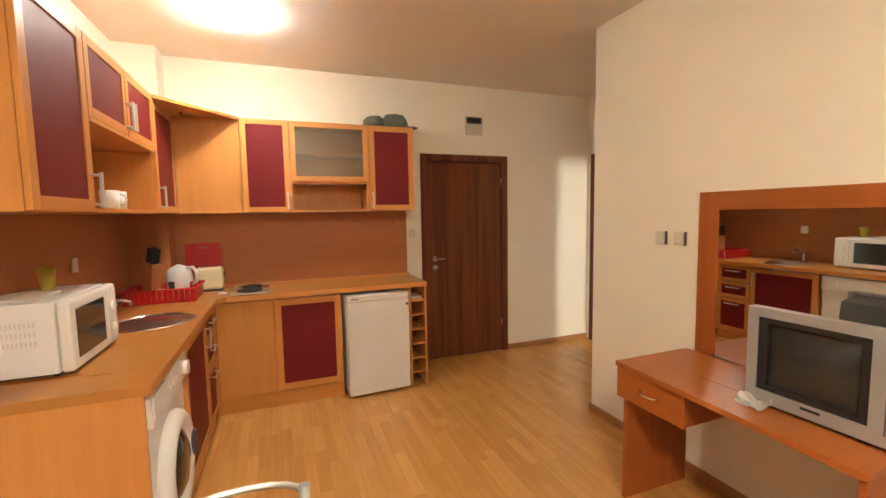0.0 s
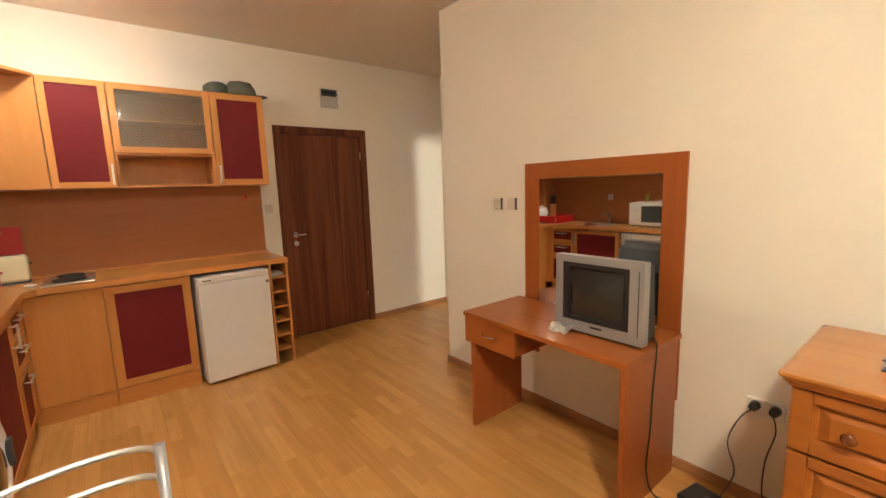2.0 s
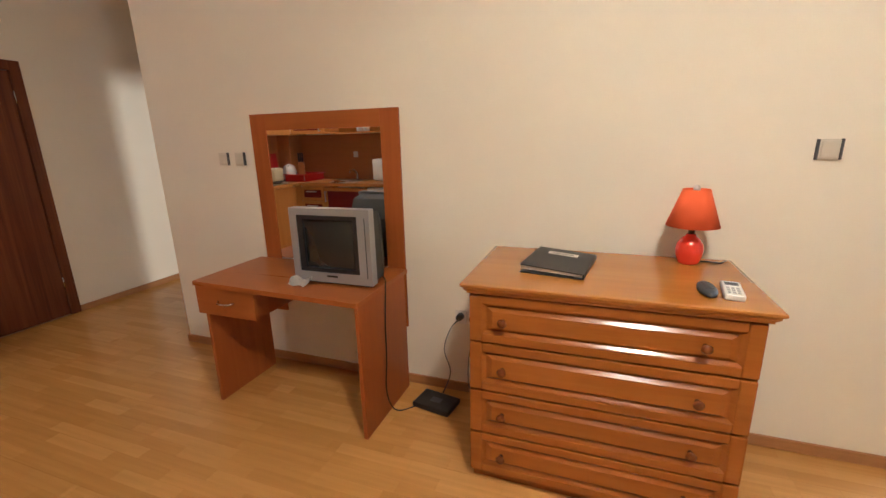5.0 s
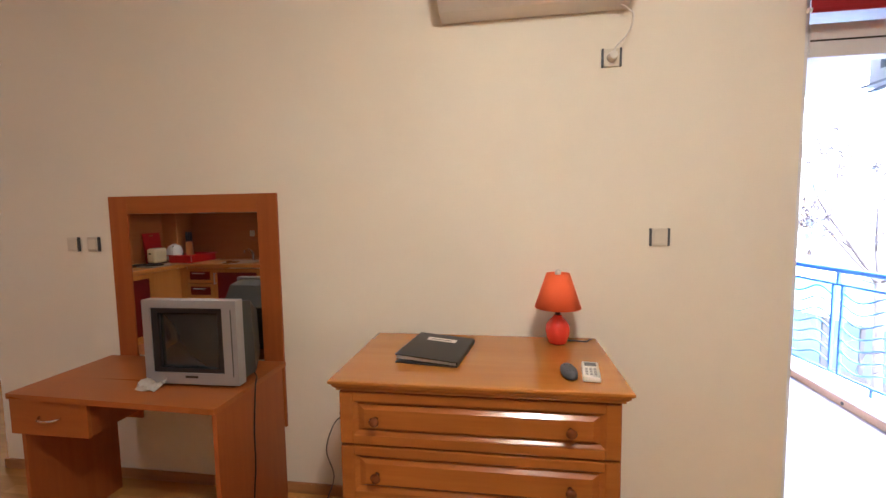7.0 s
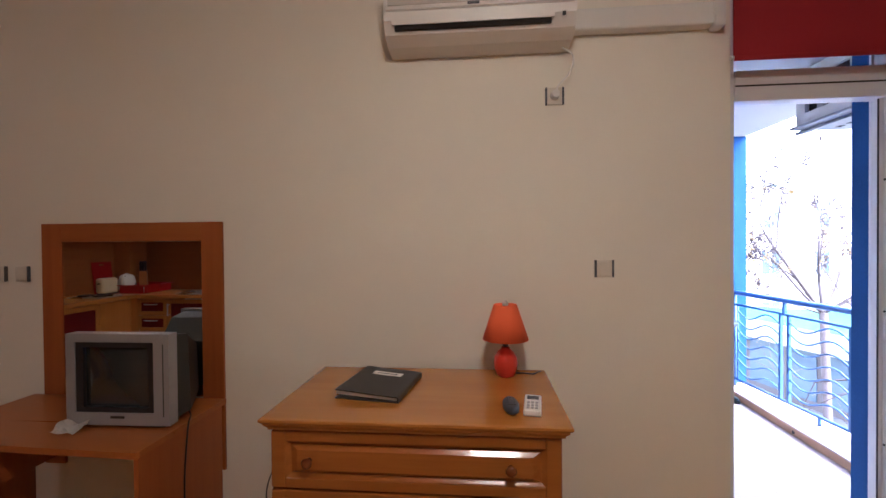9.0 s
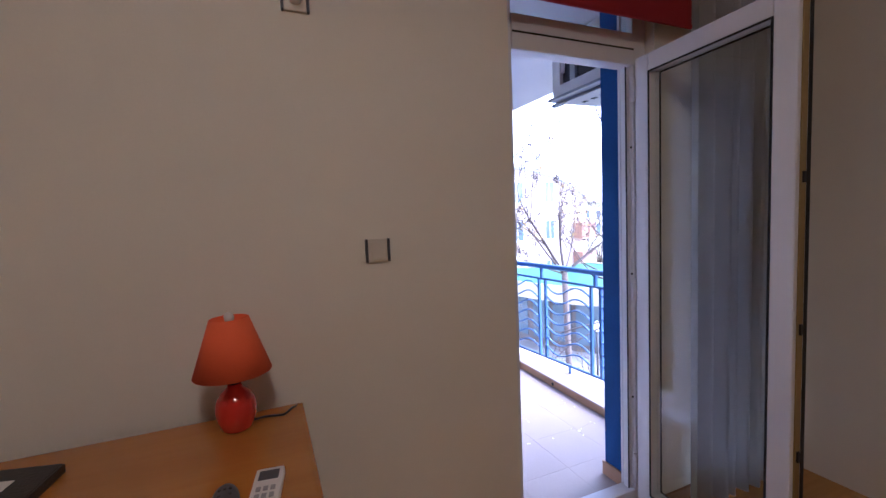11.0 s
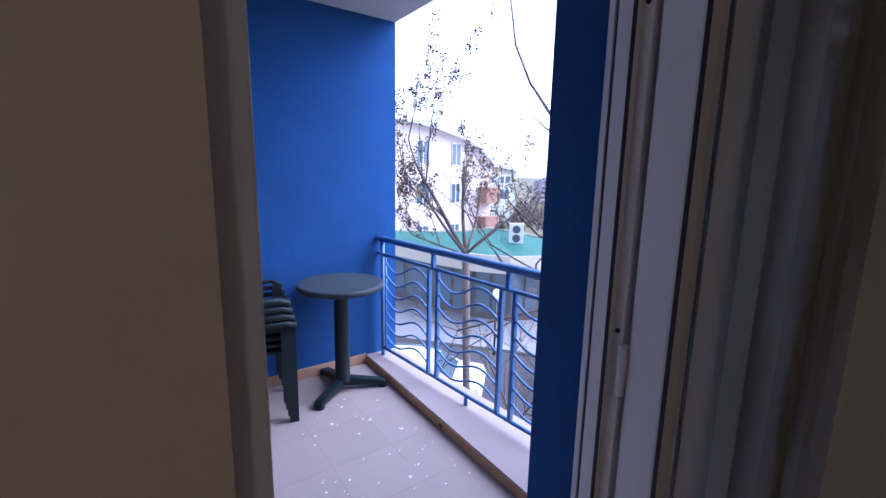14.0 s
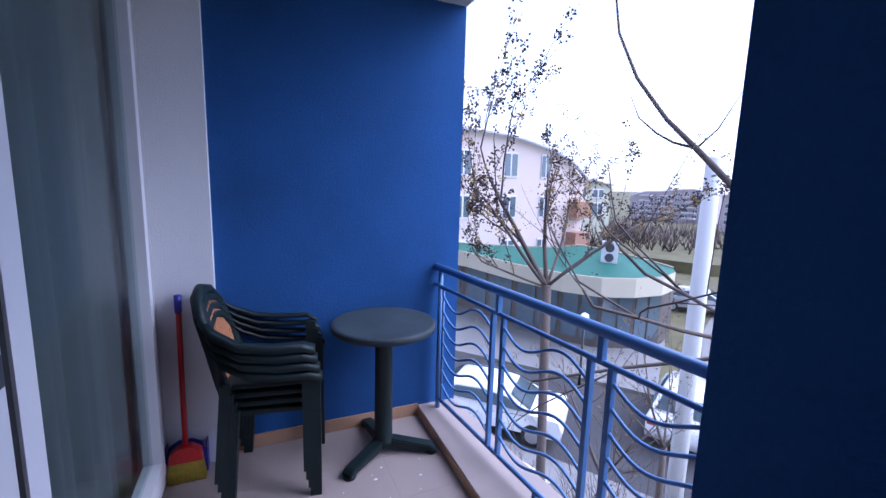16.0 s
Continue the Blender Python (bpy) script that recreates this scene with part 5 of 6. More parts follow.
part("top_rail", box(SW, LW - SW, 0, TH, LZ1 - SW, LZ1, 0.006), PVC, lf)
part("bottom_rail", box(SW, LW - SW, 0, TH, LZ0, LZ0 + SW, 0.006), PVC, lf)
part("pane", box(SW - 0.005, LW - SW + 0.005, 0.02, 0.042, LZ0 + SW - 0.005, LZ1 - SW + 0.005), PANE, lf).visible_shadow = False
for y in (-0.0012, TH - 0.0018):
    part("gasket", wall_with_hole(SW - 0.001, LW - SW + 0.001, y, y + 0.003, LZ0 + SW - 0.001, LZ1 - SW + 0.001, 0, SW + 0.006, LW - SW - 0.006, LZ0 + SW + 0.006, LZ1 - SW - 0.006), GASKET, lf)
part("lock_strip", box(LW - 0.001, LW + 0.004, 0.015, 0.04, LZ0 + 0.02, LZ1 - 0.02), BRASS_SEAL, lf, "yellowed metal lock strip")
part("seal", box(LW - 0.002, LW + 0.003, 0.048, 0.062, LZ0 + 0.005, LZ1 - 0.005), GASKET, lf)
for z in (0.6, 1.02, 1.5):
    part("lock_cam", box(LW + 0.004, LW + 0.010, 0.022, 0.034, z, z + 0.035), DARK_PLASTIC, lf)
hb = bmesh.new()
bx(hb, LW - 0.055, LW - 0.03, TH, TH + 0.012, 0.98, 1.11, 0.003)
tube(hb, [(LW - 0.042, TH + 0.012, 1.045), (LW - 0.042, TH + 0.05, 1.045), (LW - 0.15, TH + 0.052, 1.045)], 0.009)
part("handle", hb, WHITE_PLASTIC, lf, "white door handle")
for z in (0.18, 1.02, 1.92):
    part("hinge", tube(bmesh.new(), [(-0.006, -0.006, z), (-0.006, -0.006, z + 0.1)], 0.009, 10), PVC, lf)
lf.matrix_basis = pose(2.230, -2.200, 0.0, 0, 0, 176)

# ---- balcony ----
BZ = -0.012                       # balcony floor
BXE, BYN, BYO = 4.662, -1.44, -3.06
structure("balcony_slab", prism(bmesh.new(), [(2.32, BYN), (BXE, BYN), (BXE, -2.97), (2.5, -3.16), (2.32, -3.16)], 2, -0.32, BZ - 0.0012), GROUT)
structure("balcony_ceiling", box(2.32, 4.80, BYO, -1.36, 2.49, 2.73), WHITE_RENDER)
structure("balcony_wall_east", box(BXE, 4.82, BYO, -1.445, -0.3, 2.49), BLUE_RENDER, "deep blue rendered balcony wall")
structure("balcony_pillar", box(2.327, 2.53, -3.6, -2.290, -5.6, 9.0), BLUE_RENDER, "deep blue rendered wall beside the balcony door")
structure("balcony_corner_strip", box(4.60, BXE - 0.001, -1.69, -1.4405, BZ, 2.489), WHITE_RENDER)
structure("balcony_skirting_east", box(BXE - 0.011, BXE - 0.0005, -2.80, -1.691, BZ, BZ + 0.075, 0.002), SKIRT_TILE)
structure("balcony_skirting_pillar", box(2.40, 2.541, -2.2895, -2.279, BZ, BZ + 0.075, 0.002), SKIRT_TILE)
structure("balcony_skirting_north", box(4.46, 4.599, -1.452, -1.4405, BZ, BZ + 0.075, 0.002), SKIRT_TILE)
def rail_y(x):
    return -2.91 - 0.082 * (4.62 - x)


kerb = bmesh.new()
prism(kerb, [(BXE - 0.001, -2.805), (BXE - 0.001, -3.05), (2.532, -3.24), (2.532, -2.755)], 2, -0.34, 0.050)
structure("balcony_kerb", kerb, TILE, "tiled balcony kerb")
structure("kerb_front_tile", prism(bmesh.new(), [(BXE - 0.002, -2.7995), (BXE - 0.002, -2.8045), (2.533, -2.7545), (2.533, -2.7495)], 2, BZ, 0.042), SKIRT_TILE)
solo("drain_hole", tube(bmesh.new(), [(3.62, -2.772, 0.012), (3.62, -2.80, 0.012)], 0.014, 12), GASKET, "dark drain hole in the balcony kerb", "drain")

# railing with waved bars
rl = thing("balcony_railing", "blue painted steel balcony railing with waved bars", "railing", 0, 0, 0)
XA, XZ = 4.655, 2.535
def rp(x, z):
    return (x, rail_y(x), z)


part("handrail", tube(bmesh.new(), [rp(XA, 0.955), rp(3.6, 0.958), rp(XZ, 0.955)], 0.023, 14), BLUE_METAL, rl)
part("upper_rail", tube(bmesh.new(), [rp(XA, 0.842), rp(XZ, 0.842)], 0.012, 8), BLUE_METAL, rl)
part("lower_rail", tube(bmesh.new(), [rp(4.59, 0.115), rp(XZ, 0.115)], 0.012, 8), BLUE_METAL, rl)
part("corner_post", tube(bmesh.new(), [rp(4.592, 0.046), rp(4.592, 0.94)], 0.016, 8), BLUE_METAL, rl)
part("corner_post", tube(bmesh.new(), [rp(4.55, 0.115), rp(4.55, 0.842)], 0.009, 8), BLUE_METAL, rl)
for x in (4.03, 3.945, 3.41, 3.315, 2.78, 2.70):
    bm = bmesh.new()
    y = rail_y(x)
    bx(bm, x - 0.012, x + 0.012, y - 0.012, y + 0.012, 0.115, 0.842, 0.003)
    part("post", bm, BLUE_METAL, rl)
for x in (3.99, 3.365, 2.74):
    bm = bmesh.new()
    y = rail_y(x)
    bx(bm, x - 0.013, x + 0.013, y - 0.013, y + 0.013, 0.842, 0.94, 0.003)
    part("stub", bm, BLUE_METAL, rl)
for x in (3.66, 2.95):
    part("foot", tube(bmesh.new(), [rp(x, 0.046), rp(x, 0.115)], 0.013, 8), BLUE_METAL, rl)
for xa, xb, up in ((4.55, 4.03, 1), (3.945, 3.41, 1), (3.315, 2.78, 1), (2.70, 2.535, 1)):
    for k in range(7):
        za = 0.79 - 0.094 * k
        pts = []
        for j in range(17):
            u = j / 16
            x = xa + (xb - xa) * u
            pts.append(rp(x, za - 0.055 * u * 0.9 - 0.052 * math.sin(2 * math.pi * u) * (1 - 0.15 * k / 6)))
        part("waved_bar", tube(bmesh.new(), pts, 0.0075, 6), BLUE_METAL, rl)

# bedroom glazing on the balcony
gz = tagged(new("window_1"), "white plastic balcony glazing with curtains behind", "window", "", "structure")
GY0, GY1 = -1.460, -1.39
for a, b in ((2.66, 2.735), (4.405, 4.44)):
    part("frame_side", box(a, b, GY0, GY1, 0.02, 2.47, 0.004), PVC, gz)
part("frame_head", box(2.735, 4.405, GY0, GY1, 2.40, 2.47, 0.004), PVC, gz)
part("frame_sill", box(2.735, 4.405, GY0, GY1, 0.02, 0.10, 0.004), PVC, gz)
for a, b in ((2.74, 3.25), (3.285, 4.40)):
    lfm = part("casement", wall_with_hole(a, b, GY0 - 0.012, GY1 - 0.01, 0.105, 2.395, 0, a + 0.09 if a < 3 else a + 0.08, b - (0.07 if a < 3 else 0.05), 0.19, 2.31), PVC, gz)
    part("pane", box((a + 0.085) if a < 3 else a + 0.075, b - (0.065 if a < 3 else 0.045), -1.435, -1.425, 0.185, 2.315), PANE_LOW, lfm).visible_shadow = False
part("gasket", box(3.251, 3.284, GY0 - 0.006, GY1, 0.105, 2.395), GASKET, gz)
for z in (0.35, 1.08, 1.7):
    part("hinge", box(3.205, 3.23, GY0 - 0.022, GY0 - 0.011, z, z + 0.06, 0.003), GREY_PLASTIC, gz)
part("trim_strip", box(4.442, 4.458, -1.449, -1.4405, 0.02, 2.48), WHITE_RENDER, gz)
cu = bmesh.new()
a = [(2.50 + 2.05 * i / 170, -1.345 + 0.018 * math.sin(i * 0.62) + 0.012 * math.sin(i * 0.23 + 1)) for i in range(171)]
lo = [cu.verts.new((x, y, 0.04)) for x, y in a]
hi = [cu.verts.new((x, y, 2.60)) for x, y in a]
for i in range(170):
    f = cu.faces.new((lo[i], lo[i + 1], hi[i + 1], hi[i]))
    f.smooth = True
bmesh.ops.solidify(cu, geom=cu.faces[:], thickness=0.003)
solo("curtain", cu, CURTAIN, "pale pleated curtain hanging behind the balcony glazing", "curtain")
solo("curtain_rail", tube(bmesh.new(), [(2.45, -1.335, 2.612), (4.6, -1.335, 2.612)], 0.014, 10), WHITE_PLASTIC, "white curtain rail above the balcony glazing", "curtain rail")

# broom with dustpan
bmh = bmesh.new()
br = thing("broom", "broom with red handle and yellow bristles, leaning on the wall", "broom", 4.46, -1.542, BZ, 90)
part("handle", tube(bmesh.new(), [(0.0, -0.02, 0.17), (0.006, -0.108, 0.83)], 0.0125, 12), RED_PLASTIC, br, "red broomstick")
part("grip", tube(bmesh.new(), [(0.006, -0.108, 0.83), (0.007, -0.114, 0.915)], 0.016, 12), BLUE_PLASTIC, br)
part("head", prism(bmesh.new(), [(-0.072, 0.115), (0.072, 0.115), (0.066, 0.16), (0.028, 0.19), (-0.028, 0.19), (-0.066, 0.16)], 1, -0.045, 0.005), RED_PLASTIC, br)
bri = bmesh.new()
for i in range(46):
    for j in range(4):
        x, y = -0.068 + 0.136 * i / 45, -0.038 + 0.012 * j
        tube(bri, [(x, y, 0.117), (x * 1.18 + random.uniform(-0.004, 0.004), y * 1.5 - 0.005, random.uniform(0.0, 0.006))], 0.0022, 4)
part("bristles", bri, BRISTLE, br)
dp = thing("dustpan", "blue plastic dustpan standing behind the broom", "dustpan", 4.57, -1.535, BZ, 90)
pan = bmesh.new()
prism(pan, [(-0.088, 0.0), (0.088, 0.0), (0.088, 0.11), (0.07, 0.165), (0.03, 0.19), (-0.03, 0.19), (-0.07, 0.165), (-0.088, 0.11)], 1, 0.03, 0.036)
for s in (-1, 1):
    bx(pan, s * 0.088 - 0.003, s * 0.088 + 0.003, -0.03, 0.036, 0.0, 0.15)
part("pan", pan, BLUE_PLASTIC, dp)
part("handle", tube(bmesh.new(), [(0, 0.033, 0.18), (0, 0.033, 0.27)], 0.011, 10), BLUE_PLASTIC, dp)


# stack of garden chairs
def garden_chair():
    t = thing("garden_chair", "dark green plastic garden armchair with tan lattice back, stacked", "chair", group="stacked garden chairs")
    # local: front towards -y, x across
    for s in (-1, 1):
        leg = bmesh.new()
        prism(leg, [(s * 0.255, 0.0), (s * 0.215, 0.0), (s * 0.185, 0.60), (s * 0.245, 0.60)], 1, -0.225, -0.175)
        part("front_leg", leg, GREEN_PLASTIC, t)
        rear = bmesh.new()
        pr = [(-0.20, 0.0), (-0.155, 0.0), (-0.12, 0.45), (-0.16, 0.45)]
        prism(rear, [(-p[0] - 0.0, p[1]) for p in pr], 0, s * 0.235 - 0.02, s * 0.235 + 0.02)
        part("rear_leg", rear, GREEN_PLASTIC, t)
        arm = [(s * 0.235, -0.235, 0.60), (s * 0.265, -0.18, 0.625), (s * 0.27, -0.05, 0.625), (s * 0.265, 0.08, 0.64), (s * 0.235, 0.18, 0.69), (s * 0.17, 0.245, 0.76)]
        am = bmesh.new()
        rings = []
        for i, p in enumerate(arm):
            w2 = 0.028
            n2 = Vector((s * 1.0, 0.25 * (i > 3), 0)).normalized()
            P = Vector(p)
            rings.append([am.verts.new(P + n2 * w2 + Vector((0, 0, -0.028))), am.verts.new(P + n2 * w2), am.verts.new(P - n2 * w2 + Vector((0, 0, 0.004))), am.verts.new(P - n2 * w2 + Vector((0, 0, -0.012)))])
        for a2, b2 in zip(rings, rings[1:]):
            for i in range(4):
                q = am.faces.new((a2[i], a2[(i + 1) % 4], b2[(i + 1) % 4], b2[i]))
                q.smooth = True
        am.faces.new(rings[0]), am.faces.new(rings[-1][::-1])
        bmesh.ops.recalc_face_normals(am, faces=am.faces[:])
        part("armrest", am, GREEN_PLASTIC, t)
    part("seat", box(-0.215, 0.215, -0.215, 0.15, 0.415, 0.44, 0.010), GREEN_PLASTIC, t)
    part("seat_lattice", box(-0.15, 0.15, -0.17, 0.10, 0.4395, 0.4445), TAN_MESH, t, "tan lattice seat inset")
    bb = bmesh.new()
    hoop = [(-0.20, 0.16, 0.43), (-0.205, 0.195, 0.60), (-0.185, 0.235, 0.74), (-0.11, 0.262, 0.81), (0, 0.27, 0.835), (0.11, 0.262, 0.81), (0.185, 0.235, 0.74), (0.205, 0.195, 0.60), (0.20, 0.16, 0.43)]
    tube(bb, hoop, 0.026, 8)
    part("backrest", bb, GREEN_PLASTIC, t)
    lat = bmesh.new()
    for i in range(9):
        x = -0.15 + 0.0375 * i
        top = 0.79 - 1.6 * x * x
        bx(lat, x - 0.011, x + 0.011, 0.205, 0.212, 0.46, top)
    for z in (0.5, 0.56, 0.62, 0.68, 0.74):
        bx(lat, -0.17, 0.17, 0.2055, 0.2115, z - 0.007, z + 0.007)
    for v2 in lat.verts:
        v2.co.y += (v2.co.z - 0.60) * 0.22 - 0.01
    part("back_lattice", lat, TAN_MESH, t, "tan lattice back panel")
    return t


g0 = garden_chair()
base_pose = pose(4.405, -1.95, BZ, 0, 0, -10)
g0.matrix_basis = base_pose @ Matrix.Diagonal((0.86, 1, 1, 1))
for k in (1, 2, 3):
    copy_thing(g0, pose(4.405 - 0.001 * k, -1.95 + 0.012 * k, BZ + 0.044 * k, 0, 0, -10 + 0.5 * k))

# bistro table
bt = thing("bistro_table", "round dark green plastic bistro table on a pedestal", "table", 4.375, -2.495, BZ, 12)
part("tabletop", lathe(bmesh.new(), [(0.24, 0.702), (0.268, 0.706), (0.277, 0.717), (0.277, 0.734), (0.27, 0.743), (0.255, 0.745), (0.01, 0.745)], 56), TABLE_GREEN, bt, "weathered speckled tabletop")
part("pedestal", lathe(bmesh.new(), [(0.062, 0.055), (0.058, 0.075), (0.050, 0.09), (0.046, 0.67), (0.075, 0.702)], 28), GREEN_PLASTIC, bt)
for k in range(3):
    a = radians(234 + 120 * k)
    leg = bmesh.new()
    prism(leg, [(-0.03, 0.075), (0.05, 0.085), (0.27, 0.05), (0.295, 0.03), (0.295, 0.016), (0.04, 0.03), (-0.03, 0.03)], 1, -0.032, 0.032)
    bmesh.ops.bevel(leg, geom=leg.edges[:], offset=0.006, segments=2, affect="EDGES")
    bmesh.ops.rotate(leg, verts=leg.verts, cent=(0, 0, 0), matrix=Matrix.Rotation(a, 3, "Z"))
    l2 = part("leg", leg, GREEN_PLASTIC, bt)
    part("glide", lathe(bmesh.new(), [(0.03, 0), (0.034, 0.006), (0.03, 0.018)], 14, (0.268 * math.cos(a), 0.268 * math.sin(a), 0)), GREEN_PLASTIC, l2)

# outdoor unit on brackets above the balcony opening
ou = thing("outdoor_unit", "pale grey air conditioner outdoor unit on wall brackets", "air conditioner", 2.532, -2.38, 2.12)
part("casing", box(0.07, 0.50, -0.78, -0.03, 0.035, 0.36, 0.012), WHITE_PLASTIC, ou)
sd = part("side_panel", wall_with_hole(0.07, 0.50, -0.029, 0.0, 0.035, 0.36, 0, 0.12, 0.43, 0.10, 0.30), WHITE_PLASTIC, ou, "pale side panel with open service hatch")
part("hatch", box(0.12, 0.43, -0.0285, -0.026, 0.10, 0.30), DARK_PLASTIC, sd, "dark open hatch")
part("divider", box(0.30, 0.345, -0.026, -0.004, 0.10, 0.30, 0.003), SILVER, sd)
part("valve", tube(bmesh.new(), [(0.375, -0.026, 0.27), (0.385, 0.006, 0.25), (0.39, 0.01, 0.16)], 0.012, 8), PAPER, sd)
part("base_tray", box(0.05, 0.53, -0.80, 0.02, 0.018, 0.034, 0.004), SILVER, ou)
part("fan_ring", tube(bmesh.new(), [(0.505, -0.30 + 0.135 * math.cos(u), 0.20 + 0.135 * math.sin(u)) for u in [2 * math.pi * q / 28 for q in range(29)]], 0.009, 6, False), GREY_PLASTIC, ou)
for y in (-0.06, -0.70):
    b2 = bmesh.new()
    bx(b2, 0.0, 0.57, y - 0.018, y + 0.018, 0.0, 0.017, 0.002)
    bx(b2, 0.0, 0.008, y - 0.018, y + 0.018, -0.02, 0.33, 0.002)
    part("bracket", b2, SILVER, ou)
    for k in range(5):
        part("slot", box(0.10 + 0.08 * k, 0.14 + 0.08 * k, y - 0.16 if y > -0.3 else y + 0.08, y - 0.13 if y > -0.3 else y + 0.11, 0.0165, 0.0178), GASKET, ou)
    part("rubber_pad", box(0.13, 0.17, y - 0.02, y + 0.02, 0.0165, 0.0185), GASKET, ou)

# specks of dirt and fallen petals on the tiles
sp = bmesh.new()
for k in range(70):
    x, y = random.uniform(2.9, 4.3), random.uniform(-2.7, -2.0)
    s = random.choice((0.004, 0.006, 0.009, 0.013))
    a = random.uniform(0, 6.28)
    prism(sp, [(x + s * math.cos(a + u) * random.uniform(0.5, 1), y + s * math.sin(a + u) * random.uniform(0.5, 1)) for u in (0, 1.3, 2.5, 3.8, 5.0)], 2, BZ + 0.0003, BZ + 0.0025)
solo("fallen_petals", sp, PAPER, "small pale flakes scattered on the balcony tiles", "debris", kind="stuff")

# ---- outdoors ----
GZ = -5.6
CAM0 = Vector((2.26, -1.90, 0))
def polar(az, d, z=GZ):
    """A place by bearing from the balcony (degrees below the x axis) and distance."""
    return Vector((CAM0.x + d * math.cos(radians(az)), CAM0.y - d * math.sin(radians(az)), z))


ASPHALT = pbr("asphalt", (0.05, 0.05, 0.055), 0.85, var=0.2, scale=0.6, fine=30, bump=0.05)
PAVING = pbr("concrete_paving", (0.21, 0.205, 0.20), 0.85, var=0.12, scale=0.8, fine=20, bump=0.04)
EARTH = pbr("winter_grass_and_earth", (0.115, 0.105, 0.05), 0.95, var=0.35, scale=0.8, fine=12, bump=0.1)
PINK = pbr("pink_facade", (0.60, 0.50, 0.455), 0.85, var=0.05, scale=0.4, fine=30)
ORANGE_WALL = pbr("orange_facade", (0.34, 0.19, 0.13), 0.85, var=0.06, scale=0.4)
LIME_WALL = pbr("pale_green_facade", (0.42, 0.43, 0.34), 0.85, var=0.06, scale=0.4)
CREAM_WALL = pbr("cream_fascia", (0.50, 0.46, 0.35), 0.8, var=0.05, scale=0.5)
SHOPFRONT = pbr("brown_shopfront", (0.10, 0.085, 0.075), 0.7, var=0.15, scale=0.8)
ROOF_GREEN = pbr("green_sheet_roof", (0.07, 0.27, 0.20), 0.5, var=0.08, scale=0.6)
WIN_DARK = pbr("window_glass_dark", (0.10, 0.14, 0.17), 0.08, var=0.1, coat=0.3)
FAR_WALL = pbr("hazy_apartment_wall", (0.42, 0.37, 0.40), 0.9, var=0.08, scale=0.1)
FAR_SLAB = pbr("pale_balcony_slab", (0.62, 0.60, 0.64), 0.9, var=0.04, scale=0.2)
BARK = pbr("grey_brown_bark", (0.115, 0.09, 0.078), 0.9, var=0.25, scale=12, fine=70, bump=0.1)
SEED = pbr("dark_seed_clusters", (0.075, 0.055, 0.05), 0.9, var=0.4, scale=20)
DRY_LEAF = pbr("dry_yellow_leaves", (0.33, 0.22, 0.075), 0.8, var=0.4, scale=14)
CONIFER = pbr("dark_conifer", (0.028, 0.045, 0.022), 0.9, var=0.4, scale=9)
CAR_WHITE = pbr("white_car_paint", (0.78, 0.79, 0.80), 0.2, var=0.02, bump=0.0, coat=0.6)
CAR_SILVER = pbr("silver_car_paint", (0.45, 0.47, 0.50), 0.25, metal=0.4, var=0.02, bump=0.0, coat=0.6)
TYRE = pbr("tyre_rubber", (0.018, 0.018, 0.02), 0.8, var=0.2)

structure("ground", box(-3000, 3000, -3000, 3000, GZ - 1.0, GZ), EARTH)
structure("house_wall_below", box(2.33, 4.80, -3.02, -2.2, GZ, -0.325), BLUE_RENDER)


def strip(name, az_d, mat, z0, z1, label=""):
    pts = [polar(a, d) for a, d in az_d]
    return structure(name, prism(bmesh.new(), [(p.x, p.y) for p in pts], 2, z0, z1), mat, label)


strip("pavement_near", ((8, 9.6), (25, 8.2), (45, 7.2), (70, 7.4), (70, 10.2), (45, 10.3), (25, 11.8), (8, 14)), PAVING, GZ + 0.001, GZ + 0.13)
strip("road", ((8, 14.1), (25, 11.9), (45, 10.4), (75, 10.2), (82, 17.5), (60, 15.6), (45, 15.6), (25, 17.2), (8, 21)), ASPHALT, GZ + 0.001, GZ + 0.012)
strip("road_side", ((53, 15.4), (62, 15.6), (68, 70), (60.5, 70)), PAVING, GZ + 0.001, GZ + 0.010)
strip("pavement_far", ((8, 21.1), (25, 17.3), (45, 15.7), (52.5, 15.5), (53, 24), (45, 22), (25, 28), (8, 32)), PAVING, GZ + 0.001, GZ + 0.14)

# curved pavilion with green roof
pv = thing("pavilion", "low curved pavilion with cream fascia and green metal roof", "building", 0, 0, 0)
eave = [(18, 26.0), (27, 22.6), (34, 19.6), (40, 18.2), (45, 17.9), (49, 18.5), (52, 19.6), (53.2, 21.0)]
E2 = [polar(a, d) for a, d in eave]
tops = [(18, 28, -2.0), (27, 25.5, -2.0), (34, 25, -1.98), (39, 24.8, -1.88), (42, 24.5, -1.62), (46, 23.6, -1.72), (50.5, 22.6, -1.92), (52.9, 21.9, -2.01)]
back = [polar(p, d) for p, d, z in reversed(tops)]
out_poly = [(p.x, p.y) for p in E2] + [(p.x, p.y) for p in back]
part("fascia", prism(bmesh.new(), out_poly, 2, -2.85, -2.05), CREAM_WALL, pv)
inner = [polar(a, d + 1.3) for a, d in eave]
part("wall", prism(bmesh.new(), [(p.x, p.y) for p in inner] + [(p.x, p.y) for p in back], 2, GZ, -2.851), SHOPFRONT, pv, "dark recessed shopfront")
roof = bmesh.new()
lo = [roof.verts.new((p.x, p.y, -2.04)) for p in [polar(a, d + 0.12) for a, d in eave]]
hi = [roof.verts.new(polar(a, d, z)) for a, d, z in tops]
bk2 = [roof.verts.new(polar(a, d + 3, z - 0.9)) for a, d, z in tops]
for r1, r2 in ((lo, hi), (hi, bk2)):
    for i in range(len(r1) - 1):
        f = roof.faces.new((r1[i], r1[i + 1], r2[i + 1], r2[i]))
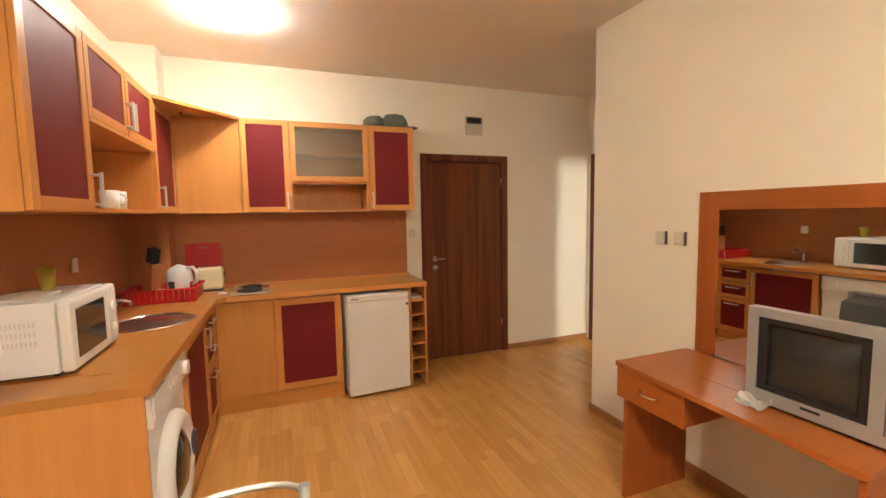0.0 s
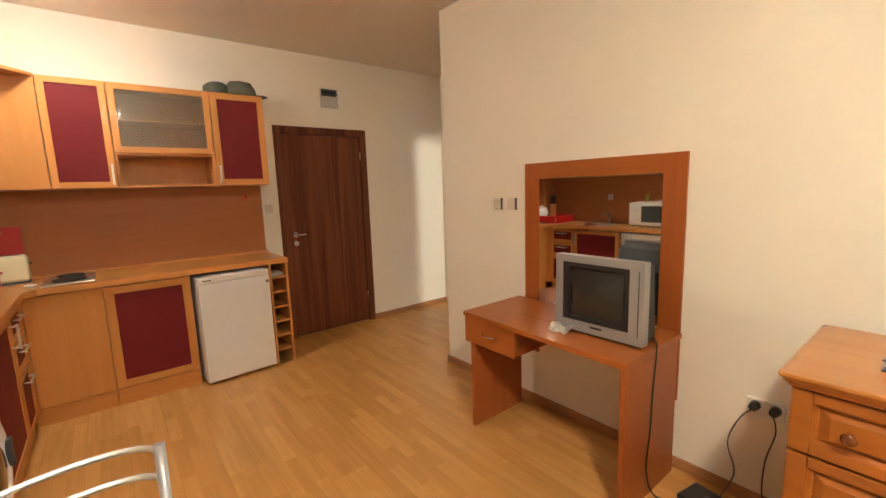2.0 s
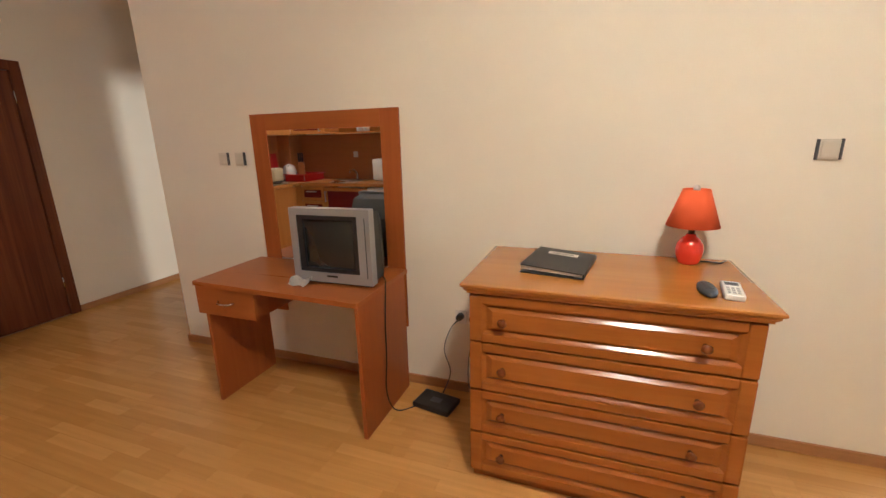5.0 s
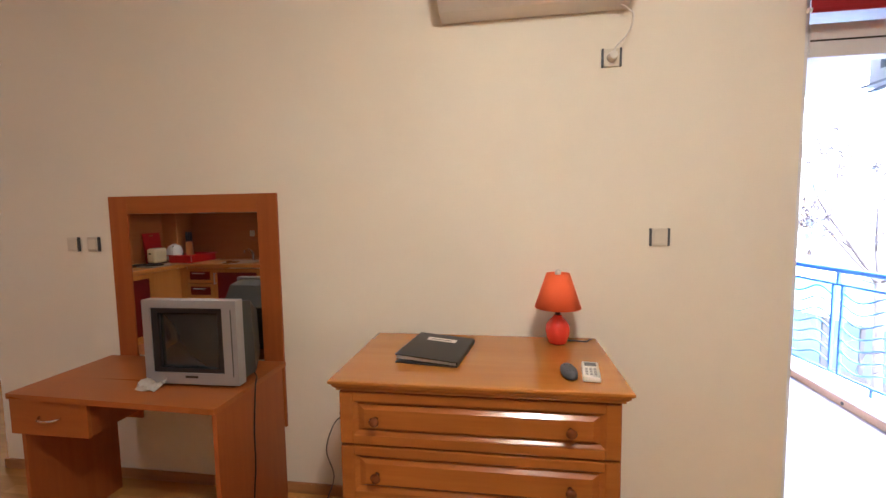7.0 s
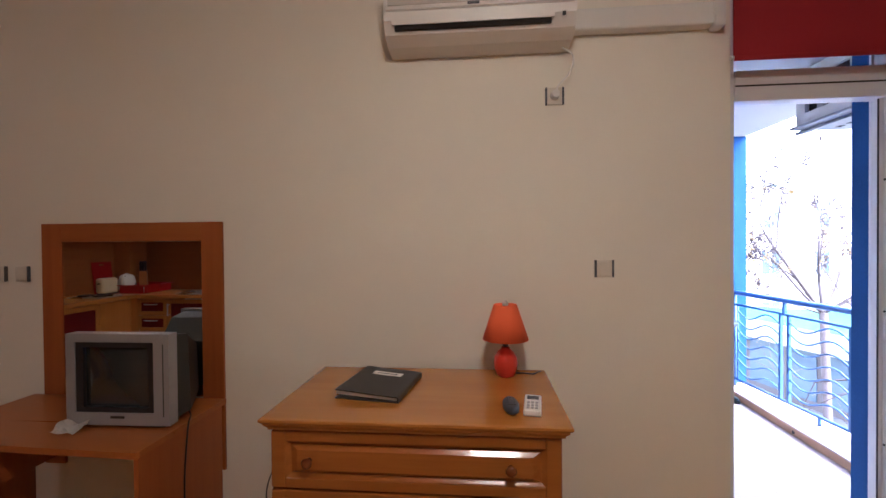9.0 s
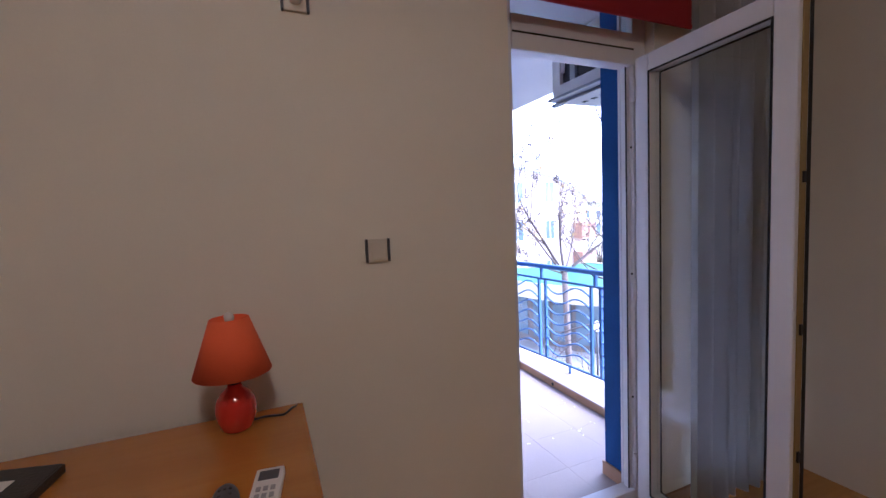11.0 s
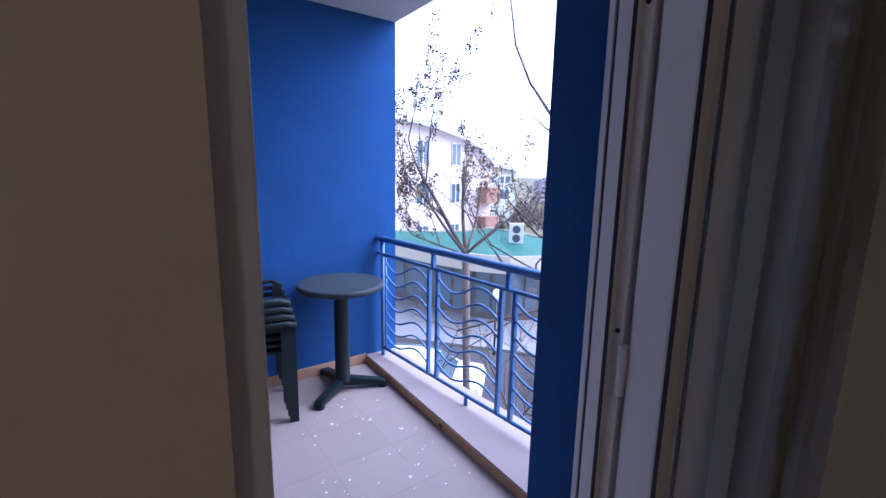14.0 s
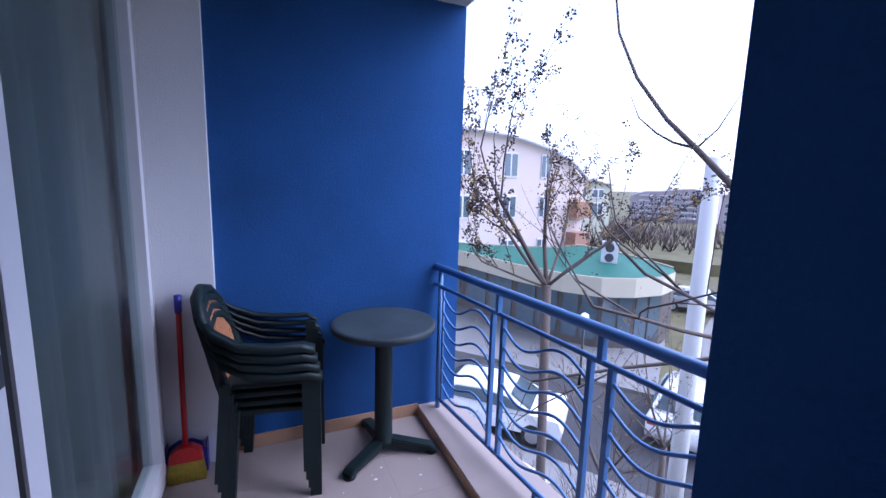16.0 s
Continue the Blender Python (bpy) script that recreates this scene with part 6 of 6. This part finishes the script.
bmesh.ops.solidify(roof, geom=roof.faces[:], thickness=0.04)
bmesh.ops.recalc_face_normals(roof, faces=roof.faces[:])
part("roof", roof, ROOF_GREEN, pv, "green metal roof")
rim = tube(bmesh.new(), [polar(a, d - 0.02, z + 0.05) for a, d, z in tops], 0.035, 6)
part("roof_edge", rim, CREAM_WALL, pv)
for i in range(len(inner) - 2):
    for u0, u1 in ((0.06, 0.46), (0.54, 0.94)):
        p, q = inner[i].lerp(inner[i + 1], u0), inner[i].lerp(inner[i + 1], u1)
        nrm = Vector((-(q - p).y, (q - p).x, 0)).normalized()
        if nrm.dot(CAM0 - p) < 0:
            nrm = -nrm
        bm = bmesh.new()
        prism(bm, [(p + nrm * 0.04).to_2d(), (q + nrm * 0.04).to_2d(), (q - nrm * 0.05).to_2d(), (p - nrm * 0.05).to_2d()], 2, GZ + 0.5, -3.1)
        part("window", bm, WIN_DARK, pv, "dark shop window")
uo = thing("roof_unit", "white twin-fan air conditioner unit on the green roof", "air conditioner")
P = polar(45.6, 21.0, -1.86)
ux = bmesh.new()
bx(ux, -0.36, 0.36, -0.16, 0.16, -0.12, 0.98, 0.03)
uo.matrix_basis = pose(P.x, P.y, P.z, 0, 0, -135)
part("casing", ux, FAR_SLAB, uo)
for z in (0.22, 0.68):
    part("fan", tube(bmesh.new(), [(0.0, -0.155, z), (0.0, -0.175, z)], 0.2, 20), GREY_PLASTIC, uo)


# apartment building with arched roofline
def facade_building(name, label, a, b, base, roofline, wall, depth, storeys, cols, wfrac=(0.25, 0.75)):
    """A house along the line a to b; roofline gives heights along it; each window a part."""
    t = thing(name, label, "building")
    A, B = Vector(a), Vector(b)
    d = (B - A)
    L = d.length
    u = d.normalized()
    nrm = Vector((-u.y, u.x, 0))
    if nrm.dot(CAM0 - A) < 0:
        nrm = -nrm
    bm = bmesh.new()
    n = len(roofline)
    front, rear = [], []
    for off, row in ((0, front), (-depth, rear)):
        row += [bm.verts.new(A + nrm * off + Vector((0, 0, base)))]
        row += [bm.verts.new(A + u * (L * i / (n - 1)) + nrm * off + Vector((0, 0, z))) for i, z in enumerate(roofline)]
        row += [bm.verts.new(B + nrm * off + Vector((0, 0, base)))]
    bm.faces.new(front), bm.faces.new(rear[::-1])
    for i in range(len(front)):
        j = (i + 1) % len(front)
        bm.faces.new((front[i], rear[i], rear[j], front[j]))
    bmesh.ops.recalc_face_normals(bm, faces=bm.faces[:])
    part("wall", bm, wall, t)
    rf = bmesh.new()
    pts = [A + u * (L * i / (n - 1)) + nrm * 0.25 + Vector((0, 0, z + 0.1)) for i, z in enumerate(roofline)]
    tube(rf, pts, 0.18, 6)
    part("roof_edge", rf, FAR_SLAB, t)
    for k, (z0, z1) in enumerate(storeys):
        for c0, c1 in cols:
            s0 = (c0 + c1) / 2
            top_z = roofline[min(n - 1, int(s0 * (n - 1)))]
            if z1 > top_z - 0.3:
                continue
            p, q = A + u * L * c0, A + u * L * c1
            bm = bmesh.new()
            prism(bm, [(p + nrm * 0.06).to_2d(), (q + nrm * 0.06).to_2d(), (q - nrm * 0.1).to_2d(), (p - nrm * 0.1).to_2d()], 2, z0, z1)
            wd = part("window", bm, FAR_SLAB, t, "white-framed window")
            bm = bmesh.new()
            e = 0.12
            for h0, h1 in ((0.0, 0.5), (0.5, 1.0)):
                r0, r1 = p.lerp(q, h0 + e / 2), p.lerp(q, h1 - e / 2)
                prism(bm, [(r0 + nrm * 0.08).to_2d(), (r1 + nrm * 0.08).to_2d(), (r1 + nrm * 0.02).to_2d(), (r0 + nrm * 0.02).to_2d()], 2, z0 + 0.12, z1 - 0.12)
            part("pane", bm, WIN_DARK, wd)
    return t, A, u, nrm, L


a, b = polar(23.5, 27.0, 0), polar(41.9, 34.0, 0)


def along(az):
    """How far along the pink front a bearing meets it, 0 to 1."""
    d, w = Vector((math.cos(radians(az)), -math.sin(radians(az)))), (b - a).to_2d()
    p = (a - CAM0).to_2d()
    return (p.y * d.x - p.x * d.y) / (w.x * d.y - w.y * d.x)


ap, A, u, nrm, L = facade_building("apartment_building", "pink apartment building with an arched roofline and white windows", a, b, GZ,
    [5.0, 5.0, 4.95, 4.85, 4.65, 4.35, 3.95, 3.35, 2.2], PINK, 12, ((-3.8, -2.1), (-0.65, 0.95), (2.15, 3.85)), [(along(p), along(q)) for p, q in ((25.2, 27.3), (31.6, 33.4), (36.4, 37.6))])
for z in (-2.9, -0.62):
    bm = bmesh.new()
    p, q = A + u * L * 0.88, A + u * L * 1.0
    prism(bm, [(p + nrm * 1.0).to_2d(), (q + nrm * 1.0).to_2d(), (q - nrm * 0.05).to_2d(), (p - nrm * 0.05).to_2d()], 2, z, z + 1.2)
    part("balcony", bm, ORANGE_WALL, ap, "orange balcony front")
facade_building("apartment_building", "pale green apartment building behind the pink one", polar(40.6, 52, 0), polar(45.2, 56, 0), GZ, [2.7, 2.5, 2.1], LIME_WALL, 10, ((-1.5, 0.0), (0.5, 1.6)), ((0.1, 0.35), (0.5, 0.8)))

# far block
fb, A, u, nrm, L = facade_building("apartment_block", "distant pale apartment block with rows of balconies", polar(47.5, 118, 0), polar(56.0, 112, 0), GZ - 0.5, [0.2, 1.4, 1.5, 2.0, 2.2, 1.4], FAR_WALL, 18, [(-4.4 + 1.25 * k, -3.6 + 1.25 * k) for k in range(5)], [(0.03 + 0.11 * k, 0.09 + 0.11 * k) for k in range(9)])
for k in range(5):
    for c0, c1 in ((0.15, 0.30), (0.42, 0.56), (0.70, 0.85)):
        p, q = A + u * L * c0, A + u * L * c1
        bm = bmesh.new()
        prism(bm, [(p + nrm * 1.5).to_2d(), (q + nrm * 1.5).to_2d(), (q - nrm * 0.05).to_2d(), (p - nrm * 0.05).to_2d()], 2, -4.6 + 1.25 * k, -4.25 + 1.25 * k)
        part("balcony", bm, FAR_SLAB, fb)
facade_building("apartment_block", "distant grey apartment block beyond the field", polar(57, 95, 0), polar(66, 80, 0), GZ - 0.5, [1.0, 1.6, 1.6], FAR_WALL, 14, [(-4.2 + 1.5 * k, -3.3 + 1.5 * k) for k in range(3)], [(0.05 + 0.16 * k, 0.14 + 0.16 * k) for k in range(6)])
strip("field_bank", ((40, 60), (47, 44), (56, 42), (64, 46), (64, 72), (40, 80)), EARTH, GZ, GZ + 1.0)
wr = bmesh.new()
for k in range(420):
    pz = polar(random.uniform(38, 68), random.uniform(48, 74), GZ + 0.9)
    hgt = random.uniform(1.2, 3.0)
    for q in range(4):
        tube(wr, [pz, pz + Vector((random.uniform(-0.9, 0.9), random.uniform(-0.9, 0.9), hgt * random.uniform(0.6, 1)))], [0.07, 0.02], 3)
solo("far_bushes", wr, BARK, "bare brown bushes along the distant bank", "bushes", kind="stuff")


# cars
def car(label, az, d, rz, paint):
    P = polar(az, d, GZ + 0.012)
    t = thing("car", label, "car", P.x, P.y, P.z, rz, "parked cars")
    side = [(-2.05, 0.35), (-2.08, 0.62), (-1.98, 0.86), (-1.2, 0.93), (-0.55, 1.36), (0.2, 1.45), (1.1, 1.40), (1.72, 1.02), (2.02, 0.92), (2.06, 0.55), (2.0, 0.33)]
    bm = bmesh.new()
    secs = []
    for y, s, top in ((-0.86, 0.985, 0.90), (-0.80, 1.0, 0.93), (-0.60, 1.0, 0.985), (0, 1.0, 1.0), (0.60, 1.0, 0.985), (0.80, 1.0, 0.93), (0.86, 0.985, 0.90)):
        row = []
        for x, z in side:
            tuck = 1.0 if z < 0.95 else (1 - 0.16 * (z - 0.95) / 0.5)
            row.append(bm.verts.new((x * s, y * tuck, 0.33 + (z - 0.33) * (top if z > 1.0 else 1.0))))
        secs.append(row)
    for p, q in zip(secs, secs[1:]):
        for i in range(len(side)):
            j = (i + 1) % len(side)
            f = bm.faces.new((p[i], p[j], q[j], q[i]))
            f.smooth = True
    bm.faces.new(secs[0]), bm.faces.new(secs[-1][::-1])
    bmesh.ops.recalc_face_normals(bm, faces=bm.faces[:])
    part("body", bm, paint, t)
    for s in (-1, 1):
        part("side_window", prism(bmesh.new(), [(-0.98, 0.96), (-0.5, 1.29), (0.2, 1.35), (1.0, 1.31), (1.45, 1.0)], 1, s * 0.80, s * 0.845), WIN_DARK, t)
        for x in (-1.28, 1.28):
            wh = tube(bmesh.new(), [(x, s * 0.70, 0.31), (x, s * 0.885, 0.31)], 0.31, 24)
            wp = part("wheel", wh, TYRE, t)
            part("rim", tube(bmesh.new(), [(x, s * 0.88, 0.31), (x, s * 0.895, 0.31)], 0.20, 18), SILVER, wp)
        part("headlight", box(-2.07, -1.92, s * 0.68 - 0.13, s * 0.68 + 0.13, 0.66, 0.80, 0.03), PANE, t)
        part("tail_light", box(1.95, 2.055, s * 0.70 - 0.12, s * 0.70 + 0.12, 0.70, 0.90, 0.02), RED_PLASTIC, t)
    ws = bmesh.new()
    fs = [ws.verts.new(p) for p in ((-1.17, -0.70, 0.965), (-1.17, 0.70, 0.965), (-0.60, 0.64, 1.345), (-0.60, -0.64, 1.345))]
    ws.faces.new(fs)
    bmesh.ops.solidify(ws, geom=ws.faces[:], thickness=0.02)
    part("windscreen", ws, WIN_DARK, t)
    rw = bmesh.new()
    rw.faces.new([rw.verts.new(p) for p in ((1.20, -0.62, 1.36), (1.20, 0.62, 1.36), (1.70, 0.68, 1.06), (1.70, -0.68, 1.06))])
    bmesh.ops.solidify(rw, geom=rw.faces[:], thickness=0.02)
    part("rear_window", rw, WIN_DARK, t)


car("white hatchback parked in the street below the balcony", 32.0, 12.1, 43.7, CAR_WHITE)
car("white car parked farther down the street", 56.5, 14.2, 118, CAR_WHITE)
car("silver car standing beyond the pavilion", 55.8, 29, 35, CAR_SILVER)

# white mast, street lamp and bollards
P = polar(55.7, 8.2)
ms = thing("mast", "thick white round mast beside the street", "mast", P.x, P.y, GZ)
part("pole", lathe(bmesh.new(), [(0.15, 0), (0.135, 5.0), (0.12, 7.6), (0.08, 7.65)], 24), WHITE_RENDER, ms)
part("base_plate", lathe(bmesh.new(), [(0.3, 0), (0.3, 0.04)], 20), SILVER, ms)
P = polar(43.2, 15.4)
sl = thing("street_lamp", "street lamp with two white globes", "street lamp", P.x, P.y, GZ)
part("pole", lathe(bmesh.new(), [(0.06, 0), (0.045, 0.3), (0.04, 2.4)], 12), DARK_PLASTIC, sl)
part("arm", tube(bmesh.new(), [(-0.17, 0.17, 2.38), (0.17, -0.17, 2.38)], 0.02, 8), DARK_PLASTIC, sl)
for s in (-1, 1):
    part("globe", lathe(bmesh.new(), [(0.03, 0), (0.12, 0.05), (0.16, 0.15), (0.12, 0.25), (0.03, 0.30)], 18, (s * 0.17, -s * 0.17, 2.36)), PAPER, sl, "white globe")
P = polar(40, 9.4)
bc = solo("pipe", tube(bmesh.new(), [(0, 0, 0.10), (1.2, 0.4, 0.10)], 0.10, 14), WHITE_PLASTIC, "white pipe lying beside the lawn", "pipe", P.x, P.y, GZ + 0.13)


# trees
def grow(bm, lim, p, d, length, r, depth, tips, spread):
    """One limb with its forks, bending a little on the way."""
    n = 5
    pts, rs = [p.copy()], [r]
    dd = d.normalized()
    for i in range(n):
        dd = (dd + Vector((random.uniform(-1, 1), random.uniform(-1, 1), random.uniform(-0.5, 0.9))) * 0.085).normalized()
        p = p + dd * length / n
        p.y = min(p.y, lim)
        pts.append(p.copy())
        rs.append(r * (1 - 0.45 * (i + 1) / n))
    tube(bm, pts, rs, 7 if depth > 2 else 5 if depth > 1 else 4)
    if depth <= 2:
        tips.append((pts[3], dd))
    if depth <= 1:
        tips.append((pts[-1], dd))
    if depth > 0:
        for k in range(random.choice((2, 3, 3))):
            i = random.choice((2, 3, 4, 5))
            nd = (dd + Vector((random.uniform(-1, 1), random.uniform(-1, 1), random.uniform(-0.35, 0.7))) * spread).normalized()
            grow(bm, lim, pts[i], nd, length * random.uniform(0.5, 0.75), rs[i] * 0.62, depth - 1, tips, spread)


def tree(label, x, y, limbs, fork_z, r, depth, seed, leaves=5, trunk=True, lean=(0, 0), spread=0.75, lim=9.0, size=1.0):
    random.seed(seed)
    t = thing("tree", label, "tree", x, y, GZ)
    bm, tips = bmesh.new(), []
    fz = fork_z - GZ
    if trunk:
        tube(bm, [(-lean[0], -lean[1], 0), (-lean[0] * 0.5, -lean[1] * 0.6, fz * 0.45), (0.0, 0.0, fz)], [r * 1.5, r * 1.15, r], 12)
    for dx, dy, dz, length, rr in limbs:
        grow(bm, lim, Vector((0, 0, fz - 0.02)), Vector((dx, dy, dz)), length, rr, depth, tips, spread)
    part("trunk", bm, BARK, t)
    cl, dl = bmesh.new(), bmesh.new()
    for p, d in tips:
        if random.random() < 0.8:
            for c in range(random.choice((1, 2, 2, 3))):
                heart = p + d * random.uniform(-0.22, 0.10) + Vector((random.uniform(-0.03, 0.03), random.uniform(-0.03, 0.03), random.uniform(-0.03, 0.03)))
                tgt = cl if random.random() < 0.78 else dl
                for k in range(leaves):
                    q = heart + Vector((random.gauss(0, 0.016), random.gauss(0, 0.016), random.gauss(0, 0.022)))
                    s = size * random.uniform(0.004, 0.0095)
                    t1 = Vector((random.uniform(-1, 1), random.uniform(-1, 1), random.uniform(-1, 1))).normalized()
                    t2 = t1.orthogonal().normalized()
                    t3 = t1.cross(t2)
                    vs = [tgt.verts.new(q + w) for w in (t1 * s * 1.5, t2 * s, t3 * s, -t1 * s * 1.2, -t2 * s, -t3 * s)]
                    for a1, b1, c1 in ((0, 1, 2), (0, 2, 4), (0, 4, 5), (0, 5, 1), (3, 2, 1), (3, 4, 2), (3, 5, 4), (3, 1, 5)):
                        tgt.faces.new((vs[a1], vs[b1], vs[c1]))
    part("crown", cl, SEED, t, "dark dry seed clusters")
    part("dry_leaves", dl, DRY_LEAF, t, "last yellowed leaves")
    return t


tree("bare young tree with dark seed clusters close to the balcony", 4.86, -3.92, ((0.30, 0.50, 1.0, 0.95, 0.022), (0.30, -0.1, 1.1, 0.80, 0.020), (0.15, 0.80, 0.85, 0.85, 0.016), (-0.35, -0.60, 0.70, 0.85, 0.014), (0.5, -0.80, 0.65, 0.85, 0.013), (0.1, -0.7, 0.40, 0.75, 0.010), (0.2, 0.9, 0.30, 0.7, 0.010)), 0.72, 0.036, 3, 17, 8, lean=(-0.10, 0.30), lim=0.55, spread=0.66, size=1.1)
P = Vector((3.70, -4.75, GZ))
bt2 = tree("bare tree with long drooping branches beside the blue wall", P.x, P.y, ((0.3, 0.9, 0.1, 1.5, 0.016), (0.55, 0.7, -0.3, 1.5, 0.016), (0.1, 0.9, 0.45, 1.4, 0.014)), 0.55, 0.075, 2, 5, 4, lim=1.1, size=0.6)
arch = bmesh.new()
limb = [Vector((0.0, 0.0, 6.2)), Vector((0.12, 0.12, 6.75)), Vector((0.25, 0.15, 7.07)), Vector((0.55, 0.15, 7.345)), Vector((0.80, 0.15, 7.565)), Vector((1.10, 0.15, 7.91)), Vector((1.32, 0.15, 8.30)), Vector((1.42, 0.15, 8.75)), Vector((1.44, 0.15, 9.3))]
tube(arch, limb, [0.05, 0.035, 0.024, 0.020, 0.016, 0.013, 0.010, 0.007, 0.004], 8)
tube(arch, [limb[3], limb[3] + Vector((0.16, 0.02, 0.05)), limb[3] + Vector((0.31, 0.02, 0.13)), limb[3] + Vector((0.48, 0.02, 0.26)), limb[3] + Vector((0.60, 0.0, 0.45))], [0.011, 0.009, 0.007, 0.005, 0.002], 6)
tube(arch, [limb[3], limb[3] + Vector((-0.1, -0.05, 0.12)), limb[3] + Vector((-0.2, -0.1, 0.35))], [0.007, 0.005, 0.002], 5)
part("arched_limb", arch, BARK, bt2)
P = polar(47, 7.2)
tree("low bare street tree with many thin branches", P.x, P.y, ((0.3, 0.3, 1, 1.5, 0.03), (-0.5, 0.2, 0.7, 1.4, 0.025), (0.4, -0.6, 0.7, 1.5, 0.025), (0.7, 0.1, 0.6, 1.3, 0.02), (-0.2, -0.7, 0.8, 1.3, 0.02)), -3.4, 0.06, 3, 8, 5)
P = polar(54, 9.0)
tree("bare bushy street tree", P.x, P.y, ((0.3, 0.3, 1, 1.5, 0.03), (-0.5, 0.4, 0.7, 1.4, 0.025), (0.4, -0.6, 0.7, 1.5, 0.025), (0.6, 0.4, 0.5, 1.3, 0.02)), -3.6, 0.06, 3, 21, 5)
random.seed(4)
P = polar(51, 6.4)
cf = thing("conifer_bush", "low dark evergreen bush below the balcony", "bush", P.x, P.y, GZ)
bm = bmesh.new()
tube(bm, [(0, 0, 0), (0, 0, 1.5)], [0.05, 0.02], 6)
part("trunk", bm, BARK, cf)
bm = bmesh.new()
for k in range(1500):
    a, h = random.uniform(0, 6.28), random.uniform(0.05, 1.7)
    rr = (1.75 - h) * 0.5 * random.uniform(0.45, 1.1)
    c0 = Vector((rr * math.cos(a), rr * math.sin(a), h))
    d = Vector((math.cos(a), math.sin(a), random.uniform(0.0, 0.9))).normalized() * random.uniform(0.06, 0.13)
    s = d.cross(Vector((0, 0, 1))).normalized() * 0.022
    w = Vector((0, 0, 0.012))
    vs = [bm.verts.new(c0 - s), bm.verts.new(c0 + s), bm.verts.new(c0 + d), bm.verts.new(c0 + w)]
    bm.faces.new((vs[0], vs[1], vs[2])), bm.faces.new((vs[0], vs[3], vs[2])), bm.faces.new((vs[1], vs[3], vs[2]))
part("needles", bm, CONIFER, cf)
# bare twigs along the near lawn
tw = bmesh.new()
for k in range(44):
    pz = polar(random.uniform(27, 66), random.uniform(5.0, 7.8), GZ)
    for q in range(3):
        grow(tw, 9.0, pz.copy(), Vector((random.uniform(-0.6, 0.6), random.uniform(-0.6, 0.6), 1.0)), random.uniform(1.1, 2.1), 0.014, 2, [], 0.8)
solo("bare_hedge", tw, BARK, "bare twiggy hedge below the balcony", "hedge", kind="stuff")

# ---- repeated small pieces of floors ----
# laminate boards, lengthwise along y
random.seed(7)
bw, bl = 0.1955, 1.28
me_board = finish("floor_board", box(0.00025, bw - 0.00025, 0.00025, bl - 0.00025, -0.012, 0.0), LAMINATE)
fl = tagged(new("floor"), "light oak-coloured three-strip laminate floor", "floor", "", "structure")
short = {}
x = XWEST
while x < XE:
    y = YS - random.choice((0.0, 0.32, 0.64, 0.96))
    while y < YB:
        a, b = max(y, YS), min(y + bl, YB)
        inside = (x > XL - 0.2 or a < 1.72) and (x < XW + 0.02 or a > YC - 0.13 or b > YC + 0.1)
        if inside and b - a > 0.02:
            b = min(b, 1.72 + 0.1) if x < XL - 0.2 else b
            a2 = max(a, YC - 0.12) if x > XW + 0.02 else a
            key = round(b - a2, 3)
            if abs(key - bl) < 0.001:
                me = me_board
            else:
                if key not in short:
                    short[key] = finish("floor_board", box(0.00025, bw - 0.00025, 0.00025, key - 0.00025, -0.012, 0.0), LAMINATE)
                me = short[key]
            ob = new("board", me)
            ob.parent = fl
            ob.location = (x, a2, 0)
        y += bl
    x += bw
structure("floor_by_balcony_door", box(XW + 0.02, FX0 - 0.031, -2.29, YR, -0.2, -0.0015), SKIRT)

# balcony tiles
bf = tagged(new("balcony_floor"), "beige ceramic balcony tiles", "floor", "", "structure")
ts = 0.33
me_tile = finish("tile", box(0.0005, ts - 0.0005, 0.0005, ts - 0.0005, -0.008, 0.0), TILE)
nx, ny = 7, 5
for i in range(nx):
    for j in range(ny):
        x0, y0 = 2.336 + ts * i, -1.485 - ts * (j + 1)
        if x0 + ts > BXE + 0.02:
            continue
        if y0 + ts < -2.74:
            continue
        ob = new("tile", me_tile)
        ob.parent = bf
        ob.location = (x0, y0, BZ)
